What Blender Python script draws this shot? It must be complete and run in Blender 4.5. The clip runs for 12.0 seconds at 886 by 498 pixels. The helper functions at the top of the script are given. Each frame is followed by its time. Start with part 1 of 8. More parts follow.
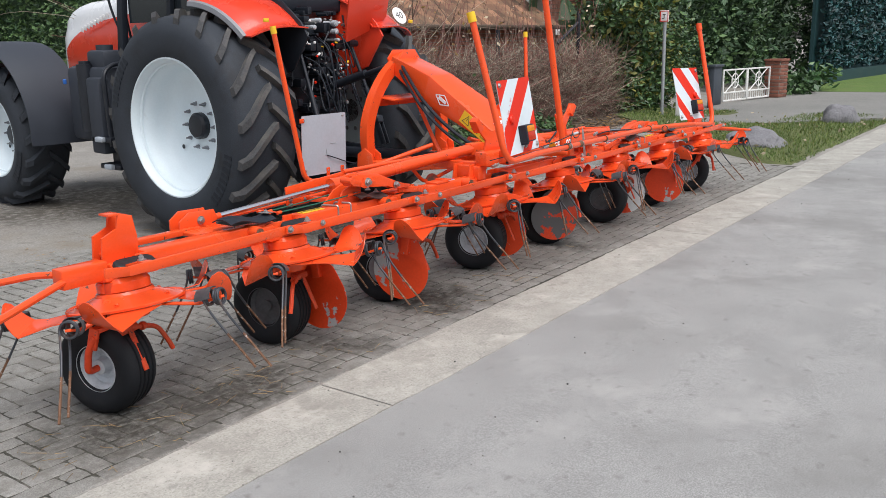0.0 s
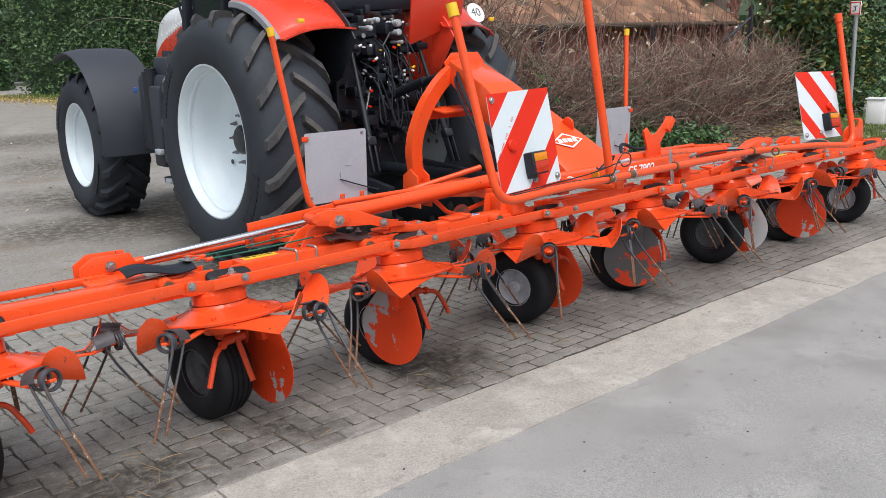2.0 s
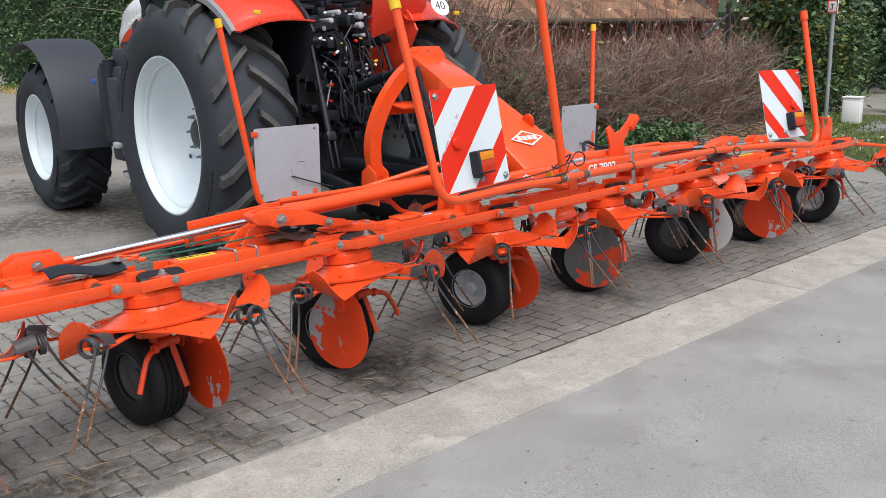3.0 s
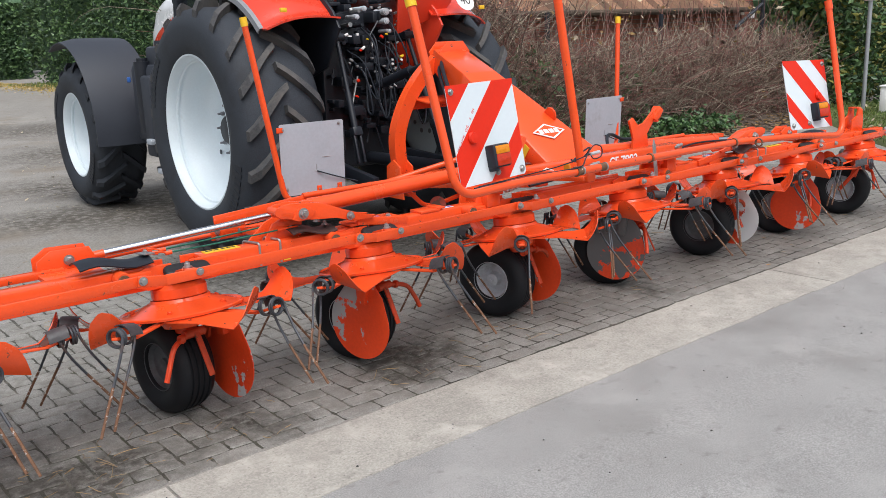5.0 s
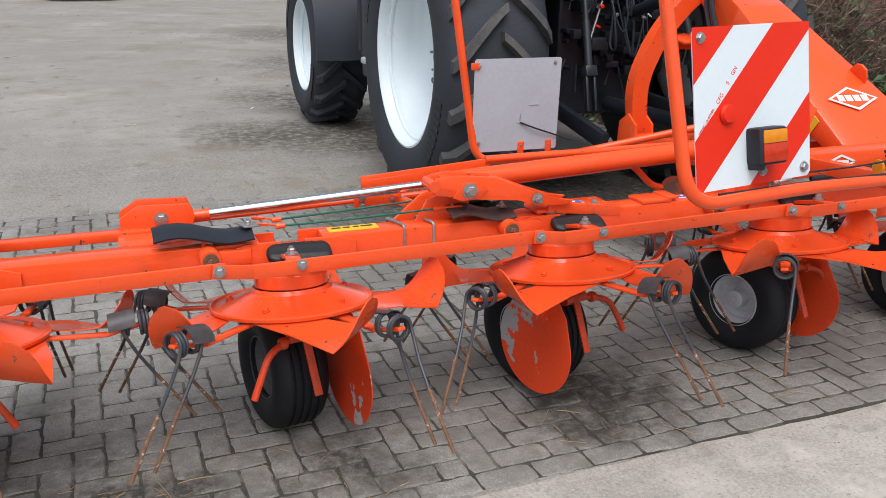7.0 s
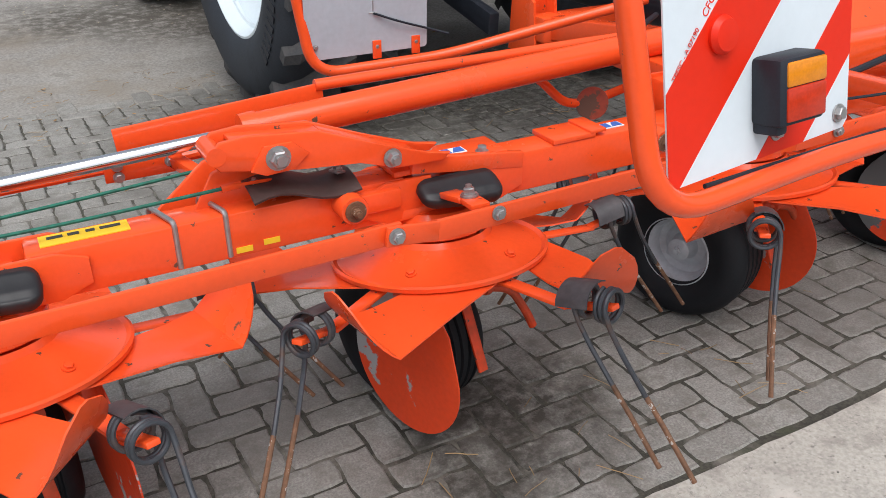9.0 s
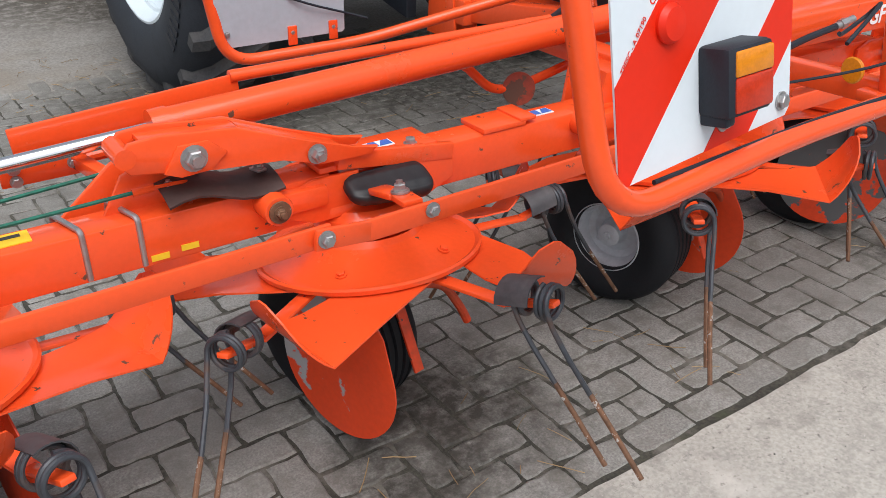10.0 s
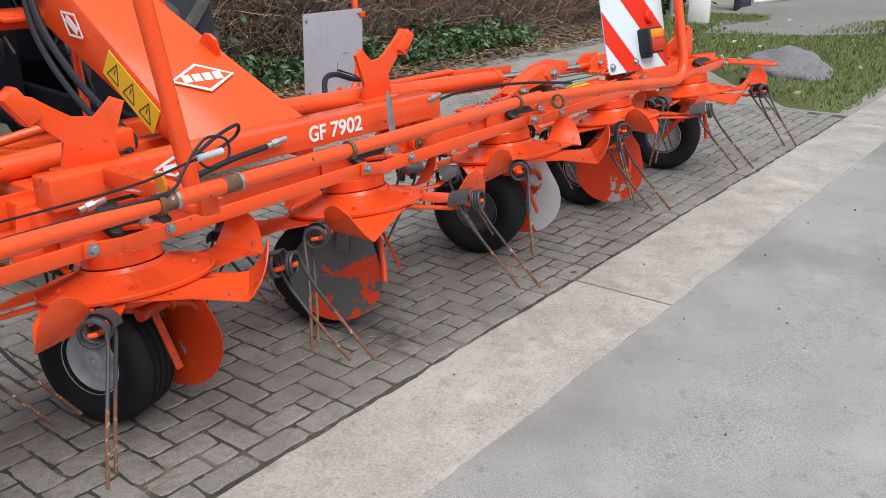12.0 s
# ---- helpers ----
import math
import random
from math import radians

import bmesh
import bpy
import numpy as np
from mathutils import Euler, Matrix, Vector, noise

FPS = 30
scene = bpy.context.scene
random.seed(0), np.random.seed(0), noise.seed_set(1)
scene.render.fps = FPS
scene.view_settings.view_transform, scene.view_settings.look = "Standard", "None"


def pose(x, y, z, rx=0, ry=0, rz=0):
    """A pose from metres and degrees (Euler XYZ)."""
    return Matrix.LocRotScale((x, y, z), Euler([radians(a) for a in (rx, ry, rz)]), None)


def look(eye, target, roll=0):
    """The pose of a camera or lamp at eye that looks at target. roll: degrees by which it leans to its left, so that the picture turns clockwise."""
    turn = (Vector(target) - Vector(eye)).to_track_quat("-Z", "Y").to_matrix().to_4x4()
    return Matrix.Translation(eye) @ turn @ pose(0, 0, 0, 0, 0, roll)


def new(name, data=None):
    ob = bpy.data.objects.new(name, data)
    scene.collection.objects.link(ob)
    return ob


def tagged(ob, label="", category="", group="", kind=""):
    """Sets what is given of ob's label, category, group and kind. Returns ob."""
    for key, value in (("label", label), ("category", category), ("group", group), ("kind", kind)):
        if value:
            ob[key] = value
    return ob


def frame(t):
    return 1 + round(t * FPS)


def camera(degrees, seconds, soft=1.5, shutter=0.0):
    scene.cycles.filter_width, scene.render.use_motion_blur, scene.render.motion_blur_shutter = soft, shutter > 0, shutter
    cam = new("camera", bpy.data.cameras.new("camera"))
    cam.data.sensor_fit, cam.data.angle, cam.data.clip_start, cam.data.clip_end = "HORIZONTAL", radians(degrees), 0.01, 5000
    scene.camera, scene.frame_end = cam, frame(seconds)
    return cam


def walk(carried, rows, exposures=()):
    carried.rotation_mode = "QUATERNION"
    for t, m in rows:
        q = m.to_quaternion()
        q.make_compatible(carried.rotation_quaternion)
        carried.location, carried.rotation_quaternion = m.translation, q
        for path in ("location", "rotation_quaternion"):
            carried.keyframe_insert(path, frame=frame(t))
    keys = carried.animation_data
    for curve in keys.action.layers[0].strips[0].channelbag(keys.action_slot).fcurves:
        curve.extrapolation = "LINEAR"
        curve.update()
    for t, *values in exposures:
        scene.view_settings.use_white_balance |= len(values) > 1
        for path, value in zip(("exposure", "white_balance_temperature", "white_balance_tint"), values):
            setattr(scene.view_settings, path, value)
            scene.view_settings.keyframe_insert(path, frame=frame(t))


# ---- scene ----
cam = camera(54.0, 12.0, 0.65)
PATH = [
    (0, (-5.6, -3.633, 1.636), (-4.062, -2.441, 1.175), -1.3),
    (0.5, (-5.2, -3.594, 1.624), (-3.728, -2.32, 1.164), -2.0),
    (1, (-4.825, -3.526, 1.643), (-3.522, -2.076, 1.192), -3.7),
    (1.5, (-4.358, -3.581, 1.606), (-3.124, -2.068, 1.17), -3.3),
    (2, (-4.016, -3.59, 1.611), (-2.782, -2.081, 1.165), -2.1),
    (2.5, (-3.864, -3.576, 1.618), (-2.629, -2.069, 1.166), -1.8),
    (3, (-3.793, -3.6, 1.606), (-2.534, -2.115, 1.146), -1.5),
    (4.8, (-3.774, -3.693, 1.618), (-2.52, -2.209, 1.143), -1.9),
    (5, (-3.775, -3.706, 1.616), (-2.583, -2.171, 1.144), -2.3),
    (5.5, (-3.743, -3.646, 1.605), (-2.795, -1.945, 1.146), -3.1),
    (6, (-3.504, -3.334, 1.593), (-2.648, -1.594, 1.105), -3.2),
    (6.5, (-3.164, -3.056, 1.577), (-2.383, -1.296, 1.035), -0.3),
    (6.7, (-3.062, -2.949, 1.583), (-2.333, -1.178, 1.008), 0.3),
    (8.3, (-2.49, -2.069, 1.5), (-1.893, -0.379, 0.611), 2.1),
    (8.5, (-2.437, -1.987, 1.491), (-1.849, -0.313, 0.569), 2.2),
    (9, (-2.32, -1.782, 1.499), (-1.491, -0.217, 0.57), -0.5),
    (9.5, (-2.263, -1.706, 1.49), (-1.313, -0.227, 0.537), 0.1),
    (10, (-2.299, -1.686, 1.492), (-1.32, -0.236, 0.523), 0.4),
    (10.5, (-2.352, -1.69, 1.499), (-1.322, -0.288, 0.512), -0.3),
    (11, (-2.273, -1.865, 1.505), (-1.057, -0.565, 0.592), -3.3),
    (11.5, (-2.098, -2.178, 1.516), (-0.766, -0.938, 0.689), -1.4),
    (12, (-1.73, -2.443, 1.504), (-0.288, -1.242, 0.812), -0.7),
]
walk(cam, [(t, look(eye, target, roll)) for t, eye, target, roll in PATH])


# ---- world, sun, exposure ----
world = bpy.data.worlds.new("world")
scene.world = world
world.use_nodes = True
wn = world.node_tree.nodes
sky = wn.new("ShaderNodeTexSky")
sky.sky_type, sky.sun_disc = "NISHITA", False
sky.sun_elevation, sky.sun_rotation = radians(60), radians(200)
sky.air_density, sky.dust_density, sky.ozone_density = 1.0, 4.0, 1.0
grey = wn.new("ShaderNodeHueSaturation")
grey.inputs["Saturation"].default_value = 0.42
world.node_tree.links.new(sky.outputs[0], grey.inputs["Color"])
world.node_tree.links.new(grey.outputs[0], wn["Background"].inputs[0])
wn["Background"].inputs[1].default_value = 0.115
sun = new("sun", bpy.data.lights.new("sun", "SUN"))
sun.data.energy, sun.data.angle, sun.data.color = 1.5, radians(50), (0.99, 0.99, 1.0)
sun.matrix_world = look((0, 0, 30), (4, 13, 0))
scene.view_settings.exposure = 0.58


# ---- materials ----
def ramp(nt, fac, stops):
    n = nt.nodes.new("ShaderNodeValToRGB")
    n.color_ramp.elements[0].position, n.color_ramp.elements[0].color = stops[0][0], (*stops[0][1], 1)
    n.color_ramp.elements[1].position, n.color_ramp.elements[1].color = stops[-1][0], (*stops[-1][1], 1)
    for p, c in stops[1:-1]:
        e = n.color_ramp.elements.new(p)
        e.color = (*c, 1)
    nt.links.new(fac, n.inputs[0])
    return n.outputs[0]


def noise_tex(nt, vec, scale, detail=4.0, rough=0.55):
    n = nt.nodes.new("ShaderNodeTexNoise")
    n.inputs["Scale"].default_value, n.inputs["Detail"].default_value = scale, detail
    n.inputs["Roughness"].default_value = rough
    nt.links.new(vec, n.inputs["Vector"])
    return n.outputs[0]


def mixed(nt, fac, a, b, mode="MIX"):
    n = nt.nodes.new("ShaderNodeMix")
    n.data_type, n.blend_type = "RGBA", mode
    for sock, v in ((n.inputs[0], fac), (n.inputs[6], a), (n.inputs[7], b)):
        if isinstance(v, (int, float)):
            sock.default_value = v if sock == n.inputs[0] else (v, v, v, 1)
        elif isinstance(v, tuple):
            sock.default_value = (*v, 1)
        else:
            nt.links.new(v, sock)
    return n.outputs[2]


def step(nt, val, lo, hi):
    n = nt.nodes.new("ShaderNodeMapRange")
    n.inputs["From Min"].default_value, n.inputs["From Max"].default_value = lo, hi
    nt.links.new(val, n.inputs["Value"])
    return n.outputs[0]


def material(name, base, rough=0.5, metal=0.0, vary=0.12, scale=6.0, fine=60.0, bump=0.1, dist=0.004,
             wear=None, wear_at=0.68, wear_scale=14.0, dirt=None, dirt_at=0.6, random_tone=0.0, island_tone=0.0, coat=0.0, spec=0.5, wear_lean=None):
    """Grain at two scales, spots of wear that show another colour, and films of dirt."""
    m = bpy.data.materials.new(name)
    m.use_nodes = True
    nt = m.node_tree
    bsdf = nt.nodes["Principled BSDF"]
    tc = nt.nodes.new("ShaderNodeTexCoord").outputs["Object"]
    lo, hi = tuple(v * (1 - vary) for v in base), tuple(min(1, v * (1 + vary)) for v in base)
    big, small = noise_tex(nt, tc, scale), noise_tex(nt, tc, fine, 3)
    col = ramp(nt, big, [(0.3, lo), (0.7, hi)])
    col = mixed(nt, 0.5, col, ramp(nt, small, [(0.3, lo), (0.7, hi)]))
    r = nt.nodes.new("ShaderNodeMapRange")
    r.inputs["To Min"].default_value, r.inputs["To Max"].default_value = max(0, rough - 0.1), min(1, rough + 0.12)
    nt.links.new(big, r.inputs["Value"])
    rsock = r.outputs[0]
    if dirt:
        d = step(nt, noise_tex(nt, tc, scale * 0.6, 6, 0.65), dirt_at, dirt_at + 0.25)
        col = mixed(nt, d, col, dirt)
        rsock = mixed(nt, d, rsock, 0.85)
    if wear:
        spread = noise_tex(nt, tc, wear_scale, 5, 0.6)
        if wear_lean:
            lean = nt.nodes.new("ShaderNodeVectorMath")
            lean.operation = "DOT_PRODUCT"
            nt.links.new(tc, lean.inputs[0])
            lean.inputs[1].default_value = wear_lean
            both = nt.nodes.new("ShaderNodeMath")
            nt.links.new(spread, both.inputs[0])
            nt.links.new(lean.outputs["Value"], both.inputs[1])
            spread = both.outputs[0]
        w = step(nt, spread, wear_at, wear_at + 0.02)
        col = mixed(nt, w, col, wear)
    if random_tone:
        info = nt.nodes.new("ShaderNodeObjectInfo")
        k = step(nt, info.outputs["Random"], 0, 1)
        col = mixed(nt, 1.0, col, ramp(nt, k, [(0, (1 - random_tone,) * 3), (1, (1 + random_tone * 0.4,) * 3)]), "MULTIPLY")
    if island_tone:
        k = nt.nodes.new("ShaderNodeNewGeometry").outputs["Random Per Island"]
        col = mixed(nt, 1.0, col, ramp(nt, k, [(0, (1 - island_tone,) * 3), (1, (1 + island_tone * 0.4,) * 3)]), "MULTIPLY")
    nt.links.new(col, bsdf.inputs["Base Color"])
    nt.links.new(rsock, bsdf.inputs["Roughness"])
    bsdf.inputs["Metallic"].default_value = metal
    bsdf.inputs["Coat Weight"].default_value = coat
    bsdf.inputs["Specular IOR Level"].default_value = spec
    if bump:
        b = nt.nodes.new("ShaderNodeBump")
        b.inputs["Strength"].default_value, b.inputs["Distance"].default_value = bump, dist
        nt.links.new(small, b.inputs["Height"])
        nt.links.new(b.outputs[0], bsdf.inputs["Normal"])
    return m


ORANGE = material("orange_paint", (0.80, 0.085, 0.019), 0.2, vary=0.06, scale=5, fine=90, bump=0.04, dist=0.002,
                  dirt=(0.42, 0.070, 0.020), dirt_at=0.62, wear=(0.12, 0.055, 0.035), wear_at=0.675, wear_scale=24, spec=0.35, coat=0.15)
ORANGE_DARK = material("worn_orange_paint", (0.62, 0.05, 0.008), 0.5, vary=0.15, scale=9, bump=0.1, dirt=(0.22, 0.06, 0.025),
                       dirt_at=0.5, wear=(0.1, 0.05, 0.035), wear_at=0.66, wear_scale=26)
GUARD_WHITE = material("guard_paint_bare", (0.66, 0.05, 0.008), 0.45, vary=0.1, scale=6, bump=0.08, wear=(0.74, 0.76, 0.78), wear_at=0.58, wear_scale=6, wear_lean=(-2.2, 0, 0.5))
GUARD_GREY = material("guard_paint_scoured", (0.66, 0.05, 0.008), 0.5, vary=0.15, scale=6, bump=0.08, wear=(0.10, 0.102, 0.106), wear_at=0.45, wear_scale=7.0, wear_lean=(0.4, 0, 0.6))
GUARD = material("guard_paint", (0.70, 0.055, 0.008), 0.45, vary=0.1, scale=6, bump=0.08, wear=(0.34, 0.35, 0.36), wear_at=0.60, wear_scale=8, wear_lean=(0.9, 0, 0.5))
GUARD_EDGE = material("guard_paint_rubbed_edge", (0.66, 0.05, 0.008), 0.45, vary=0.12, scale=6, bump=0.08, wear=(0.40, 0.40, 0.41), wear_at=0.70, wear_scale=10, wear_lean=(-1.0, 0, -0.5))
TRACTOR_RED = material("tractor_red_paint", (0.68, 0.048, 0.020), 0.25, vary=0.04, scale=3, bump=0.02, coat=0.4)
WHITE_PAINT = material("white_paint", (0.78, 0.79, 0.8), 0.38, vary=0.03, scale=4, bump=0.03, dirt=(0.5, 0.49, 0.46), dirt_at=0.68)
RIM_WHITE = material("rim_white_paint", (0.72, 0.81, 0.86), 0.4, vary=0.04, scale=3, bump=0.03, dirt=(0.42, 0.41, 0.38), dirt_at=0.66)
RUBBER = material("tyre_rubber", (0.030, 0.036, 0.046), 0.7, vary=0.3, scale=5, fine=120, bump=0.15, dirt=(0.026, 0.027, 0.030), dirt_at=0.55, spec=0.35)
LUG_RUBBER = material("dusty_lug_rubber", (0.060, 0.061, 0.065), 0.8, vary=0.35, scale=6, fine=90, bump=0.2, dirt=(0.12, 0.113, 0.104), dirt_at=0.46, spec=0.35)
SMALL_TYRE = material("small_tyre_rubber", (0.006, 0.007, 0.010), 0.62, vary=0.3, scale=9, fine=150, bump=0.1, dirt=(0.025, 0.024, 0.023), dirt_at=0.62, spec=0.35)
BLACK_PLASTIC = material("black_plastic", (0.014, 0.018, 0.026), 0.5, vary=0.2, scale=5, fine=200, bump=0.08, spec=0.32)
FENDER = material("blue_black_fender_plastic", (0.034, 0.040, 0.053), 0.55, vary=0.12, scale=4, fine=180, bump=0.08, spec=0.35)
BLACK_METAL = material("black_metal", (0.015, 0.018, 0.025), 0.36, vary=0.3, scale=9, bump=0.1, dirt=(0.03, 0.028, 0.026), dirt_at=0.66, spec=0.4)
STEEL = material("bright_steel", (0.42, 0.42, 0.42), 0.38, 0.85, vary=0.15, scale=14, bump=0.05)
CHROME = material("chrome_rod", (0.75, 0.76, 0.78), 0.12, 1.0, vary=0.03, bump=0.0)
TINE = material("tine_steel", (0.05, 0.055, 0.065), 0.45, 0.35, vary=0.3, scale=12, bump=0.1, dirt=(0.16, 0.075, 0.035), dirt_at=0.52)
STAND_FOOT = material("rusty_red_foot", (0.26, 0.04, 0.02), 0.6, vary=0.35, scale=20, bump=0.15, wear=(0.09, 0.045, 0.03), wear_at=0.5, wear_scale=18)
RUST = material("rusty_steel", (0.16, 0.08, 0.045), 0.75, 0.2, vary=0.4, scale=30, bump=0.2, wear=(0.42, 0.4, 0.38), wear_at=0.62, wear_scale=60)
GREY_RIM = material("grey_rim", (0.50, 0.53, 0.57), 0.45, 0.1, vary=0.15, scale=9, bump=0.08, dirt=(0.16, 0.15, 0.14), dirt_at=0.55)
# inner rim face: much darker base than the outer face, with darker blotches
RIM_DARK = material("dark_rim_inner", (0.10, 0.105, 0.115), 0.55, 0.1, vary=0.2, scale=8, bump=0.1, dirt=(0.05, 0.047, 0.045), dirt_at=0.5)
GREY_BOARD = material("galvanised_sheet", (0.45, 0.50, 0.56), 0.5, 0.2, vary=0.08, scale=5, bump=0.05, dirt=(0.24, 0.24, 0.24), dirt_at=0.6, wear=(0.2, 0.16, 0.12), wear_at=0.78, wear_scale=30)
BOARD_WHITE = material("reflective_white", (0.62, 0.69, 0.74), 0.42, vary=0.03, scale=5, bump=0.02, dirt=(0.6, 0.58, 0.56), dirt_at=0.66)
BOARD_RED = material("reflective_red", (0.68, 0.022, 0.005), 0.42, vary=0.05, scale=5, bump=0.02, spec=0.3)
YELLOW = material("yellow_plastic", (0.8, 0.5, 0.02), 0.45, vary=0.06, bump=0.03)
LENS_AMBER = material("amber_lens", (0.66, 0.22, 0.008), 0.18, vary=0.15, scale=60, fine=200, bump=0.1)
LENS_RED = material("red_lens", (0.46, 0.028, 0.006), 0.18, vary=0.2, scale=60, fine=200, bump=0.1)
LABEL_BLUE = material("blue_label", (0.03, 0.13, 0.45), 0.4, bump=0)
LABEL_WHITE = material("white_label", (0.8, 0.8, 0.8), 0.4, vary=0.03, bump=0)
LABEL_BLACK = material("black_print", (0.03, 0.03, 0.03), 0.5, bump=0)
ROPE = material("green_rope", (0.01, 0.11, 0.075), 0.8, vary=0.3, scale=60, bump=0.2)
BOOT = material("rubber_boot", (0.010, 0.010, 0.012), 0.5, vary=0.3, scale=12, bump=0.15)
COVER = material("worn_grey_rubber", (0.05, 0.05, 0.055), 0.5, vary=0.35, scale=14, bump=0.1, dirt=(0.13, 0.12, 0.115), dirt_at=0.5)
FLAP = material("brown_rubber_flap", (0.055, 0.035, 0.032), 0.5, vary=0.3, scale=10, bump=0.15)
TRIM_GREY = material("grey_plastic_trim", (0.22, 0.23, 0.25), 0.5, vary=0.1, bump=0.03)
BLACK_GLASS = material("dark_glass", (0.02, 0.025, 0.03), 0.06, vary=0.05, bump=0.0, spec=0.8)


# ---- mesh helpers ----
def mesh_of(name, bm, mat, smooth=35):
    me = bpy.data.meshes.new(name)
    bmesh.ops.recalc_face_normals(bm, faces=bm.faces)
    bm.to_mesh(me)
    bm.free()
    mats = mat if isinstance(mat, (list, tuple)) else [mat]
    for one in mats:
        me.materials.append(one)
    if smooth:
        me.polygons.foreach_set("use_smooth", [True] * len(me.polygons))
        me.set_sharp_from_angle(angle=radians(smooth))
    return me


def put(name, me, parent=None, m=None, label=""):
    ob = new(name, me)
    if parent is not None:
        ob.parent = parent
    if m is not None:
        ob.matrix_basis = m
    return tagged(ob, label) if label else ob


def part(name, bm, mat, parent=None, label="", m=None, smooth=35):
    return put(name, mesh_of(name, bm, mat, smooth), parent, m, label)


def thing(name, label, category, at=(0, 0, 0), group="", turn=0.0):
    ob = new(name)
    ob.matrix_basis = pose(*at, 0, 0, turn)
    ob.empty_display_size = 0.2
    return tagged(ob, label, category, group)


ID = Matrix.Identity(4)


def box(bm, size, m=ID, bevel=0.004):
    g = bmesh.ops.create_cube(bm, size=1.0, matrix=m @ Matrix.Diagonal((*size, 1)))
    if bevel:
        edges = list({e for v in g["verts"] for e in v.link_edges})
        bmesh.ops.bevel(bm, geom=edges, offset=min(bevel, min(size) * 0.45), segments=2, affect="EDGES", profile=0.5)
    return bm


def bar_between(bm, a, b, w, h, bevel=0.004, up=(0, 0, 1)):
    a, b = Vector(a), Vector(b)
    x = (b - a).normalized()
    y = Vector(up).cross(x).normalized()
    z = x.cross(y)
    m = Matrix.Translation((a + b) / 2) @ Matrix((x, y, z)).transposed().to_4x4()
    return box(bm, ((b - a).length, w, h), m, bevel)


def fillet(pts, r, n=6):
    """A path whose corners are rounded off to the radius r."""
    pts = [Vector(p) for p in pts]
    out = [pts[0]]
    for a, p, b in zip(pts, pts[1:], pts[2:]):
        u, v = (a - p), (b - p)
        d = min(r, u.length * 0.48, v.length * 0.48)
        s, e = p + u.normalized() * d, p + v.normalized() * d
        for i in range(n + 1):
            t = i / n
            out.append(s * (1 - t) ** 2 + p * 2 * t * (1 - t) + e * t * t)
    out.append(pts[-1])
    return out


def curve_path(pts, n=8):
    """A smooth path through the points."""
    pts = [Vector(p) for p in pts]
    ext = [pts[0] * 2 - pts[1], *pts, pts[-1] * 2 - pts[-2]]
    out = []
    for i in range(1, len(ext) - 2):
        a, b, c, d = ext[i - 1 : i + 3]
        for k in range(n):
            t = k / n
            out.append(0.5 * (2 * b + (c - a) * t + (2 * a - 5 * b + 4 * c - d) * t * t + (3 * b - a - 3 * c + d) * t**3))
    out.append(pts[-1])
    return out


def tube(bm, pts, r, seg=10, taper=None, m=ID):
    pts = [m @ Vector(p) for p in pts]
    n = len(pts)
    tang = [(pts[min(i + 1, n - 1)] - pts[max(i - 1, 0)]).normalized() for i in range(n)]
    side = tang[0].orthogonal().normalized()
    rings = []
    for i, p in enumerate(pts):
        side = (side - tang[i] * side.dot(tang[i])).normalized()
        up = tang[i].cross(side)
        rad = r if taper is None else r + (taper - r) * i / (n - 1)
        rings.append([bm.verts.new(p + (side * math.cos(a) + up * math.sin(a)) * rad) for a in (2 * math.pi * k / seg for k in range(seg))])
    for a, b in zip(rings, rings[1:]):
        for k in range(seg):
            bm.faces.new((a[k], a[(k + 1) % seg], b[(k + 1) % seg], b[k]))
    bm.faces.new(rings[0][::-1])
    bm.faces.new(rings[-1])
    return bm


def rod(bm, a, b, r, seg=12, taper=None):
    return tube(bm, [a, b], r, seg, taper)


def lathe(bm, profile, seg=32, m=ID, closed=False, caps=True):
    """Turns a profile of (radius, height) round the z axis."""
    rings = []
    for r, z in profile:
        rings.append([bm.verts.new(m @ Vector((r * math.cos(a), r * math.sin(a), z))) for a in (2 * math.pi * k / seg for k in range(seg))])
    pairs = list(zip(rings, rings[1:])) + ([(rings[-1], rings[0])] if closed else [])
    for a, b in pairs:
        for k in range(seg):
            bm.faces.new((a[k], a[(k + 1) % seg], b[(k + 1) % seg], b[k]))
    if not closed and caps:
        for ring, flip in ((rings[0], True), (rings[-1], False)):
            if (ring[0].co - ring[seg // 2].co).length > 1e-4:
                bm.faces.new(ring[::-1] if flip else ring)
    bmesh.ops.remove_doubles(bm, verts=[v for ring in rings for v in ring], dist=1e-5)
    return bm


def plate(bm, outline, thick, m=ID, bevel=0.0):
    """A flat plate with the outline in x and y, thick along z."""
    low = [bm.verts.new(m @ Vector((x, y, -thick / 2))) for x, y in outline]
    top = [bm.verts.new(m @ Vector((x, y, thick / 2))) for x, y in outline]
    n = len(outline)
    faces = [bm.faces.new(low[::-1]), bm.faces.new(top)]
    for i in range(n):
        faces.append(bm.faces.new((low[i], low[(i + 1) % n], top[(i + 1) % n], top[i])))
    if bevel:
        edges = list(set(faces[0].edges) | set(faces[1].edges))
        bmesh.ops.bevel(bm, geom=edges, offset=bevel, segments=2, affect="EDGES", profile=0.5)
    return bm


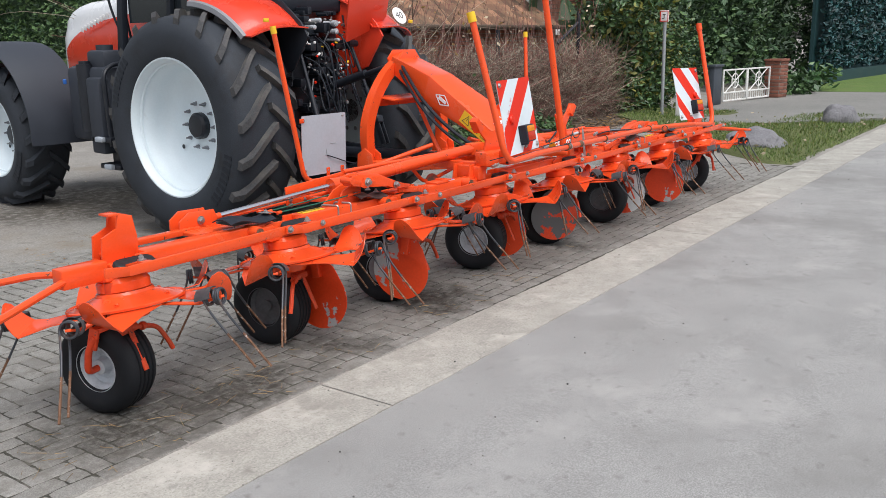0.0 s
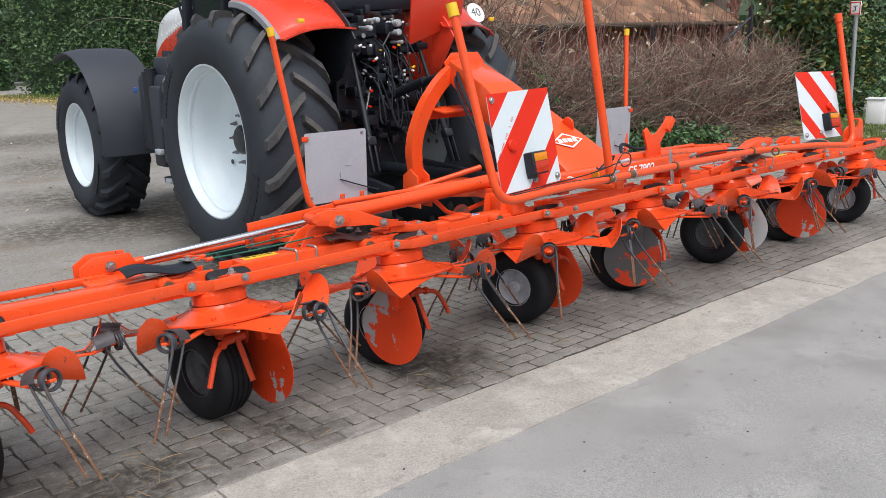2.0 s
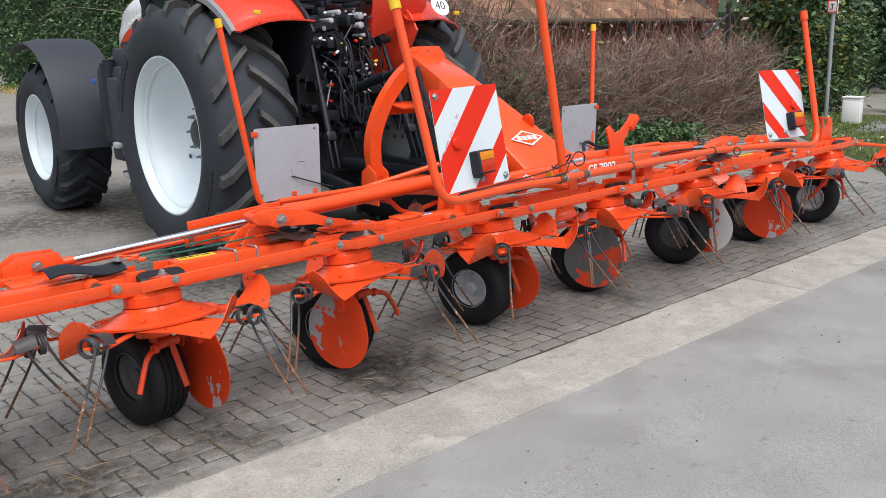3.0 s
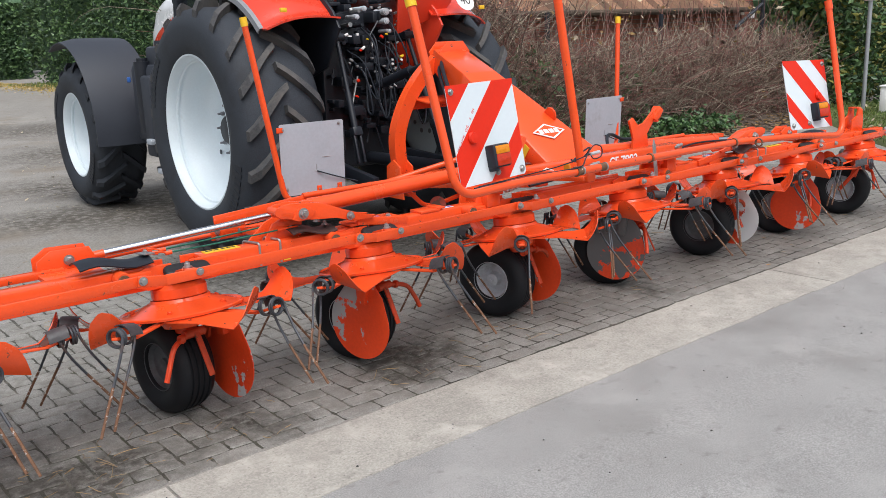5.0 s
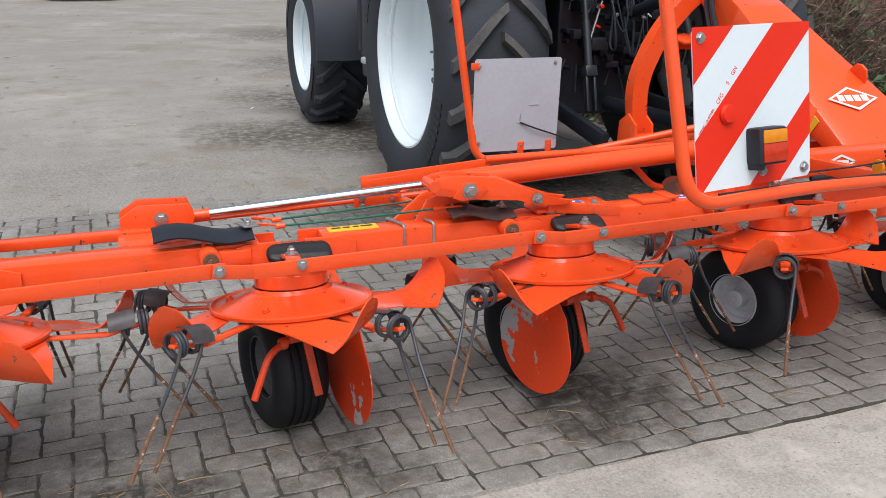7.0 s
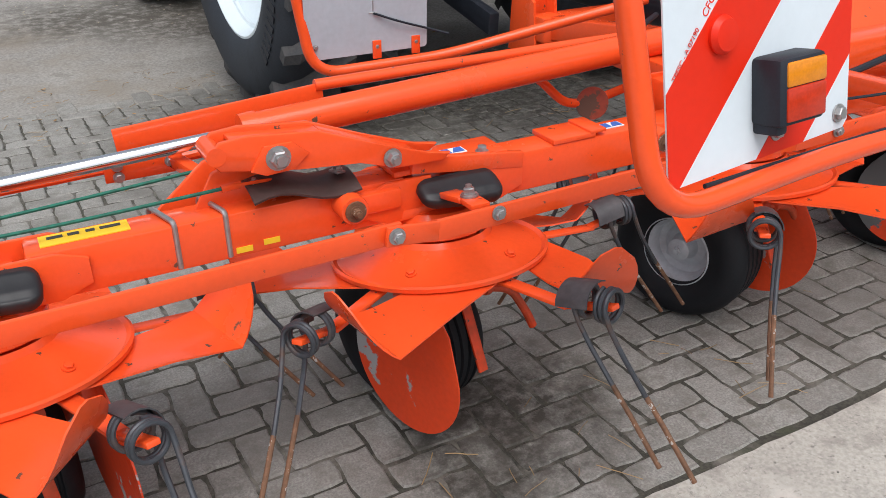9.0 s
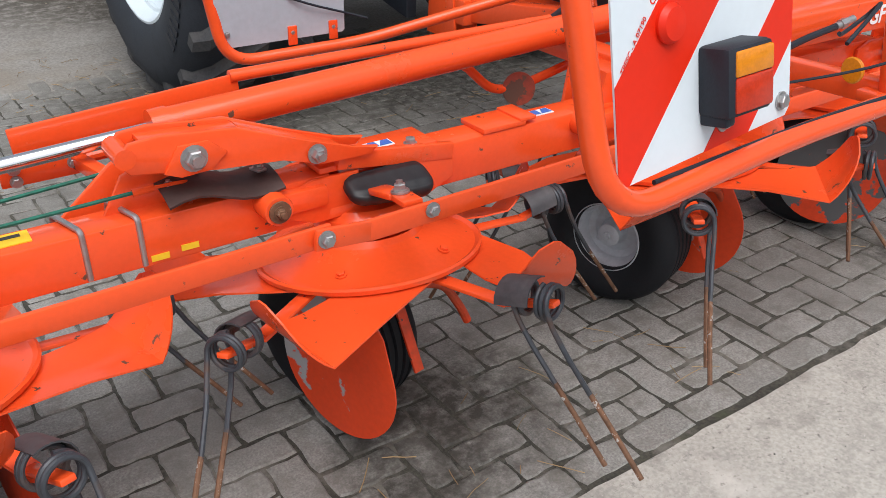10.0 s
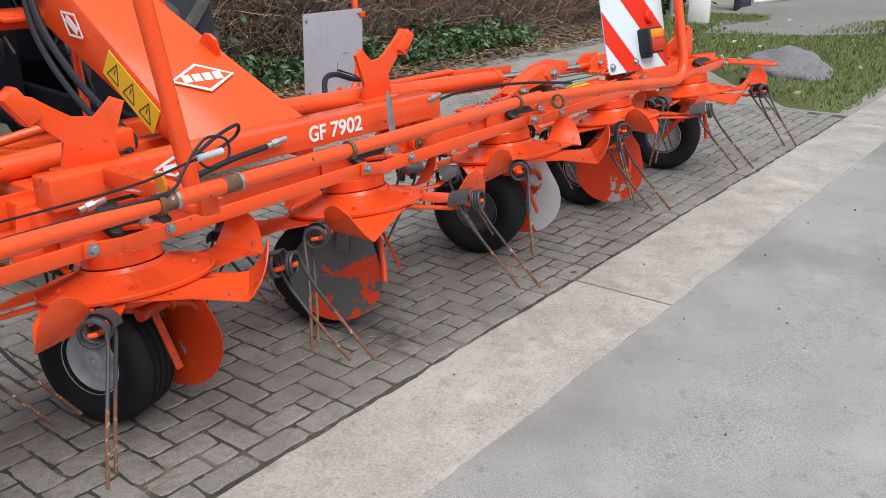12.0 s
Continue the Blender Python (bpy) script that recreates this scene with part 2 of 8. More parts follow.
def folded(bm, rows, thick):
    """A bent sheet through rows of points, with a thickness."""
    g = [[Vector(p) for p in row] for row in rows]
    nr, nc = len(g), len(g[0])
    norm = []
    for i in range(nr):
        line = []
        for j in range(nc):
            du = g[min(i + 1, nr - 1)][j] - g[max(i - 1, 0)][j]
            dv = g[i][min(j + 1, nc - 1)] - g[i][max(j - 1, 0)]
            line.append(du.cross(dv).normalized() * thick / 2)
        norm.append(line)
    top = [[bm.verts.new(g[i][j] + norm[i][j]) for j in range(nc)] for i in range(nr)]
    low = [[bm.verts.new(g[i][j] - norm[i][j]) for j in range(nc)] for i in range(nr)]
    for i in range(nr - 1):
        for j in range(nc - 1):
            bm.faces.new((top[i][j], top[i + 1][j], top[i + 1][j + 1], top[i][j + 1]))
            bm.faces.new((low[i][j], low[i][j + 1], low[i + 1][j + 1], low[i + 1][j]))
    for i in range(nr - 1):
        bm.faces.new((top[i][0], low[i][0], low[i + 1][0], top[i + 1][0]))
        bm.faces.new((top[i][-1], top[i + 1][-1], low[i + 1][-1], low[i][-1]))
    for j in range(nc - 1):
        bm.faces.new((top[0][j], top[0][j + 1], low[0][j + 1], low[0][j]))
        bm.faces.new((top[-1][j], low[-1][j], low[-1][j + 1], top[-1][j + 1]))
    return bm


def hexbolt(bm, m, r=0.014, h=0.012, shank=0.012):
    """A bolt head with its washer, along z."""
    lathe(bm, [(r * 1.35, 0), (r * 1.35, 0.003), (0.0001, 0.003)], 16, m)
    lathe(bm, [(r, 0.003), (r, 0.003 + h * 0.8), (r * 0.85, 0.003 + h), (0.0001, 0.003 + h)], 6, m)
    lathe(bm, [(r * 0.55, h), (r * 0.55, h + shank), (0.0001, h + shank)], 10, m)
    return bm


def disc_outline(r, n=28, cx=0.0, cy=0.0, a0=0.0, a1=2 * math.pi):
    full = abs(a1 - a0 - 2 * math.pi) < 1e-6
    return [(cx + r * math.cos(a0 + (a1 - a0) * k / (n if full else n - 1)), cy + r * math.sin(a0 + (a1 - a0) * k / (n if full else n - 1))) for k in range(n)]


def frame_m(origin, x, y):
    """A pose whose x and y axes point along the given ways."""
    x = Vector(x).normalized()
    z = x.cross(Vector(y)).normalized()
    return Matrix.Translation(origin) @ Matrix((x, z.cross(x), z)).transposed().to_4x4()


def lettering(name, text, size, mat, parent, m, depth=0.001, width=None, bold=0.0):
    cu = bpy.data.curves.new(name, "FONT")
    cu.body, cu.size, cu.extrude, cu.offset = text, size, depth, bold
    cu.align_x, cu.align_y = "CENTER", "CENTER"
    ob = bpy.data.objects.new(name, cu)
    scene.collection.objects.link(ob)
    dg = bpy.context.evaluated_depsgraph_get()
    me = bpy.data.meshes.new_from_object(ob.evaluated_get(dg))
    bpy.data.objects.remove(ob)
    me.materials.clear()
    me.materials.append(mat)
    if width:
        xs = [v.co.x for v in me.vertices]
        m = m @ Matrix.Diagonal((width / (max(xs) - min(xs)), 1, 1, 1))
    me.transform(m)
    return put(name, me, parent)


BOLTS = {}


def bolt(parent, m, r=0.012, h=0.011, shank=0.005, mat=None, name="bolt"):
    """One bolt head, washer and stub, an object of its own on a shared mesh."""
    key = (r, h, shank, mat)
    if key not in BOLTS:
        bm = bmesh.new()
        hexbolt(bm, ID, r, h, shank)
        BOLTS[key] = mesh_of("bolt", bm, mat or STEEL)
    return put(name, BOLTS[key], parent, m, "bright plated bolt" if mat is None else "")


REARWARD = frame_m((0, 0, 0), (1, 0, 0), (0, 0, 1))


# ---- ground, road, kerb ----
def sheet_material(name, stops, scales, rough, bump, dist, spots=None, speck=0.35):
    m = bpy.data.materials.new(name)
    m.use_nodes = True
    nt = m.node_tree
    bsdf = nt.nodes["Principled BSDF"]
    tc = nt.nodes.new("ShaderNodeTexCoord").outputs["Object"]
    big, mid, fine = (noise_tex(nt, tc, s, 6, 0.6) for s in scales)
    col = ramp(nt, mid, stops)
    col = mixed(nt, 0.45, col, ramp(nt, big, stops))
    col = mixed(nt, speck, col, ramp(nt, fine, [(0.38, tuple(v * 0.45 for v in stops[0][1])), (0.62, tuple(min(1, v * 1.35) for v in stops[-1][1]))]))
    for colour, at, sc in spots or ():
        d = step(nt, noise_tex(nt, tc, sc, 6, 0.65), at, at + 0.16)
        col = mixed(nt, d, col, colour)
    nt.links.new(col, bsdf.inputs["Base Color"])
    r = nt.nodes.new("ShaderNodeMapRange")
    r.inputs["To Min"].default_value, r.inputs["To Max"].default_value = rough - 0.18, rough + 0.1
    nt.links.new(mid, r.inputs["Value"])
    nt.links.new(r.outputs[0], bsdf.inputs["Roughness"])
    b = nt.nodes.new("ShaderNodeBump")
    b.inputs["Strength"].default_value, b.inputs["Distance"].default_value = bump, dist
    nt.links.new(fine, b.inputs["Height"])
    nt.links.new(b.outputs[0], bsdf.inputs["Normal"])
    return m


YARD = sheet_material("yard_surface", [(0.38, (0.20, 0.188, 0.172)), (0.62, (0.29, 0.277, 0.255))], (0.35, 2.2, 60), 0.85, 0.6, 0.008,
                      [((0.33, 0.315, 0.29), 0.54, 0.45), ((0.205, 0.178, 0.145), 0.52, 0.75), ((0.15, 0.138, 0.12), 0.58, 4.5), ((0.13, 0.12, 0.10), 0.62, 17.0), ((0.42, 0.40, 0.36), 0.67, 30.0)], 0.34)


def soiled(m, centres, colour):
    """Broken patches of wet soil and litter laid over a ground material."""
    nt = m.node_tree
    base = nt.nodes["Principled BSDF"].inputs["Base Color"]
    col = base.links[0].from_socket
    pos = nt.nodes.new("ShaderNodeNewGeometry").outputs["Position"]
    crumbs = step(nt, noise_tex(nt, pos, 13.0, 6, 0.75), 0.38, 0.56)
    wob = noise_tex(nt, pos, 1.6, 6, 0.7)
    for centre, reach in centres:
        vd = nt.nodes.new("ShaderNodeVectorMath")
        vd.operation = "DISTANCE"
        nt.links.new(pos, vd.inputs[0])
        vd.inputs[1].default_value = centre
        far = nt.nodes.new("ShaderNodeMath")
        far.operation = "MULTIPLY_ADD"
        nt.links.new(wob, far.inputs[0])
        far.inputs[1].default_value = reach * 1.6
        nt.links.new(vd.outputs["Value"], far.inputs[2])
        spot = nt.nodes.new("ShaderNodeMapRange")
        spot.inputs["From Min"].default_value, spot.inputs["From Max"].default_value = reach * 2.3, reach * 1.25
        nt.links.new(far.outputs[0], spot.inputs["Value"])
        both = nt.nodes.new("ShaderNodeMath")
        both.operation = "MULTIPLY"
        nt.links.new(spot.outputs[0], both.inputs[0])
        nt.links.new(crumbs, both.inputs[1])
        col = mixed(nt, both.outputs[0], col, colour)
    nt.links.new(col, base)


soiled(YARD, (((-1.7, 5.3, 0), 0.55), ((-0.9, 5.0, 0), 0.75), ((-0.3, 5.6, 0), 0.8), ((-0.8, 7.3, 0), 0.8), ((0.2, 10.5, 0), 1.2), ((0.9, 15.0, 0), 1.6), ((2.6, 4.4, 0), 1.0)), (0.075, 0.066, 0.054))
ASPHALT = sheet_material("road_asphalt", [(0.38, (0.229, 0.227, 0.222)), (0.62, (0.319, 0.317, 0.310))], (0.4, 3.0, 170), 0.75, 0.3, 0.003,
                         [((0.20, 0.197, 0.19), 0.50, 0.55), ((0.34, 0.335, 0.325), 0.54, 1.3), ((0.17, 0.165, 0.16), 0.58, 12.0), ((0.11, 0.105, 0.10), 0.63, 75.0), ((0.46, 0.455, 0.45), 0.63, 95.0)], 0.42)
CONCRETE = sheet_material("kerb_concrete", [(0.38, (0.27, 0.258, 0.232)), (0.62, (0.42, 0.405, 0.365))], (0.8, 4.0, 95), 0.8, 0.5, 0.004,
                          [((0.25, 0.238, 0.212), 0.52, 1.6), ((0.47, 0.45, 0.41), 0.54, 3.1), ((0.23, 0.22, 0.195), 0.57, 9.0), ((0.12, 0.112, 0.10), 0.585, 62.0), ((0.50, 0.485, 0.45), 0.60, 85.0), ((0.16, 0.15, 0.14), 0.64, 26.0)], 0.22)
JOINT = sheet_material("joint_sand", [(0.38, (0.020, 0.020, 0.016)), (0.62, (0.070, 0.066, 0.052))], (1.0, 9.0, 120), 0.95, 0.6, 0.006,
                       [((0.16, 0.15, 0.13), 0.50, 6.0), ((0.05, 0.058, 0.03), 0.58, 4.0)])


def paver_material(name, island):
    """Concrete blocks: each with its own tone, with soil rubbed in and dark stains that cross several blocks."""
    m = bpy.data.materials.new(name)
    m.use_nodes = True
    nt = m.node_tree
    bsdf = nt.nodes["Principled BSDF"]
    geo = nt.nodes.new("ShaderNodeNewGeometry")
    pos = geo.outputs["Position"]
    if island:
        tone = geo.outputs["Random Per Island"]
    else:
        tone = nt.nodes.new("ShaderNodeObjectInfo").outputs["Random"]
    col = ramp(nt, tone, [(0, (0.20, 0.194, 0.181)), (0.5, (0.245, 0.238, 0.223)), (1, (0.30, 0.291, 0.274))])
    fine = noise_tex(nt, pos, 150, 4, 0.7)
    col = mixed(nt, 0.3, col, ramp(nt, noise_tex(nt, pos, 38, 5, 0.7), [(0.36, (0.13, 0.13, 0.118)), (0.64, (0.37, 0.36, 0.335))]))
    col = mixed(nt, 0.42, col, ramp(nt, fine, [(0.38, (0.07, 0.072, 0.064)), (0.62, (0.36, 0.35, 0.325))]))
    soil = step(nt, noise_tex(nt, pos, 9.0, 6, 0.75), 0.47, 0.66)
    col = mixed(nt, soil, col, (0.15, 0.141, 0.124))
    wide = step(nt, noise_tex(nt, pos, 1.3, 5, 0.6), 0.48, 0.64)
    half = nt.nodes.new("ShaderNodeMath")
    half.operation = "MULTIPLY"
    half.inputs[1].default_value = 0.6
    nt.links.new(wide, half.inputs[0])
    col = mixed(nt, half.outputs[0], col, (0.125, 0.118, 0.108))
    # dark broken patches: oil and soil beside the third wheel, others along machine and tractor
    rough_in = nt.nodes.new("ShaderNodeMapRange")
    rough_in.inputs["To Min"].default_value, rough_in.inputs["To Max"].default_value = 0.62, 0.9
    nt.links.new(fine, rough_in.inputs["Value"])
    patch_noise = step(nt, noise_tex(nt, pos, 22.0, 5, 0.7), 0.24, 0.58)
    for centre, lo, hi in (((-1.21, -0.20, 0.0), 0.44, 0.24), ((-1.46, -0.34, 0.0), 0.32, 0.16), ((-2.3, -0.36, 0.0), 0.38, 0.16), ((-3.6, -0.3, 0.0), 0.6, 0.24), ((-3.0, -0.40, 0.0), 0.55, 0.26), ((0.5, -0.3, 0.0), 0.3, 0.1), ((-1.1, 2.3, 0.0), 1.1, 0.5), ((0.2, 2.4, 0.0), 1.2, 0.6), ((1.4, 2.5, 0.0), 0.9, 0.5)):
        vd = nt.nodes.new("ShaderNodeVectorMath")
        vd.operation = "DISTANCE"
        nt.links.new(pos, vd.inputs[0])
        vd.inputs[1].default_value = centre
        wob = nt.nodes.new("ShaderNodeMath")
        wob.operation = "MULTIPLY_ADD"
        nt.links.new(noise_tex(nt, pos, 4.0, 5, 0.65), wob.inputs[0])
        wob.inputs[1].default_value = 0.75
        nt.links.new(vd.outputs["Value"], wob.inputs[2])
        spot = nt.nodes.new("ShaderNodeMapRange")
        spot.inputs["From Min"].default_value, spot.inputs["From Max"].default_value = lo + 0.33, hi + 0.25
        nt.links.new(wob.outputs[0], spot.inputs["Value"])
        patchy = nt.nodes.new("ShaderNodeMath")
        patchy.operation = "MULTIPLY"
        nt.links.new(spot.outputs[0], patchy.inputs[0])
        nt.links.new(patch_noise, patchy.inputs[1])
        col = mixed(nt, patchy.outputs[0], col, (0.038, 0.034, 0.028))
    nt.links.new(col, bsdf.inputs["Base Color"])
    nt.links.new(rough_in.outputs[0], bsdf.inputs["Roughness"])
    b = nt.nodes.new("ShaderNodeBump")
    b.inputs["Strength"].default_value, b.inputs["Distance"].default_value = 0.7, 0.003
    nt.links.new(fine, b.inputs["Height"])
    nt.links.new(b.outputs[0], bsdf.inputs["Normal"])
    return m


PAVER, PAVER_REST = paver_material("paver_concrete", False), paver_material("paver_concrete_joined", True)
TURF = sheet_material("turf_soil", [(0.38, (0.06, 0.07, 0.025)), (0.62, (0.11, 0.13, 0.04))], (1.0, 6.0, 60), 0.95, 0.6, 0.01)

KERB = pose(0, -0.585, 0, 0, 0, 1.3)

# the yard climbs gently away from the road
RISE = 0.012
# one sheet to the horizon, in strips so that each ground cover keeps its own faces
xs = [-260, -60, -20, -9.5, -4, 0, 5.95, 7.5, 9.5, 12, 16, 22, 40, 90, 260]
ys = [-260, -60, -14, -7.2, -0.62, 0.4, 1.2, 2.2, 3.06, 4.1, 4.7, 8, 14, 24, 26.4, 28, 40, 90, 260]
bm = bmesh.new()
grid = [[bm.verts.new((x, y, RISE * min(50.0, max(0.0, y - 3.2)) - 0.004)) for y in ys] for x in xs]
for i in range(len(xs) - 1):
    for j in range(len(ys) - 1):
        f = bm.faces.new((grid[i][j], grid[i + 1][j], grid[i + 1][j + 1], grid[i][j + 1]))
        cx, cy = (xs[i] + xs[i + 1]) / 2, (ys[j] + ys[j + 1]) / 2
        f.material_index = 1 if (-9.5 < cx < 5.95 and -0.62 < cy < 3.2) else (2 if cy < -14 else 0)
ground = part("ground", bm, [YARD, JOINT, TURF], None, "grey-brown yard surface of worn asphalt and dirt", smooth=0)
tagged(ground, category="ground", kind="structure")

bm = bmesh.new()
n = 60
rows = []
for i in range(n + 1):
    x = -120 + 240 * i / n
    rows.append([bm.verts.new(KERB @ Vector((x, y, z))) for y, z in ((-0.48, -0.001), (-0.75, 0.0), (-3.4, 0.03), (-6.4, 0.0))])
for a, b in zip(rows, rows[1:]):
    for q in range(3):
        bm.faces.new((a[q], a[q + 1], b[q + 1], b[q]))
road = part("road", bm, ASPHALT, None, "smooth grey asphalt road", smooth=0)
tagged(road, category="road", kind="structure")

kerb = new("kerb_strip")
tagged(kerb, "flush strip of pale cast concrete slabs beside the paving", "kerb", kind="structure")
rng = random.Random(4)
edges = [-60, -30, -16.2, -11.7, -7.1, -2.79, 1.45, 5.7, 10.3, 14.8, 19.2, 30, 60]
for a, b in zip(edges, edges[1:]):
    bm = bmesh.new()
    m = 90 if b - a < 6 else 12
    top, low = [], []
    for side, y0 in ((0, -0.482), (1, -0.022)):
        line = []
        for i in range(m + 1):
            x = a + 0.006 + (b - a - 0.012) * i / m
            jit = 0.012 * noise.noise((x * 3.1, side * 9.0, 0.3)) + 0.009 * noise.noise((x * 11.0, side * 5.0, 1.0)) + 0.006 * noise.noise((x * 37.0, side * 5.0, 2.0))
            line.append((x, y0 + jit))
        top.append(line)
    v = [[bm.verts.new(KERB @ Vector((x, y, 0.003))) for x, y in line] for line in top]
    w = [[bm.verts.new(KERB @ Vector((x, y + (-0.006 if s == 0 else 0.006), -0.06))) for x, y in line] for s, line in enumerate(top)]
    for i in range(m):
        bm.faces.new((v[0][i], v[0][i + 1], v[1][i + 1], v[1][i]))
        bm.faces.new((v[0][i], w[0][i], w[0][i + 1], v[0][i + 1]))
        bm.faces.new((v[1][i], v[1][i + 1], w[1][i + 1], w[1][i]))
    for i in (0, m):
        bm.faces.new((v[0][i], v[1][i], w[1][i], w[0][i]))
    part("slab", bm, CONCRETE, kerb, smooth=0)


# ---- the tractor ----
TX = 0.115
tractor = thing("tractor", "red and white farm tractor with white rims", "tractor", (TX, 2.71, 0))
tractor.matrix_basis = tractor.matrix_basis @ pose(0, 0, 0, 0.45)


def big_wheel(name, radius, width, rim_r, depth, lugs, lug_h, lug_mat):
    """Tyre with angled lugs, deep dished rim and hub; z points to the outside."""
    w = width / 2
    bm = bmesh.new()
    body = radius - lug_h
    prof = [(rim_r - 0.01, w - 0.05), (rim_r + 0.02, w - 0.02), (rim_r + 0.10, w), ((rim_r + body) / 2 + 0.03, w + 0.005), (body - 0.07, w - 0.015), (body - 0.02, w - 0.06), (body, w - 0.13)]
    prof = prof + [(r, -z) for r, z in prof[::-1]]
    lathe(bm, prof, 64, closed=True)
    tyre = mesh_of(name, bm, RUBBER, 50)
    lug_data = []
    for side in (-1, 1):
        bm = bmesh.new()
        rows = []
        for q in range(7):
            t = q / 6
            a = -0.34 * t ** 1.15
            zc = side * (-0.02 + (w - 0.005) * t)
            hw = 0.024 + 0.010 * t
            top = radius - 0.012 * t ** 3 - (0.05 if q == 6 else 0)
            bot = body - 0.03 - 0.09 * t ** 4
            da = hw / radius
            rows.append([bm.verts.new((rad * math.cos(ang), rad * math.sin(ang), zc)) for ang, rad in ((a - da * 1.5, bot), (a - da, top), (a + da, top), (a + da * 1.5, bot))])
        for ra, rb in zip(rows, rows[1:]):
            for k in range(3):
                bm.faces.new((ra[k], ra[k + 1], rb[k + 1], rb[k]))
        bm.faces.new(rows[0])
        bm.faces.new(rows[-1])
        me = mesh_of("lug", bm, lug_mat, 30)
        lug_data += [(me, 360 * (i + (0.5 if side > 0 else 0)) / lugs) for i in range(lugs)]
    bm = bmesh.new()
    prof = [(rim_r - 0.02, w - 0.06), (rim_r + 0.004, w - 0.045), (rim_r + 0.008, w - 0.03), (rim_r - 0.004, w - 0.028), (rim_r - 0.03, w - 0.06), (rim_r - 0.036, w - 0.095), (rim_r - 0.052, w - 0.10), (rim_r - 0.054, w - 0.115), (rim_r - 0.044, w - 0.12), (rim_r - 0.075, w - 0.15),
            (rim_r - 0.085, w - depth * 0.7), (rim_r - 0.12, w - depth * 0.9), (rim_r - 0.2, w - depth), (0.30 * rim_r / 0.58, w - depth - 0.015), (0.2, w - depth + 0.005), (0.0001, w - depth + 0.005)]
    lathe(bm, prof, 64, caps=False)
    rim = mesh_of("rim", bm, RIM_WHITE, 40)
    bm = bmesh.new()
    zc = w - depth + 0.005
    lathe(bm, [(0.115, zc), (0.115, zc + 0.05), (0.095, zc + 0.07), (0.0001, zc + 0.075)], 32)
    hub = mesh_of("hub", bm, BLACK_METAL)
    nuts = [pose(0.195 * math.cos(a), 0.195 * math.sin(a), zc - 0.004) for a in (2 * math.pi * i / 10 for i in range(10))]
    bm = bmesh.new()
    for a, r in ((1.9, rim_r * 0.58),):
        zz = zc + 0.004
        lathe(bm, [(0.02, zz), (0.02, zz + 0.004), (0.0001, zz + 0.004)], 14, pose(r * math.cos(a) * (1 if a < 3 else 0.93), r * math.sin(a) * (1 if a < 3 else 0.93), 0))
    vent = mesh_of("valve", bm, BLACK_METAL)
    # raised bars where the sidewall carries letters
    bm = bmesh.new()
    box(bm, (0.085, 0.032, 0.004), ID, 0.0)
    me = mesh_of("sidewall_bar", bm, BLACK_PLASTIC)
    marks = [(me, pose(0, 0, 0, 0, 0, math.degrees(c + (q - 4) * 0.07)) @ pose((rim_r + body) / 2 + 0.02, 0, w + 0.004, 0, 3, 0)) for c in (0.75, 0.75 + math.pi) for q in range(9)]
    return tyre, rim, hub, vent, lug_data, nuts, marks


REAR = big_wheel("rear_wheel", 0.985, 0.66, 0.585, 0.345, 19, 0.055, LUG_RUBBER)
FRONT = big_wheel("front_wheel", 0.755, 0.54, 0.43, 0.30, 18, 0.045, RUBBER)
for data, y, z, out, label in ((REAR, 0.0, 0.98, 0.95, "large rear tyre with angled lugs"), (FRONT, 3.15, 0.75, 1.02, "front tyre with angled lugs")):
    for s in (-1, 1):
        m = pose(s * out, y, z) @ Matrix.Rotation(radians(90 * s), 4, "Y")
        # turn the tread so that the lugs point down to the shoulders behind
        m = m @ Matrix.Rotation(radians(17), 4, "Z")
        wheel = put("wheel", data[0], tractor, m, label)
        for me, nm, lab in zip(data[1:4], ("rim", "hub", "valve"), ("white dished steel rim", "black hub", "black valve")):
            put(nm, me, wheel, None, lab)
        for me, a in data[4]:
            put("lug", me, wheel, pose(0, 0, 0, 0, 0, a))
        for nm in data[5]:
            bolt(wheel, nm, 0.0165, 0.03, 0.028, mat=TRIM_GREY, name="wheel_nut")
        for me, mm in data[6]:
            put("sidewall_bar", me, wheel, mm)

# rear fenders
for s in (-1, 1):
    bm = bmesh.new()
    rows = []
    for i in range(17):
        a = radians(137 - 46 * i / 16)
        r = 1.14 + (0.05 if i == 0 else 0)
        line = []
        for j in range(7):
            t = j / 6
            x = s * (0.44 + 0.56 * t)
            rr = r - 0.10 * t ** 4 + 0.02 * math.sin(math.pi * t)
            line.append((x, rr * math.cos(a), 0.98 + rr * math.sin(a)))
        rows.append(line)
    folded(bm, rows, 0.012)
    part("rear_fender", bm, TRACTOR_RED, tractor, "red rear mudguard", smooth=50)
    bm = bmesh.new()
    rows = []
    for i in range(17):
        a = radians(134 - 42 * i / 16)
        rows.append([(s * x, rr * math.cos(a), 0.98 + rr * math.sin(a)) for x, rr in ((0.99, 1.05), (1.015, 1.04), (1.02, 1.005), (1.01, 1.0))])
    folded(bm, rows, 0.008)
    part("fender_trim", bm, TRIM_GREY, tractor, "grey plastic mudguard edge", smooth=50)
    # inner fender wall, red on the right and black on the left, and back panel in red
    bm = bmesh.new()
    out = [(-0.90, 0.74), (-0.82, 0.86), (-0.6, 1.04), (0.0, 1.12), (0.70, 1.0), (1.0, 0.55), (0.9, 0.15), (-0.2, 0.30), (-0.70, 0.46)]
    plate(bm, [(a, b) for a, b in out], 0.02, frame_m((s * 0.47, 0, 0.98), (0, 1, 0), (0, 0, 1)), 0.004)
    part("fender_panel", bm, TRACTOR_RED if s > 0 else BLACK_METAL, tractor)
bm = bmesh.new()
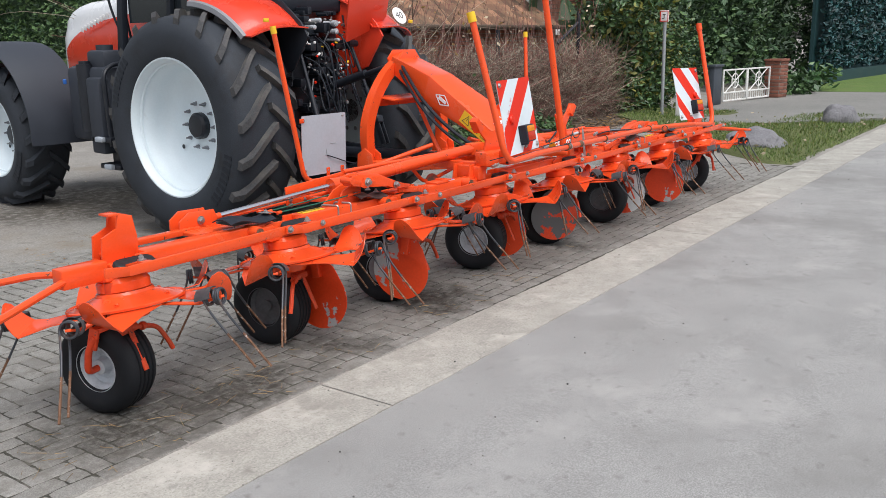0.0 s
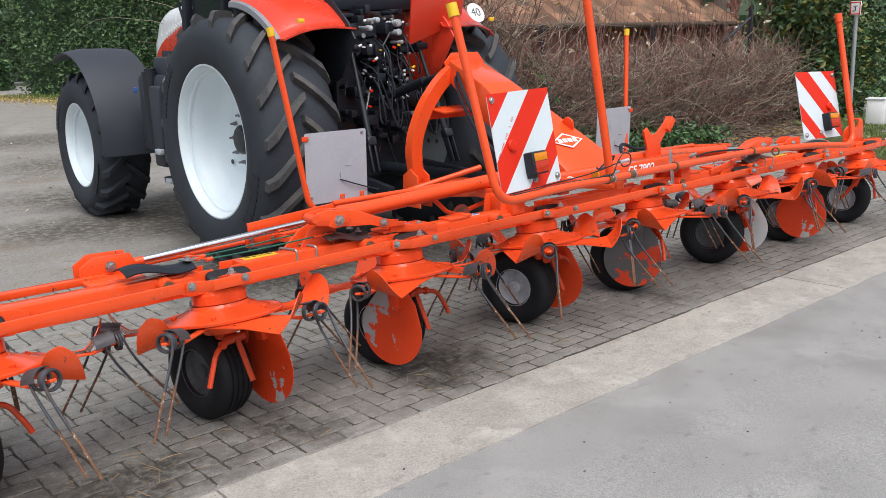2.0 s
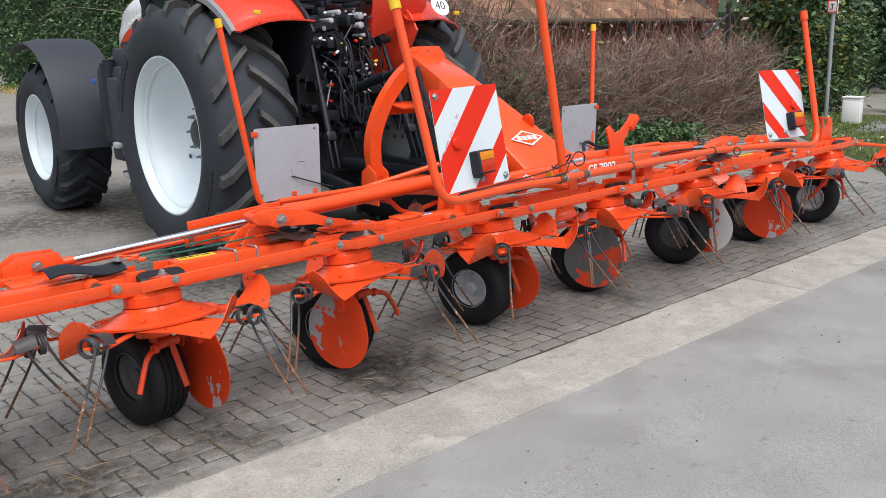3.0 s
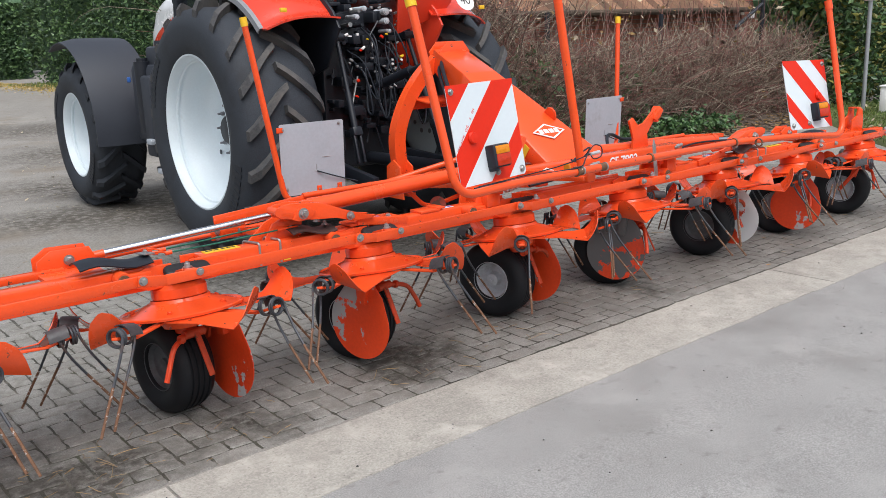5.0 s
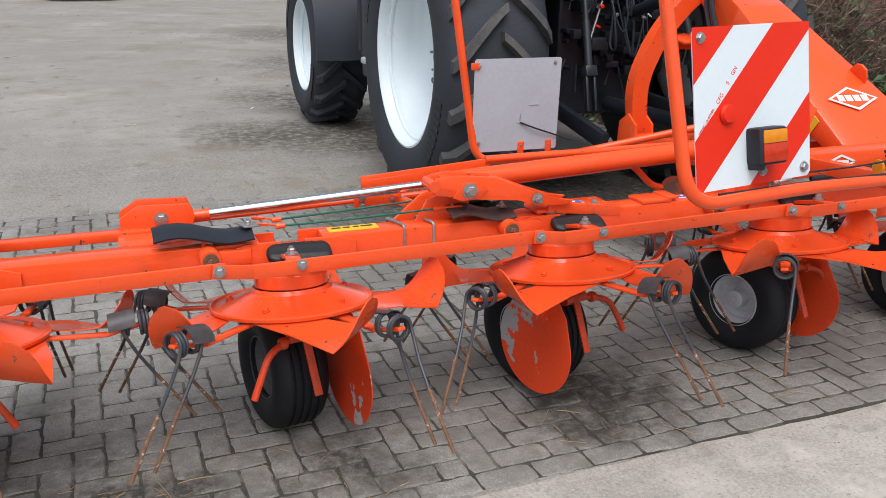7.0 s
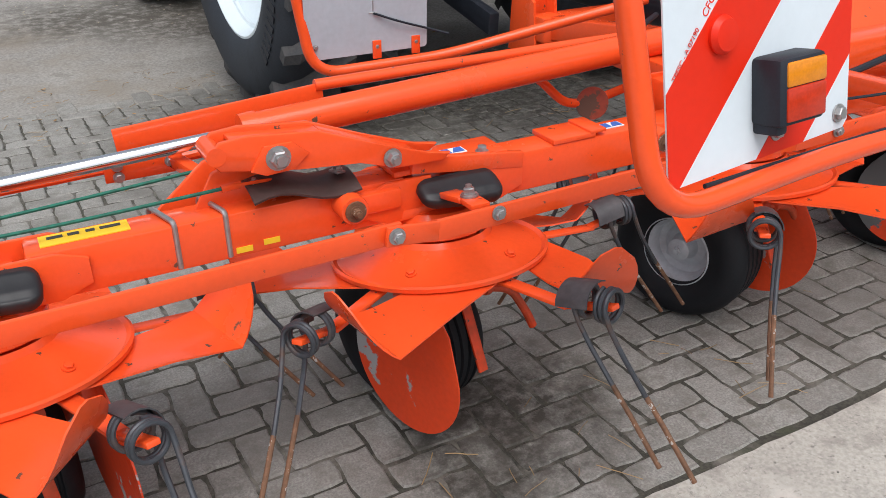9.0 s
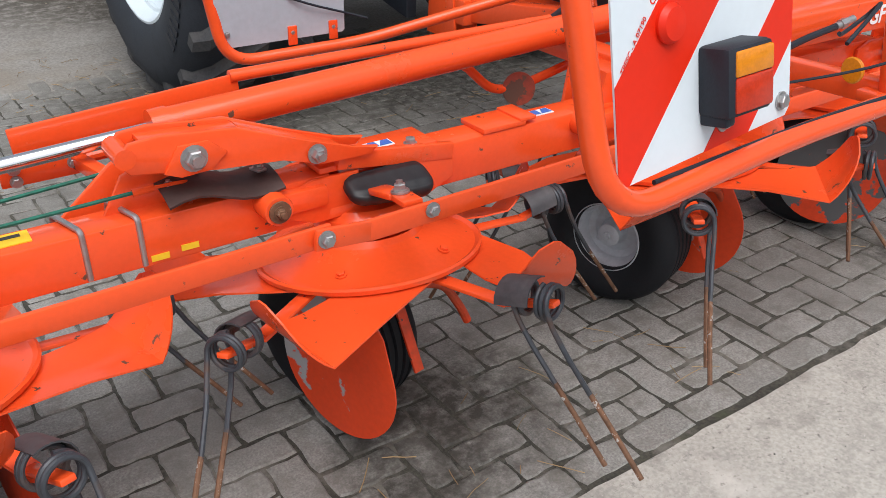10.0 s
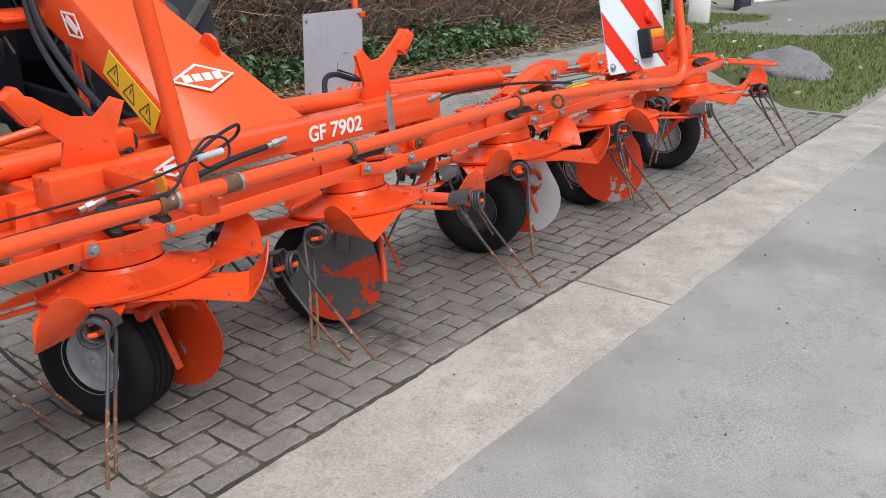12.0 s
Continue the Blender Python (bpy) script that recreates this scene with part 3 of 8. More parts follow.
plate(bm, [(-0.20, -0.12), (0.22, 0.03), (0.30, 0.12), (0.30, 0.35), (-0.24, 0.35)], 0.02, frame_m((0.36, -0.74, 1.78), (1, 0, 0), (0, -0.25, 1)), 0.006)
part("rear_panel", bm, TRACTOR_RED, tractor, "red sloping rear panel")
# speed disc
dm = frame_m((0.70, -0.90, 1.90), (1, 0, 0), (0, 0.55, 1))
bm = bmesh.new()
lathe(bm, [(0.085, 0), (0.085, 0.004), (0.0001, 0.004)], 40, dm)
disc = part("speed_disc", bm, LABEL_WHITE, tractor, "round white speed sticker with a black number")
lettering("number", "40", 0.10, LABEL_BLACK, disc, dm @ pose(0, 0, 0.005), 0.0005, 0.095)
for s in (-1, 1):
    bm = bmesh.new()
    box(bm, (0.05, 0.02, 0.03), pose(s * 0.90, -0.87, 1.85), 0.004)
    part("marker", bm, YELLOW, tractor, "small yellow reflector")

# transmission housing, lift and couplings
for nm, size, at, bev in (("transmission", (0.62, 1.9, 0.75), (0, 0.9, 0.95), 0.04), ("hitch_tower", (0.70, 0.30, 1.25), (-0.02, -0.30, 1.25), 0.03),
                          ("rear_axle", (1.3, 0.34, 0.34), (0, 0.0, 0.98), 0.06), ("engine_block", (0.5, 3.0, 0.45), (0, 2.0, 0.85), 0.05), ("front_axle", (1.4, 0.2, 0.2), (0, 3.15, 0.75), 0.04)):
    bm = bmesh.new()
    box(bm, size, pose(*at), bev)
    part(nm, bm, BLACK_METAL, tractor, "black painted casting")
bm = bmesh.new()
box(bm, (0.03, 0.03, 0.05), pose(-1.045, 1.98, 1.33), 0.008)
part("filler_cap", bm, LABEL_BLUE, tractor, "blue filler cap")
bm = bmesh.new()
tube(bm, curve_path([(-0.62, 1.45, 1.62), (-0.66, 1.62, 1.95), (-0.70, 1.70, 2.35)], 5), 0.012, 8)
part("cable", bm, BLACK_PLASTIC, tractor, "black cable beside the bonnet")
rng = random.Random(21)
for k in range(110):
    x, z = rng.uniform(-0.36, 0.30), rng.uniform(0.9, 1.95)
    y = -0.47 - rng.uniform(0, 0.16)
    bm = bmesh.new()
    kind = rng.random()
    if kind < 0.45:
        box(bm, (rng.uniform(0.04, 0.11), 0.16, rng.uniform(0.025, 0.08)), pose(x, y + 0.06, z), 0.006)
        part("valve_block", bm, BLACK_METAL, tractor)
    elif kind < 0.75:
        rod(bm, (x, y + 0.1, z), (x, y - 0.02, z + rng.uniform(-0.02, 0.02)), rng.uniform(0.010, 0.02), 14)
        part("coupling", bm, BLACK_METAL if rng.random() < 0.85 else STEEL, tractor)
    else:
        rod(bm, (x, y, z), (x + rng.uniform(-0.1, 0.1), y - 0.02, z - rng.uniform(0.05, 0.25)), 0.008, 8)
        part("pipe", bm, BLACK_METAL if rng.random() < 0.8 else STEEL, tractor)
for x, z, r in ((0.10, 1.835, 0.027), (0.10, 1.765, 0.025), (0.125, 1.69, 0.015), (-0.10, 1.86, 0.02), (-0.17, 1.80, 0.02)):
    bm = bmesh.new()
    rod(bm, (x, -0.52, z), (x, -0.63, z), r * 0.8, 16)
    rod(bm, (x, -0.62, z), (x, -0.67, z), r, 16)
    lathe(bm, [(r * 0.7, 0.0), (r * 0.7, 0.006), (r * 0.3, 0.008), (0.0001, 0.008)], 14, frame_m((x, -0.67, z), (1, 0, 0), (0, 0, 1)))
    part("coupling", bm, GREY_RIM, tractor, "pale plated hydraulic coupling")
for k in range(10):
    bm = bmesh.new()
    x = rng.uniform(-0.25, 0.2)
    z = rng.uniform(1.35, 1.85)
    dx = rng.uniform(-0.12, 0.3)
    tube(bm, curve_path([(x, -0.56, z), (x + dx * 0.2, -0.72, z - 0.12), (x + dx * 0.6, -0.78, z - rng.uniform(0.3, 0.55)), (x + dx, -0.7, z - rng.uniform(0.2, 0.4)), (x + dx + 0.1, -0.55, z - 0.15)], 6), rng.choice((0.005, 0.006, 0.008)), 7)
    part("hose", bm, BLACK_PLASTIC, tractor)
for col, k in ((BOARD_RED, 6), (YELLOW, 3), (LABEL_WHITE, 12), (STEEL, 22)):
    for _ in range(k):
        bm = bmesh.new()
        x, z = rng.uniform(-0.3, 0.25), rng.uniform(1.2, 1.9)
        box(bm, (rng.uniform(0.012, 0.035), 0.02, rng.uniform(0.008, 0.02)), pose(x, -0.66, z, 0, rng.uniform(-40, 40), 0), 0.003)
        part("tag", bm, col, tractor)
for s in (-1, 1):
    bm = bmesh.new()
    bar_between(bm, (s * 0.34, -0.1, 0.72), (s * 0.46, -1.25, 0.62), 0.05, 0.10, 0.01)
    part("lower_link", bm, BLACK_METAL, tractor, "black lower lift arm")
    bm = bmesh.new()
    rod(bm, (s * 0.33, -0.62, 1.64), (s * 0.362, -0.81, 1.15), 0.017, 14)
    rod(bm, (s * 0.355, -0.77, 1.25), (s * 0.375, -0.88, 0.96), 0.024, 16)
    for off in (-0.026, 0.026):
        bar_between(bm, (s * 0.376 + off, -0.88, 0.98), (s * 0.39 + off, -0.96, 0.74), 0.016, 0.05, 0.004)
    box(bm, (0.08, 0.07, 0.07), pose(s * 0.377, -0.885, 0.965, -20), 0.012)
    bar_between(bm, (s * 0.28, -0.2, 1.60), (s * 0.33, -0.64, 1.66), 0.065, 0.09, 0.015)
    rod(bm, (s * 0.28, -0.63, 1.655), (s * 0.39, -0.63, 1.655), 0.03, 14)
    part("lift_rod", bm, BLACK_METAL, tractor, "black lift rod")
bm = bmesh.new()
rod(bm, (0, -0.45, 1.22), (0.0, -1.35, 1.46), 0.026, 14)
rod(bm, (0, -0.7, 1.29), (0.0, -1.1, 1.40), 0.036, 14)
rod(bm, (0, -0.5, 0.70), (0.0, -1.9, 0.72), 0.05, 16)
part("top_link", bm, BLACK_METAL, tractor, "black top link and drive shaft")

def two_tone():
    """Red lacquer whose front edge sweeps back as it rises, white beyond it."""
    m = TRACTOR_RED.copy()
    m.name = "two_tone_bonnet_paint"
    nt = m.node_tree
    sep = nt.nodes.new("ShaderNodeSeparateXYZ")
    nt.links.new(nt.nodes.new("ShaderNodeTexCoord").outputs["Object"], sep.inputs[0])

    def calc(op, a, b):
        n = nt.nodes.new("ShaderNodeMath")
        n.operation = op
        for sock, v in zip(n.inputs, (a, b)):
            if isinstance(v, (int, float)):
                sock.default_value = v
            else:
                nt.links.new(v, sock)
        return n.outputs[0]
    low = calc("POWER", calc("MAXIMUM", calc("DIVIDE", calc("SUBTRACT", sep.outputs[2], 1.62), 0.3), 0.0), 1.5)
    high = calc("POWER", calc("MAXIMUM", calc("DIVIDE", calc("SUBTRACT", sep.outputs[2], 1.88), 0.14), 0.0), 1.4)
    edge = calc("ADD", calc("MULTIPLY", low, 0.55), calc("MULTIPLY", high, 0.85))
    fac = step(nt, calc("ADD", sep.outputs[1], edge), 3.06, 3.063)
    bsdf = nt.nodes["Principled BSDF"]
    old = bsdf.inputs["Base Color"].links[0].from_socket
    nt.links.new(mixed(nt, fac, old, (0.74, 0.76, 0.78)), bsdf.inputs["Base Color"])
    return m


BONNET = two_tone()
# bonnet: white nose sweeping up over a red flank
bm = bmesh.new()
rows = []
NB = 34
for i in range(NB + 1):
    t = i / NB
    y = 1.15 + 2.15 * t
    w = 0.41 - 0.07 * t ** 2 - 0.12 * max(0, t - 0.9) / 0.1
    zt = 2.19 - 0.07 * t - 0.17 * max(0, (t - 0.74) / 0.26) ** 1.6 - 0.30 * max(0, (t - 0.93) / 0.07) ** 2
    half = [(-w, 1.32), (-w - 0.005, 1.42), (-w - 0.008, 1.52), (-w - 0.006, 1.60), (-w, 1.68), (-w + 0.006, 1.76)]
    half += [(-w + 0.012 + 0.012 * q, 1.76 + (zt - 0.10 - 1.76) * q / 4) for q in range(1, 5)]
    half += [(-w + 0.10, zt - 0.045), (-w + 0.19, zt - 0.012)]
    rows.append([(x, y, z) for x, z in half] + [(0, y, zt)] + [(-x, y, z) for x, z in half[::-1]])
rows.append([(x * 0.9, 3.30 + 0.02, min(z, 1.62)) for x, y, z in rows[-1]])
rows.append([(0, 3.32, 1.36)] * len(rows[-1]))
folded(bm, rows, 0.02)
part("bonnet", bm, BONNET, tractor, "red bonnet with a white nose", smooth=45)
for q in range(9):
    bm = bmesh.new()
    y = 2.62 - 0.062 * q
    box(bm, (0.006, 0.048, 0.052), pose(-0.414, y, 1.84 + 0.017 * q, 15), 0.001)
    part("lettering_bar", bm, LABEL_WHITE, tractor, "white bar on the red flank")
bm = bmesh.new()
box(bm, (0.86, 0.08, 0.5), pose(0, 3.36, 1.15), 0.03)
box(bm, (0.60, 0.55, 0.35), pose(0, 3.5, 0.75), 0.03)
part("front_weight", bm, BLACK_METAL, tractor)
# cab
bm = bmesh.new()
for s in (-1, 1):
    bar_between(bm, (s * 0.70, -0.30, 1.95), (s * 0.66, -0.20, 2.85), 0.08, 0.08, 0.015, (0, 1, 0))
    bar_between(bm, (s * 0.78, 1.35, 1.45), (s * 0.70, 1.30, 2.85), 0.07, 0.09, 0.015, (0, 1, 0))
    bar_between(bm, (s * 0.78, 0.55, 1.85), (s * 0.72, 0.50, 2.85), 0.05, 0.06, 0.012, (0, 1, 0))
    box(bm, (0.10, 1.8, 0.25), pose(s * 0.62, 0.55, 1.62), 0.03)
box(bm, (1.3, 0.12, 0.16), pose(0, -0.32, 2.02), 0.03)
part("cab_frame", bm, BLACK_PLASTIC, tractor, "black cab posts")
bm = bmesh.new()
box(bm, (1.62, 1.95, 0.22), pose(0, 0.5, 2.94), 0.08)
part("cab_roof", bm, WHITE_PAINT, tractor, "white cab roof")
bm = bmesh.new()
box(bm, (1.25, 0.012, 0.78), pose(0, -0.27, 2.46, -6), 0.0)
for s in (-1, 1):
    box(bm, (0.012, 1.5, 0.95), pose(s * 0.725, 0.5, 2.35), 0.0)
part("cab_glass", bm, BLACK_GLASS, tractor, "dark tinted cab glass")

for s in (-1, 1):
    # front mudguards
    bm = bmesh.new()
    rows = []
    for i in range(15):
        a = radians(66 + 122 * i / 14)
        r = 0.88 + 0.06 * (i / 14)
        rows.append([(s * (0.71 + 0.62 * j / 4), 3.15 + r * math.cos(a), 0.83 + (r - 0.035 * (j == 4) - 0.01 * (j == 0)) * math.sin(a)) for j in range(5)])
    folded(bm, rows, 0.014)
    part("front_fender", bm, FENDER, tractor, "black plastic front mudguard", smooth=50)
    # tank and steps
    bm = bmesh.new()
    box(bm, (0.34, 0.72, 0.72), pose(s * 0.86, 1.62, 1.12), 0.06)
    box(bm, (0.26, 0.30, 0.22), pose(s * 0.86, 1.50, 1.52), 0.04)
    box(bm, (0.24, 0.22, 0.72), pose(s * 1.0, 1.38, 1.02), 0.03)
    rod(bm, (s * 0.84, 1.55, 1.60), (s * 0.84, 1.55, 1.68), 0.08, 20)
    part("fuel_tank", bm, FENDER, tractor, "black plastic fuel tank")
    bm = bmesh.new()
    rod(bm, (s * 1.03, 1.62, 0.86), (s * 1.03, 1.62, 1.50), 0.075, 24)
    rod(bm, (s * 1.03, 1.62, 1.49), (s * 1.03, 1.62, 1.53), 0.05, 20)
    part("filter_canister", bm, BLACK_METAL, tractor, "upright black canister")
    bm = bmesh.new()
    tube(bm, fillet([(s * 1.08, 1.20, 0.74), (s * 1.10, 1.20, 1.42), (s * 0.98, 1.24, 1.50), (s * 0.80, 1.26, 1.50)], 0.08), 0.022, 10)
    part("grab_rail", bm, BLACK_METAL, tractor, "black bent handrail")
    for inset, zz in ((0.07, 0.53), (0.0, 0.80)):
        bm = bmesh.new()
        box(bm, (0.20, 0.34, 0.05), pose(s * (1.02 - inset), 1.32, zz), 0.008)
        box(bm, (0.02, 0.30, 0.24), pose(s * (0.98 - inset), 1.32, zz + 0.12), 0.006)
        st = part("step", bm, BLACK_METAL, tractor)
        bm = bmesh.new()
        box(bm, (0.05, 0.12, 0.05), pose(s * (1.14 - inset), 1.30, zz + 0.005), 0.012)
        part("step_edge", bm, GREY_BOARD, st, "pale worn step edge")
    bm = bmesh.new()
    tube(bm, fillet([(s * 0.62, 1.42, 1.72), (s * 0.66, 1.45, 2.1), (s * 0.80, 1.40, 2.4)], 0.1), 0.012, 8)
    part("grab_rail", bm, BLACK_PLASTIC, tractor)


# ---- the hay tedder ----
TILT = -8.6
ROTOR_X = [k - 3.44 for k in range(8)]
ROTOR_Y = -0.10
PHASE = [-75, -66, -77, -57, -78, -66, -72, -30]
HAND = [1, -1, 1, -1, 1, -1, 1, -1]
tedder = thing("hay_tedder", "orange eight-rotor hay tedder unfolded on the paving behind the tractor", "hay tedder")


def rotor_pose(k):
    return pose(ROTOR_X[k], ROTOR_Y, 0.5, TILT)


def dish_mesh():
    bm = bmesh.new()
    lathe(bm, [(0.118, 0.058), (0.126, 0.062), (0.133, 0.048), (0.15, 0.042), (0.235, 0.008), (0.252, 0.006), (0.262, 0.012), (0.268, 0.008),
               (0.266, -0.002), (0.25, -0.006), (0.15, 0.028), (0.1, 0.03)], 56, closed=True)
    for a in range(5):
        m = pose(0, 0, 0, 0, 0, a * 72 + 14) @ pose(0.205, 0, 0.021, 0, 22)
        hexbolt(bm, m, 0.01, 0.007, 0.0)
    lathe(bm, [(0.09, -0.07), (0.11, -0.03), (0.11, 0.03), (0.09, 0.05)], 28)
    return mesh_of("rotor", bm, ORANGE)


def arm_mesh(hand):
    """One tine arm: a sheet plate that widens from a flat bar, with a round-ended tongue folded up beside the coils."""
    bm = bmesh.new()
    root = [(0.255 * math.cos(radians(a)), 0.255 * math.sin(radians(a)), -0.008) for a in (9, 20, 32, 44, 58)]
    mid = [(0.335, 0.010, -0.012), (0.352, 0.042, -0.022), (0.362, 0.085, -0.030), (0.352, 0.130, -0.030), (0.310, 0.19, -0.018)]
    fa, fb = Vector((0.400, -0.012, -0.006)), Vector((0.455, 0.145, -0.052))
    fold = [fa.lerp(fb, i / 4) for i in range(5)]
    rows = [root, mid, fold]
    side = (fb - fa).normalized()
    outw = Vector((side.y, -side.x, 0)).normalized()
    c, pt = (fa + fb) / 2, Vector((0, 0, 0))
    for i in range(1, 8):
        t = i / 7
        ang = radians(34 + 42 * t)
        pt = pt + (outw * math.cos(ang) + Vector((0, 0, 1)) * math.sin(ang)) * 0.0215
        half = 0.088 * (1 - 0.26 * min(1, t * 1.6)) * math.sqrt(max(0.02, 1 - max(0, (t - 0.45) / 0.55) ** 2))
        rows.append([c + pt + side * (half * q / 2) for q in (-2, -1, 0, 1, 2)])
    folded(bm, [[(p[0], p[1] * hand, p[2]) for p in r] for r in rows], 0.004)
    h = hand
    bar_between(bm, (0.22, -0.03 * h, -0.014), (0.43, -0.035 * h, -0.026), 0.036, 0.010, 0.003)
    bar_between(bm, (0.42, -0.035 * h, -0.026), (0.545, -0.035 * h, -0.0), 0.026, 0.012, 0.003)
    bmesh.ops.recalc_face_normals(bm, faces=bm.faces)
    return mesh_of("tine_arm", bm, ORANGE, 28)


def tine_mesh(hand, which):
    """A spring tine: a coil round the arm's bar and one straight finger."""
    bm = bmesh.new()
    y0, zc = -0.035 * hand, 0.0
    pts = []
    turns, r = 2.25, 0.035
    x0, x1 = ((0.484, 0.462), (0.516, 0.542))[which]
    for i in range(46):
        a = math.pi * 0.5 + hand * 2 * math.pi * turns * i / 45
        pts.append((x0 + (x1 - x0) * i / 45, y0 + r * math.cos(a), zc + r * math.sin(a)))
    side = r * math.cos(a)
    xe = x1 + 0.004
    pts += [(xe + 0.008, y0 + side * 0.98, zc - 0.035), (xe + 0.035, y0 + side * 0.8, zc - 0.09), (xe + 0.085, y0 + side * 0.6, zc - 0.17)]
    tube(bm, fillet(pts, 0.012, 2), 0.0056, 8)
    return mesh_of("spring_tine", bm, TINE)


def tip_mesh(hand, which):
    bm = bmesh.new()
    xe, y0 = (0.466, 0.546)[which], -0.035 * hand
    side = -0.035 * hand
    tube(bm, [(xe + 0.083, y0 + side * 0.61, -0.166), (xe + 0.13, y0 + side * 0.5, -0.235), (xe + 0.19, y0 + side * 0.4, -0.325)], 0.0056, 8)
    return mesh_of("tine_tip", bm, RUST)


def cover_mesh(hand):
    """The dark half tube that shields the coils."""
    bm = bmesh.new()
    rows = []
    for i in range(7):
        a = radians(62 + 20 * i)
        rows.append([(0.425 + 0.08 * j / 3, -0.035 * hand + 0.045 * hand * math.cos(a), -0.010 + 0.012 * j / 3 + 0.045 * math.sin(a)) for j in range(4)])
    folded(bm, rows, 0.003)
    return mesh_of("coil_cover", bm, COVER)


DISH = dish_mesh()
KIT = {h: (arm_mesh(h), tine_mesh(h, 0), tine_mesh(h, 1), tip_mesh(h, 0), tip_mesh(h, 1), cover_mesh(h)) for h in (-1, 1)}
for k in range(8):
    rotor = put("rotor", DISH, tedder, rotor_pose(k) @ pose(0, 0, 0, 0, 0, PHASE[k]), "orange pressed-steel dish of a rotor")
    for a in range(5):
        for me, nm, lab in zip(KIT[HAND[k]], ("tine_arm", "spring_tine", "spring_tine", "tine_tip", "tine_tip", "coil_cover"),
                               ("", "dark coiled spring tine", "dark coiled spring tine", "rusty worn tine end", "rusty worn tine end", "dark rubber coil cover")):
            put(nm, me, rotor, pose(0, 0, 0, 0, 0, a * 72 + HAND[k] * 4), lab)


def housing_mesh():
    bm = bmesh.new()
    lathe(bm, [(0.115, 0.062), (0.12, 0.066), (0.12, 0.105), (0.105, 0.125), (0.06, 0.13), (0.0001, 0.13)], 36)
    box(bm, (0.24, 0.15, 0.035), pose(0, 0.01, 0.135), 0.008)
    box(bm, (0.16, 0.13, 0.05), pose(0, 0.01, 0.17), 0.012)
    for x in (-0.1, 0.1):
        for y in (-0.05, 0.07):
            hexbolt(bm, pose(x, y, 0.152), 0.009, 0.008, 0.0)
    return mesh_of("gear_housing", bm, ORANGE)


def lever_mesh():
    """The steering lever from the housing back to the tie bar, with a stack of bright washers and a nut."""
    bm = bmesh.new()
    bar_between(bm, (-0.02, -0.06, 0.17), (-0.035, -0.24, 0.195), 0.05, 0.014, 0.004)
    bar_between(bm, (-0.035, -0.24, 0.195), (-0.04, -0.30, 0.193), 0.045, 0.014, 0.004)
    return mesh_of("steering_lever", bm, ORANGE)


def nut_mesh():
    bm = bmesh.new()
    lathe(bm, [(0.02, 0), (0.02, 0.004), (0.0001, 0.004)], 20, pose(-0.035, -0.242, 0.202))
    hexbolt(bm, pose(-0.035, -0.242, 0.206), 0.013, 0.012, 0.010)
    return mesh_of("nut", bm, STEEL)


def soft_square(v):
    """Rounds a circle out towards a square."""
    return math.copysign(abs(v) ** 0.62, v)


def boot_mesh():
    """An oblong rubber boot with a tapering face and a few soft folds."""
    bm = bmesh.new()
    n, rows = 44, []
    for i in range(n + 1):
        t = i / n
        env = min(1.0, math.sqrt(max(0.0, 1 - (2 * t - 1) ** 8))) * (0.86 + 0.26 * t)
        rib = 1 + 0.012 * math.cos(2 * math.pi * t * 7)
        rows.append([bm.verts.new(Vector((-0.105 + 0.21 * t, 0.046 * env * rib * soft_square(math.cos(a)), (0.023 - 0.0055 * abs(math.sin(5 * a)) * min(1, 8 * t * (1 - t))) * env * rib * soft_square(math.sin(a))))) for a in (2 * math.pi * q / 32 for q in range(32))])
    for a, b in zip(rows, rows[1:]):
        for q in range(32):
            bm.faces.new((a[q], a[(q + 1) % 32], b[(q + 1) % 32], b[q]))
    bmesh.ops.remove_doubles(bm, verts=bm.verts, dist=1e-4)
    return mesh_of("rubber_boot", bm, BOOT, 60)


HOUSING, LEVER, NUT, BOOTS = housing_mesh(), lever_mesh(), nut_mesh(), boot_mesh()
for k in range(8):
    put("gear_housing", HOUSING, tedder, rotor_pose(k))
    put("steering_lever", LEVER, tedder, rotor_pose(k))
    put("nut", NUT, tedder, rotor_pose(k), "bright plated nut and washer")
    put("rubber_boot", BOOTS, tedder, pose(ROTOR_X[k] + 0.015, ROTOR_Y - 0.075, 0.69, 22, 3, 0), "black moulded rubber boot")

# beams between the rotors
BEAM_Y, BEAM_Z = -0.085, 0.675
for k in range(7):
    x0, x1 = ROTOR_X[k] + 0.10, ROTOR_X[k + 1] - 0.10
    bm = bmesh.new()
    box(bm, (x1 - x0, 0.09, 0.105), pose((x0 + x1) / 2, BEAM_Y, BEAM_Z), 0.008)
    part("beam", bm, ORANGE, tedder, "orange square steel beam")
    for x, s in ((x0, 1), (x1, -1)):
        for y in (-0.052, 0.052):
            bm = bmesh.new()
            out = [(-0.06, -0.05), (0.05, -0.05), (0.11, -0.025), (0.11, 0.03), (0.05, 0.05), (-0.06, 0.05)]
            plate(bm, [(q * s, w) for q, w in out], 0.012, frame_m((x, BEAM_Y + y, BEAM_Z), (1, 0, 0), (0, 0, 1)), 0.002)
            part("cheek_plate", bm, ORANGE, tedder)
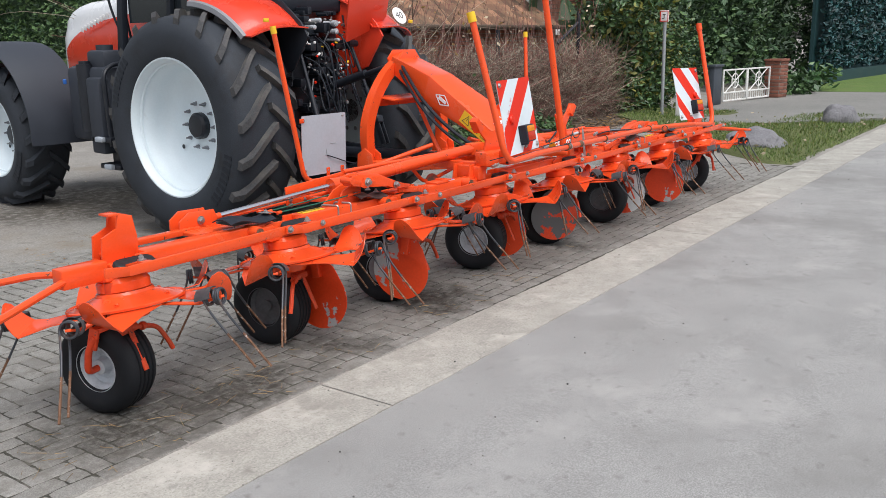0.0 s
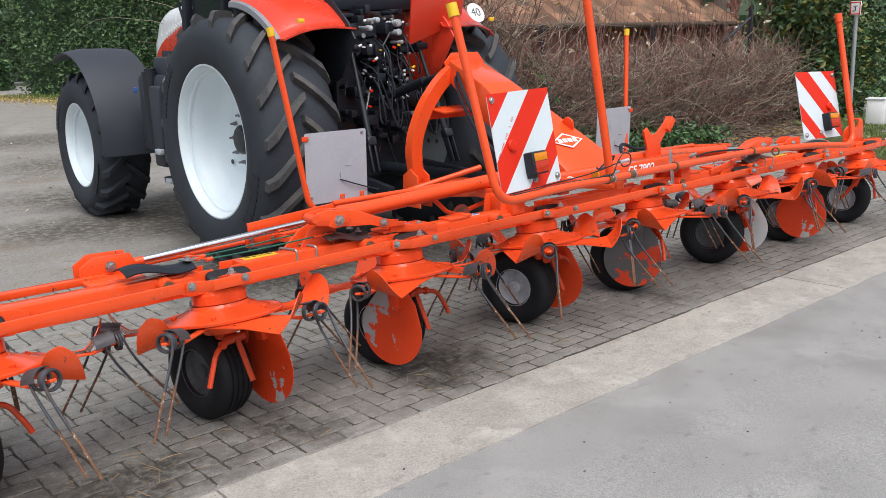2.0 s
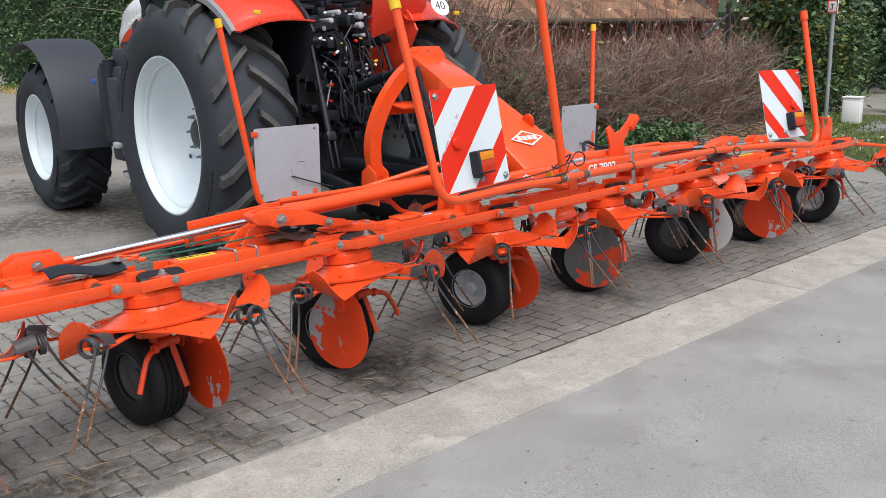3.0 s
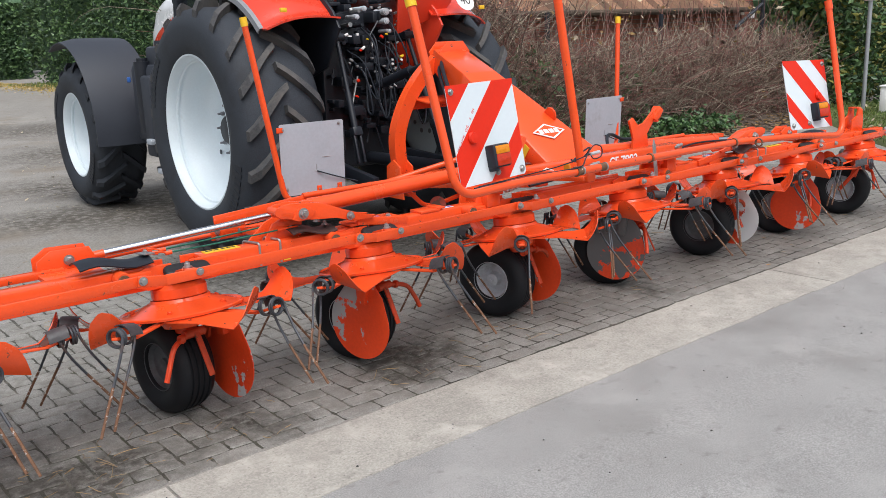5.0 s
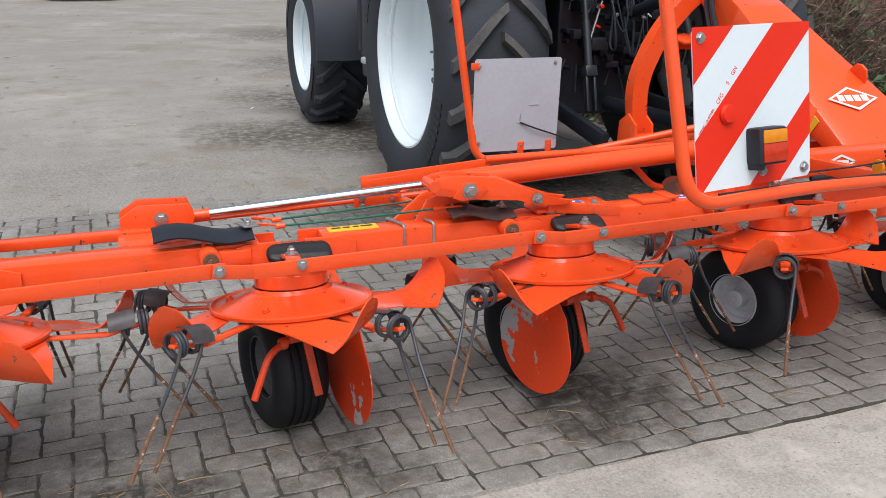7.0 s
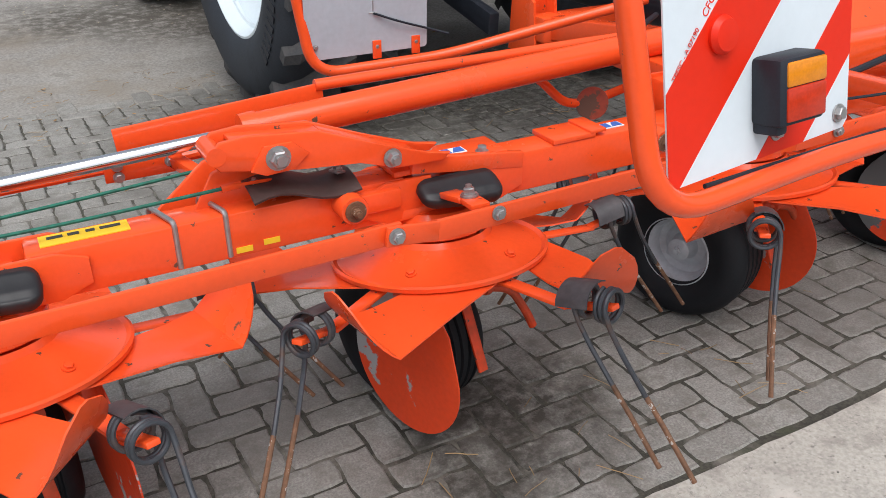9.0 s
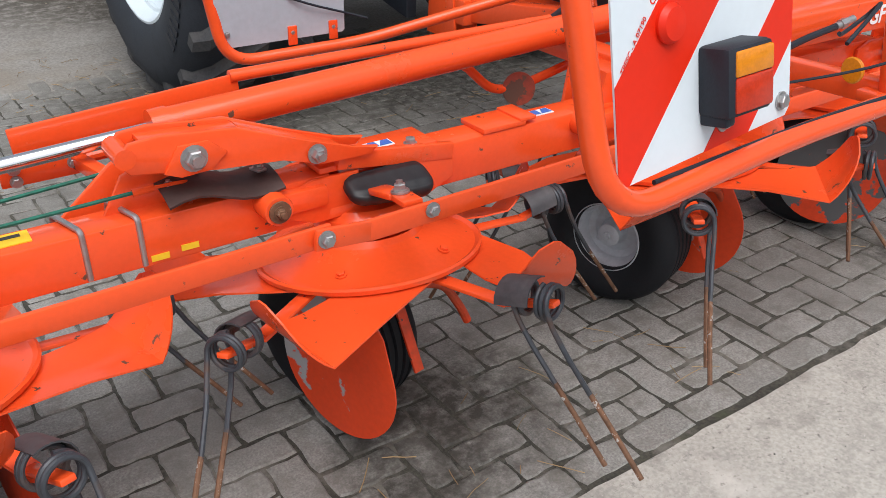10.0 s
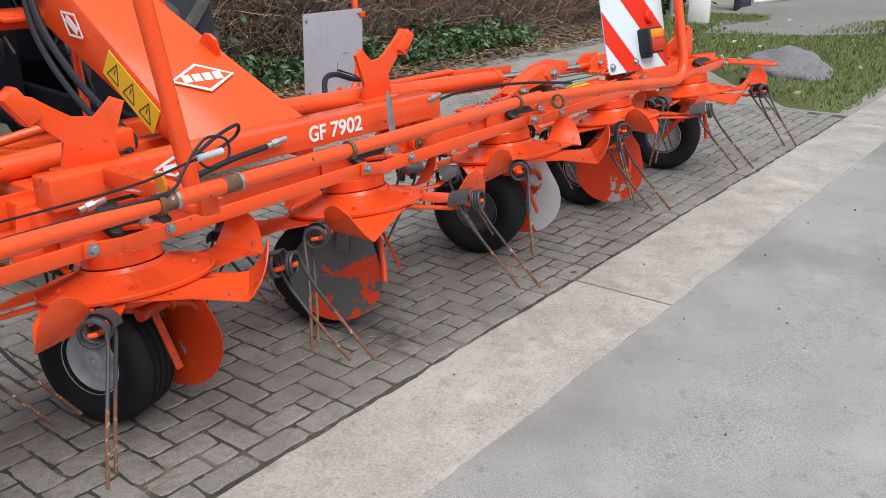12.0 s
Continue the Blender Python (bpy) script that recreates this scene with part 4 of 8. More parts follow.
# end stubs with upright stop plates
for s in (-1, 1):
    xr = ROTOR_X[0] if s < 0 else ROTOR_X[7]
    bm = bmesh.new()
    box(bm, (0.22, 0.085, 0.09), pose(xr + s * 0.2, BEAM_Y, BEAM_Z), 0.008)
    plate(bm, [(-0.10, 0), (0.09, 0), (0.09, 0.1), (0.075, 0.2), (0.03, 0.215), (-0.0, 0.215), (-0.01, 0.15), (-0.09, 0.12)], 0.012, frame_m((xr - s * 0.02, 0.015, 0.69), (1, 0, 0), (0, 0, 1)), 0.003)
    plate(bm, [(-0.10, 0), (0.09, 0), (0.09, 0.1), (0.075, 0.2), (0.03, 0.215), (-0.0, 0.215), (-0.01, 0.15), (-0.09, 0.12)], 0.012, frame_m((xr - s * 0.02, -0.06, 0.69), (1, 0, 0), (0, 0, 1)), 0.003)
    box(bm, (0.06, 0.08, 0.012), pose(xr - s * 0.005, -0.023, 0.905), 0.003)
    box(bm, (0.16, 0.085, 0.02), pose(xr - s * 0.03, -0.023, 0.72), 0.003)
    part("end_bracket", bm, ORANGE, tedder)
    bm = bmesh.new()
    tube(bm, fillet([(xr + s * 0.26, 0.03, 0.67), (xr + s * 0.32, 0.1, 0.67), (xr + s * 0.72, 0.40, 0.60), (xr + s * 1.02, 0.33, 0.57), (xr + s * 1.08, -0.28, 0.57), (xr + s * 0.80, -0.33, 0.60), (xr + s * 0.27, -0.10, 0.67)], 0.12, 8), 0.016, 10)
    part("guard_bow", bm, ORANGE, tedder, "bent orange tube guarding the outer rotor")

# rear tie bars that steer the wheels
BAR_Y = -0.405
joints = [(x - 0.26, 0.745) for x in ROTOR_X]
for (xa, za), (xb, zb) in zip(joints, joints[1:]):
    bm = bmesh.new()
    bar_between(bm, (xa - 0.02, BAR_Y - 0.012, za), (xa + 0.10, BAR_Y, za - 0.018), 0.012, 0.042, 0.003)
    bar_between(bm, (xa + 0.095, BAR_Y, za - 0.018), (xb + 0.02, BAR_Y + 0.004, zb - 0.004), 0.012, 0.044, 0.003)
    part("tie_bar", bm, ORANGE, tedder, "flat orange steel tie bar")
    bolt(tedder, pose(xb, BAR_Y - 0.018, zb) @ REARWARD, 0.013, 0.012, 0.006)
    bolt(tedder, pose(xb + 0.235, BAR_Y - 0.008, zb - 0.008) @ REARWARD, 0.012, 0.01, 0.005)

# ground wheels on their forks, and the crop guards beside them
HEAD, TYRE_R = 109.0, 0.224
TRAIL = [0.07, 0.13, 0.13, 0.13, 0.13, 0.13, 0.13, 0.13]


def small_wheel():
    bm = bmesh.new()
    R = TYRE_R
    half = [(0.105, 0.07), (0.125, 0.084), (0.155, 0.096), (0.188, 0.095), (R - 0.012, 0.078), (R - 0.002, 0.058)]
    prof = [(r, -z) for r, z in half]
    for g in (-0.042, -0.014, 0.014, 0.042):
        prof += [(R, g - 0.009), (R, g - 0.006), (R - 0.007, g - 0.003), (R - 0.007, g + 0.003), (R, g + 0.006), (R, g + 0.009)]
    prof += half[::-1]
    lathe(bm, prof, 48, closed=True)
    tyre = mesh_of("wheel", bm, SMALL_TYRE, 50)
    bm = bmesh.new()
    lathe(bm, [(0.109, 0.08), (0.113, 0.078), (0.108, 0.066), (0.098, 0.055), (0.09, 0.02), (0.07, 0.012), (0.045, 0.018), (0.036, 0.032), (0.036, 0.06), (0.03, 0.064), (0.0001, 0.064)], 40, caps=False)
    hexbolt(bm, pose(0, 0, 0.062), 0.013, 0.01, 0.006)
    for a in (40, 220):
        lathe(bm, [(0.012, 0.017), (0.011, 0.0175), (0.0001, 0.0175)], 10, pose(0.066 * math.cos(radians(a)), 0.066 * math.sin(radians(a)), 0))
    rim = mesh_of("rim", bm, GREY_RIM)
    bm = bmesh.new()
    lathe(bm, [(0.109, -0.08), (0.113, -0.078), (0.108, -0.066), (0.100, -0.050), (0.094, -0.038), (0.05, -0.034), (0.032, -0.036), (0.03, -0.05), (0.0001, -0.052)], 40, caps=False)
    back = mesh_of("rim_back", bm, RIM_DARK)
    return tyre, rim, back


def fork_mesh(h, trail):
    """Column, crown and side leg of a castor fork; h is the side of its leg."""
    bm = bmesh.new()
    rod(bm, (0, 0, 0.44), (0, 0, 0.62), 0.03, 18)
    rod(bm, (0, 0, 0.40), (0, 0, 0.45), 0.042, 18)
    bar_between(bm, (0.0, -0.02 * h, 0.43), (0.0, -0.125 * h, 0.43), 0.06, 0.02)
    bar_between(bm, (0.0, -0.125 * h, 0.44), (0.03, -0.125 * h, 0.34), 0.016, 0.05, 0.004, (1, 0, 0))
    tube(bm, fillet([(0.0, -0.125 * h, 0.40), (0.05, -0.128 * h, 0.33), (trail, -0.125 * h, TYRE_R), (trail, -0.02 * h, TYRE_R)], 0.03), 0.016, 12)
    rod(bm, (-0.07, -0.05, 0.405), (-0.07, 0.05, 0.405), 0.02, 12)
    bar_between(bm, (-0.02, 0, 0.43), (-0.075, 0, 0.41), 0.05, 0.02, 0.004)
    return mesh_of("wheel_fork", bm, ORANGE_DARK)


def handle_mesh(h):
    """The bent locking handle and the short flat stop beside it."""
    bm = bmesh.new()
    tube(bm, fillet([(-0.07, 0.03 * h, 0.405), (-0.09, 0.075 * h, 0.40), (-0.12, 0.135 * h, 0.385), (-0.14, 0.18 * h, 0.30), (-0.145, 0.20 * h, 0.255)], 0.035), 0.0115, 10)
    lathe(bm, [(0.018, -0.012), (0.021, 0.0), (0.018, 0.012)], 12, frame_m((-0.09, 0.075 * h, 0.40), (1, 0, 0), (0, 0, 1)))
    bar_between(bm, (-0.085, -0.005 * h, 0.41), (-0.165, -0.012 * h, 0.225), 0.028, 0.008, 0.002)
    return mesh_of("locking_handle", bm, ORANGE_DARK)


def guard_mesh(paint):
    """A pear-shaped sheet that keeps hay off the wheel, with a rolled rim."""
    out = disc_outline(0.185, 26, 0, 0.0, radians(155), radians(385)) + [(0.10, 0.19), (0.03, 0.24), (-0.06, 0.24), (-0.13, 0.17)]
    bm = bmesh.new()
    plate(bm, out, 0.004, frame_m((0, 0, 0), (1, 0, 0), (0, 0, 1)), 0.001)
    box(bm, (0.05, 0.03, 0.16), pose(-0.02, 0.016, 0.2), 0.003)
    return mesh_of("wheel_guard", bm, paint)


TYRE, RIM, RIM_BACK = small_wheel()
FORKS = {(h, t): fork_mesh(h, t) for h in (-1, 1) for t in sorted(set(TRAIL))}
HANDLES = {h: handle_mesh(h) for h in (-1, 1)}
GUARDS, BARE_GUARD, SOUND_GUARD = guard_mesh(GUARD), guard_mesh(GUARD_WHITE), guard_mesh(GUARD_EDGE)
SCOURED_GUARD = guard_mesh(GUARD_GREY)
SIDE = [0, 1, -1, 1, -1, 1, -1, 0]
for k in range(8):
    head = HEAD + (-3, -8, -2, 0, 12, -1, 1, 0)[k]
    base = pose(ROTOR_X[k], ROTOR_Y, 0, 0, 0, head) @ pose(0, 0.09 if k == 0 else 0, 0)
    wheel = put("wheel", TYRE, tedder, base @ pose(TRAIL[k], 0, TYRE_R) @ pose(0, 0, 0, 90 if k in (1, 5) else -90), "small black pneumatic tyre with four grooves")
    put("rim", RIM, wheel, None, "grey steel rim")
    put("rim_back", RIM_BACK, wheel, None, "dark grey inner face of the rim")
    fork = put("wheel_fork", FORKS[-1 if k in (0, 2, 4, 6, 7) else 1, TRAIL[k]], tedder, base)
    put("locking_handle", HANDLES[-1 if k in (0, 2, 3, 5) else 1], fork, None, "bent orange handle, paint chipped")
    if SIDE[k]:
        put("wheel_guard", BARE_GUARD if k == 5 else SCOURED_GUARD if k == 4 else (SOUND_GUARD if k in (1, 6) else GUARDS), tedder, base @ pose((0, -0.09, -0.03, -0.03, 0.06, -0.05, -0.03, 0)[k], -0.15 * SIDE[k], 0.245, 0, 8 * SIDE[k], 0), "orange sheet guard worn to bare grey metal")

# fold cylinders, links and rods of the two wings
earlier = set(tedder.children)
for s in (-1, 1):
    def X(v):
        return -s * v
    bm = bmesh.new()
    rod(bm, (X(-1.80), 0.19, 0.797), (X(-0.36), 0.19, 0.862), 0.04, 24)
    rod(bm, (X(-1.83), 0.19, 0.796), (X(-1.79), 0.19, 0.798), 0.043, 24)
    box(bm, (0.16, 0.07, 0.09), pose(X(-0.30), 0.19, 0.862), 0.01)
    cyl = part("lift_cylinder", bm, ORANGE, tedder, "fat orange hydraulic cylinder")
    bm = bmesh.new()
    rod(bm, (X(-1.82), 0.19, 0.796), (X(-2.66), 0.215, 0.747), 0.017, 20)
    part("piston_rod", bm, CHROME, cyl, "polished chrome piston rod")
    bm = bmesh.new()
    rod(bm, (X(-2.66), 0.215, 0.747), (X(-2.76), 0.22, 0.74), 0.019, 16)
    for y in (0.175, 0.26):
        plate(bm, [(-0.12, -0.045), (0.10, -0.045), (0.12, 0.01), (0.10, 0.055), (-0.06, 0.06), (-0.12, 0.02)], 0.01, frame_m((X(-2.83), y, 0.745), (1, 0, 0), (0, 0, 1)), 0.002)
    box(bm, (0.24, 0.22, 0.02), pose(X(-2.84), 0.12, 0.71), 0.004)
    box(bm, (0.5, 0.05, 0.03), pose(X(-3.1), 0.16, 0.715), 0.004)
    part("cylinder_bracket", bm, ORANGE, tedder)
    bolt(tedder, pose(X(-2.82), 0.168, 0.755) @ REARWARD, 0.017, 0.014, 0.008)
    # rear link of the fold
    bm = bmesh.new()
    link = [(-1.985, 0.865), (-1.955, 0.895), (-1.90, 0.9), (-1.75, 0.885), (-1.60, 0.825), (-1.50, 0.79), (-1.44, 0.78), (-1.46, 0.765), (-1.58, 0.768), (-1.66, 0.80), (-1.80, 0.81), (-1.96, 0.835)]
    for y in (-0.122, -0.055):
        plate(bm, [(X(px), pz) for px, pz in link], 0.014, frame_m((0, y, 0), (1, 0, 0), (0, 0, 1)), 0.003)
    plate(bm, [(X(px), pz) for px, pz in ((-1.90, 0.825), (-1.87, 0.875), (-1.81, 0.875), (-1.775, 0.845), (-1.81, 0.815), (-1.87, 0.812))], 0.008, frame_m((0, -0.132, 0), (1, 0, 0), (0, 0, 1)), 0.002)
    rod(bm, (X(-1.965), -0.13, 0.868), (X(-1.965), -0.045, 0.868), 0.02, 14)
    bar_between(bm, (X(-1.93), -0.0885, 0.885), (X(-1.74), -0.0885, 0.872), 0.06, 0.012, 0.002)
    bar_between(bm, (X(-1.74), -0.0885, 0.872), (X(-1.52), -0.0885, 0.785), 0.06, 0.012, 0.002)
    box(bm, (0.30, 0.11, 0.014), pose(X(-1.42), -0.045, 0.738), 0.003)
    box(bm, (0.13, 0.098, 0.014), pose(X(-1.07), -0.048, 0.734), 0.003)
    box(bm, (0.05, 0.10, 0.010), pose(X(-1.0), -0.048, 0.742), 0.003)
    box(bm, (0.30, 0.02, 0.04), pose(X(-1.38), -0.10, 0.735, 0, -8 * s), 0.003)
    plate(bm, [(X(px), pz) for px, pz in ((-2.02, 0.70), (-1.96, 0.80), (-1.88, 0.83), (-1.80, 0.80), (-1.82, 0.70))], 0.012, frame_m((0, -0.035, 0), (1, 0, 0), (0, 0, 1)), 0.003)
    plate(bm, [(X(px), pz) for px, pz in ((-2.08, 0.70), (-1.96, 0.80), (-1.88, 0.83), (-1.82, 0.80), (-1.86, 0.70))], 0.012, frame_m((0, 0.04, 0), (1, 0, 0), (0, 0, 1)), 0.003)
    part("fold_link", bm, ORANGE, tedder, "pair of orange plates linking the wing hinge")
    for px, pz, r in ((-1.842, 0.846, 0.02), (-1.588, 0.797, 0.016)):
        bolt(tedder, pose(X(px), -0.134, pz) @ REARWARD, r, 0.016, 0.012)
    for px, py in ((-1.47, -0.06), (-1.33, -0.08), (-1.44, 0.0)):
        bolt(tedder, pose(X(px), py, 0.744), 0.012, 0.012, 0.004)
    # hinge eyes
    for px in (-2.70, -1.69, -0.83):
        bm = bmesh.new()
        lathe(bm, [(0.014, -0.055), (0.031, -0.055), (0.033, -0.05), (0.033, 0.05), (0.031, 0.055), (0.014, 0.055)], 22, pose(X(px), -0.10, 0.700) @ REARWARD)
        box(bm, (0.12, 0.06, 0.05), pose(X(px + 0.07), -0.09, 0.69), 0.008)
        part("hinge_eye", bm, ORANGE, tedder)
        bm = bmesh.new()
        lathe(bm, [(0.024, 0), (0.024, 0.005), (0.0001, 0.005)], 20, pose(X(px), -0.156, 0.700) @ REARWARD)
        hexbolt(bm, pose(X(px), -0.16, 0.700) @ REARWARD, 0.011, 0.01, 0.012)
        part("hinge_pin", bm, RUST, tedder, "rusty hinge pin with a grease nipple")
    # rubber flaps over the joints
    for x0, x1, z, mat in ((-1.90, -1.66, 0.752, FLAP), (-2.86, -2.56, 0.765, BLACK_PLASTIC)):
        bm = bmesh.new()
        rows = []
        for i in range(9):
            t = i / 8
            rows.append([(X(x0 + (x1 - x0) * t), -0.13 + 0.15 * j / 4 + 0.01 * math.sin(3 * t), z + 0.012 * math.sin(6.5 * t) + 0.02 * math.sin(math.pi * j / 4) - 0.018 * t) for j in range(5)])
        folded(bm, rows, 0.006)
        part("rubber_flap", bm, mat, tedder, "curled dark rubber flap over the joint", smooth=60)
    for px, py, pz in ((-1.69, -0.06, 0.748), (-1.70, 0.0, 0.756), (-1.88, -0.07, 0.755), (-2.57, -0.06, 0.765)):
        bm = bmesh.new()
        box(bm, (0.055 if px < -2.2 else 0.025, 0.06 if px < -2.2 else 0.03, 0.006), pose(X(px), py, pz + 0.012, 0, 6, 20), 0.002)
        hexbolt(bm, pose(X(px), py, pz + 0.015), 0.009, 0.008, 0.008)
        part("flap_clip", bm, STEEL, tedder, "bright plated clips")
    # U-shaped straps
    for px in (-2.06, -1.955):
        bm = bmesh.new()
        tube(bm, fillet([(X(px), -0.095, 0.63), (X(px), -0.095, 0.735), (X(px - 0.03), 0.01, 0.735), (X(px - 0.03), 0.01, 0.66)], 0.012, 4), 0.006, 8)
        part("strap", bm, STEEL, tedder, "grey steel strap round the beam")
    # pull cords
    for ya, yb, zz in ((-0.045, -0.07, 0.765), (0.03, 0.06, 0.765)):
        bm = bmesh.new()
        tube(bm, curve_path([(X(-2.47), ya, zz - 0.006), (X(-2.25), (ya + yb) / 2, zz - 0.002), (X(-1.9), yb, zz + 0.012)], 6), 0.0042, 6)
        part("pull_cord", bm, ROPE, tedder, "thin green pull cord")
        bm = bmesh.new()
        tube(bm, curve_path([(X(-2.47), ya, zz - 0.006), (X(-2.52), ya, zz + 0.006), (X(-2.54), ya + 0.02, zz), (X(-2.50), ya + 0.03, zz - 0.01)], 5), 0.004, 6)
        rod(bm, (X(-2.48), ya, zz - 0.008), (X(-2.45), ya, zz - 0.006), 0.009, 10)
        part("cord_hook", bm, ORANGE, tedder)
        bm = bmesh.new()
        tube(bm, curve_path([(X(-1.92), yb, zz + 0.012), (X(-1.86), yb - 0.01, zz + 0.015), (X(-1.84), yb, zz + 0.008)], 5), 0.004, 6)
        rod(bm, (X(-1.95), yb, zz + 0.01), (X(-1.91), yb, zz + 0.012), 0.008, 10)
        part("cord_hook", bm, ORANGE, tedder)
    # guide rail beside the cylinder
    bm = bmesh.new()
    bar_between(bm, (X(-2.10), 0.30, 0.785), (X(-1.58), 0.30, 0.82), 0.012, 0.06, 0.003)
    tube(bm, [(X(-1.60), 0.30, 0.845), (X(-0.62), 0.29, 0.85)], 0.0155, 12)
    box(bm, (0.18, 0.012, 0.05), pose(X(-2.05), 0.255, 0.73), 0.003)
    bar_between(bm, (X(-1.98), 0.25, 0.735), (X(-1.93), 0.03, 0.735), 0.03, 0.03, 0.003)
    rod(bm, (X(-2.75), 0.28, 0.71), (X(-2.13), 0.265, 0.735), 0.011, 10)
    rod(bm, (X(-1.97), 0.26, 0.735), (X(-1.62), 0.26, 0.75), 0.014, 10)
    part("guide_rail", bm, ORANGE, tedder)
    for px, pz in ((-2.11, 0.745), (-2.11, 0.717), (-1.99, 0.735)):
        bolt(tedder, pose(X(px), 0.248, pz) @ REARWARD, 0.01, 0.008, 0.004)
    bm = bmesh.new()
    rod(bm, (X(-1.62), 0.26, 0.75), (X(-1.585), 0.26, 0.752), 0.015, 10)
    part("cap", bm, YELLOW, tedder, "yellow plastic cap")
    # labels on the beam
    for size, at in (((0.17, 0.05, 0.002), (-2.225, -0.045, 0.7288)), ((0.036, 0.002, 0.013), (-1.924, -0.0962, 0.640)), ((0.036, 0.002, 0.013), (-1.863, -0.0962, 0.646))):
        bm = bmesh.new()
        box(bm, size, pose(X(at[0]), at[1], at[2]), 0)
        lab = part("label", bm, YELLOW, tedder, "yellow warning label")
        if size[0] > 0.1:
            for u, w in ((-0.055, 0.03), (-0.02, 0.022), (0.012, 0.018), (0.05, 0.04)):
                bm = bmesh.new()
                box(bm, (w, 0.012, 0.001), pose(X(at[0] + u), at[1] + 0.008, at[2] + 0.0014), 0)
                part("print_bar", bm, LABEL_BLACK, lab, "black print bar")
    for lx in (-1.40, -0.93):
        bm = bmesh.new()
        box(bm, (0.075, 0.034, 0.002), pose(X(lx), -0.05, 0.7465 if lx < -1.2 else 0.7295), 0)
        lab = part("label", bm, LABEL_WHITE, tedder, "white and blue lubrication label")
        bm = bmesh.new()
        for off in (-0.018, 0.018):
            plate(bm, [(-0.016, -0.013), (0.016, -0.013), (0.016, 0.013), (-0.002, 0.013)], 0.001, pose(X(lx) + off * 0.95, -0.05, (0.7465 if lx < -1.2 else 0.7295) + 0.0022))
        part("print", bm, LABEL_BLUE, lab, "blue print")

for ob in tedder.children:
    if ob not in earlier:
        ob.matrix_basis = Matrix.Translation((0, -0.035, 0)) @ ob.matrix_basis

# centre frame
bm = bmesh.new()
box(bm, (1.62, 0.10, 0.095), pose(0.12, -0.175, 0.845), 0.008)
box(bm, (1.56, 0.08, 0.075), pose(0.22, 0.27, 0.79), 0.008)
for x in (-0.60, -0.25, 0.28, 0.85):
    box(bm, (0.08, 0.42, 0.06), pose(x, 0.07, 0.785), 0.008)
for x in (-0.66, 0.9):
    box(bm, (0.10, 0.22, 0.10), pose(x, -0.06, 0.75), 0.01)
    for y in (-0.115, 0.02):
        plate(bm, [(-0.10, -0.10), (0.10, -0.10), (0.08, 0.03), (-0.08, 0.03)], 0.012, frame_m((x, y, 0.78), (1, 0, 0), (0, 0, 1)), 0.003)
part("centre_frame", bm, ORANGE, tedder, "orange box-section centre frame")
# sloping boom up to the headstock
bm = bmesh.new()
top_l, top_r = Vector((0.05, 1.24, 1.54)), Vector((0.30, 1.22, 1.55))
bot_l, bot_r = Vector((-0.12, -0.05, 0.862)), Vector((0.34, -0.11, 0.862))
mid_l, mid_r = Vector((-0.13, 0.70, 1.385)), Vector((0.11, 0.66, 1.395))
down = Vector((0, 0.09, -0.20))
ring = lambda l, r, d: [bm.verts.new(l), bm.verts.new(r), bm.verts.new(r + down * d), bm.verts.new(l + down * d)]
r0, r1, r2 = ring(top_l, top_r, 0.55), ring(mid_l, mid_r, 1.0), ring(bot_l, bot_r, 0.35)
for a, b in ((r0, r1), (r1, r2)):
    for q in range(4):
        bm.faces.new((a[q], a[(q + 1) % 4], b[(q + 1) % 4], b[q]))
bm.faces.new(r0[::-1])
bm.faces.new(r2)
bmesh.ops.bevel(bm, geom=list(bm.edges), offset=0.01, segments=2, affect="EDGES", profile=0.5)
part("boom", bm, ORANGE, tedder, "sloping orange sheet-metal boom with a maker's plate", smooth=30)
# boom face frame for the flat signs on it
nrm = (mid_r - mid_l).cross(mid_l - bot_l).normalized()
if nrm.y > 0:
    nrm = -nrm
def on_boom(u, v, lift):
    """A place on the boom's upper face: u across, v up the slope, from its foot."""
    a, b = bot_l.lerp(mid_l, v), bot_r.lerp(mid_r, v)
    return a.lerp(b, u) + nrm * lift
def lozenge(bm, w, h, thick, lift, at=(0.52, 0.30)):
    c = on_boom(*at, lift)
    along = on_boom(at[0] + 0.1, at[1], 0) - on_boom(at[0] - 0.1, at[1], 0)
    up = on_boom(at[0], at[1] + 0.1, 0) - on_boom(at[0], at[1] - 0.1, 0)
    m = frame_m(c, along, up)
    plate(bm, [(-w / 2, 0), (0, -h / 2), (w / 2, 0), (0, h / 2)], thick, m, 0.0)
    return m
bm = bmesh.new()
em = lozenge(bm, 0.245, 0.14, 0.004, 0.008)
sign = part("emblem", bm, LABEL_WHITE, tedder, "white lozenge emblem")
bm = bmesh.new()
lozenge(bm, 0.212, 0.114, 0.001, 0.0105)
part("emblem_field", bm, ORANGE, sign, "orange lozenge field")
for i in range(4):
    bm = bmesh.new()
    x0 = -0.076 + 0.039 * i
    plate(bm, [(x0, -0.018), (x0 + 0.031, -0.018), (x0 + 0.031, 0.018), (x0, 0.018)], 0.0008, em @ pose(0, 0, 0.0036))
    part("emblem_bar", bm, LABEL_WHITE, sign, "white bar")
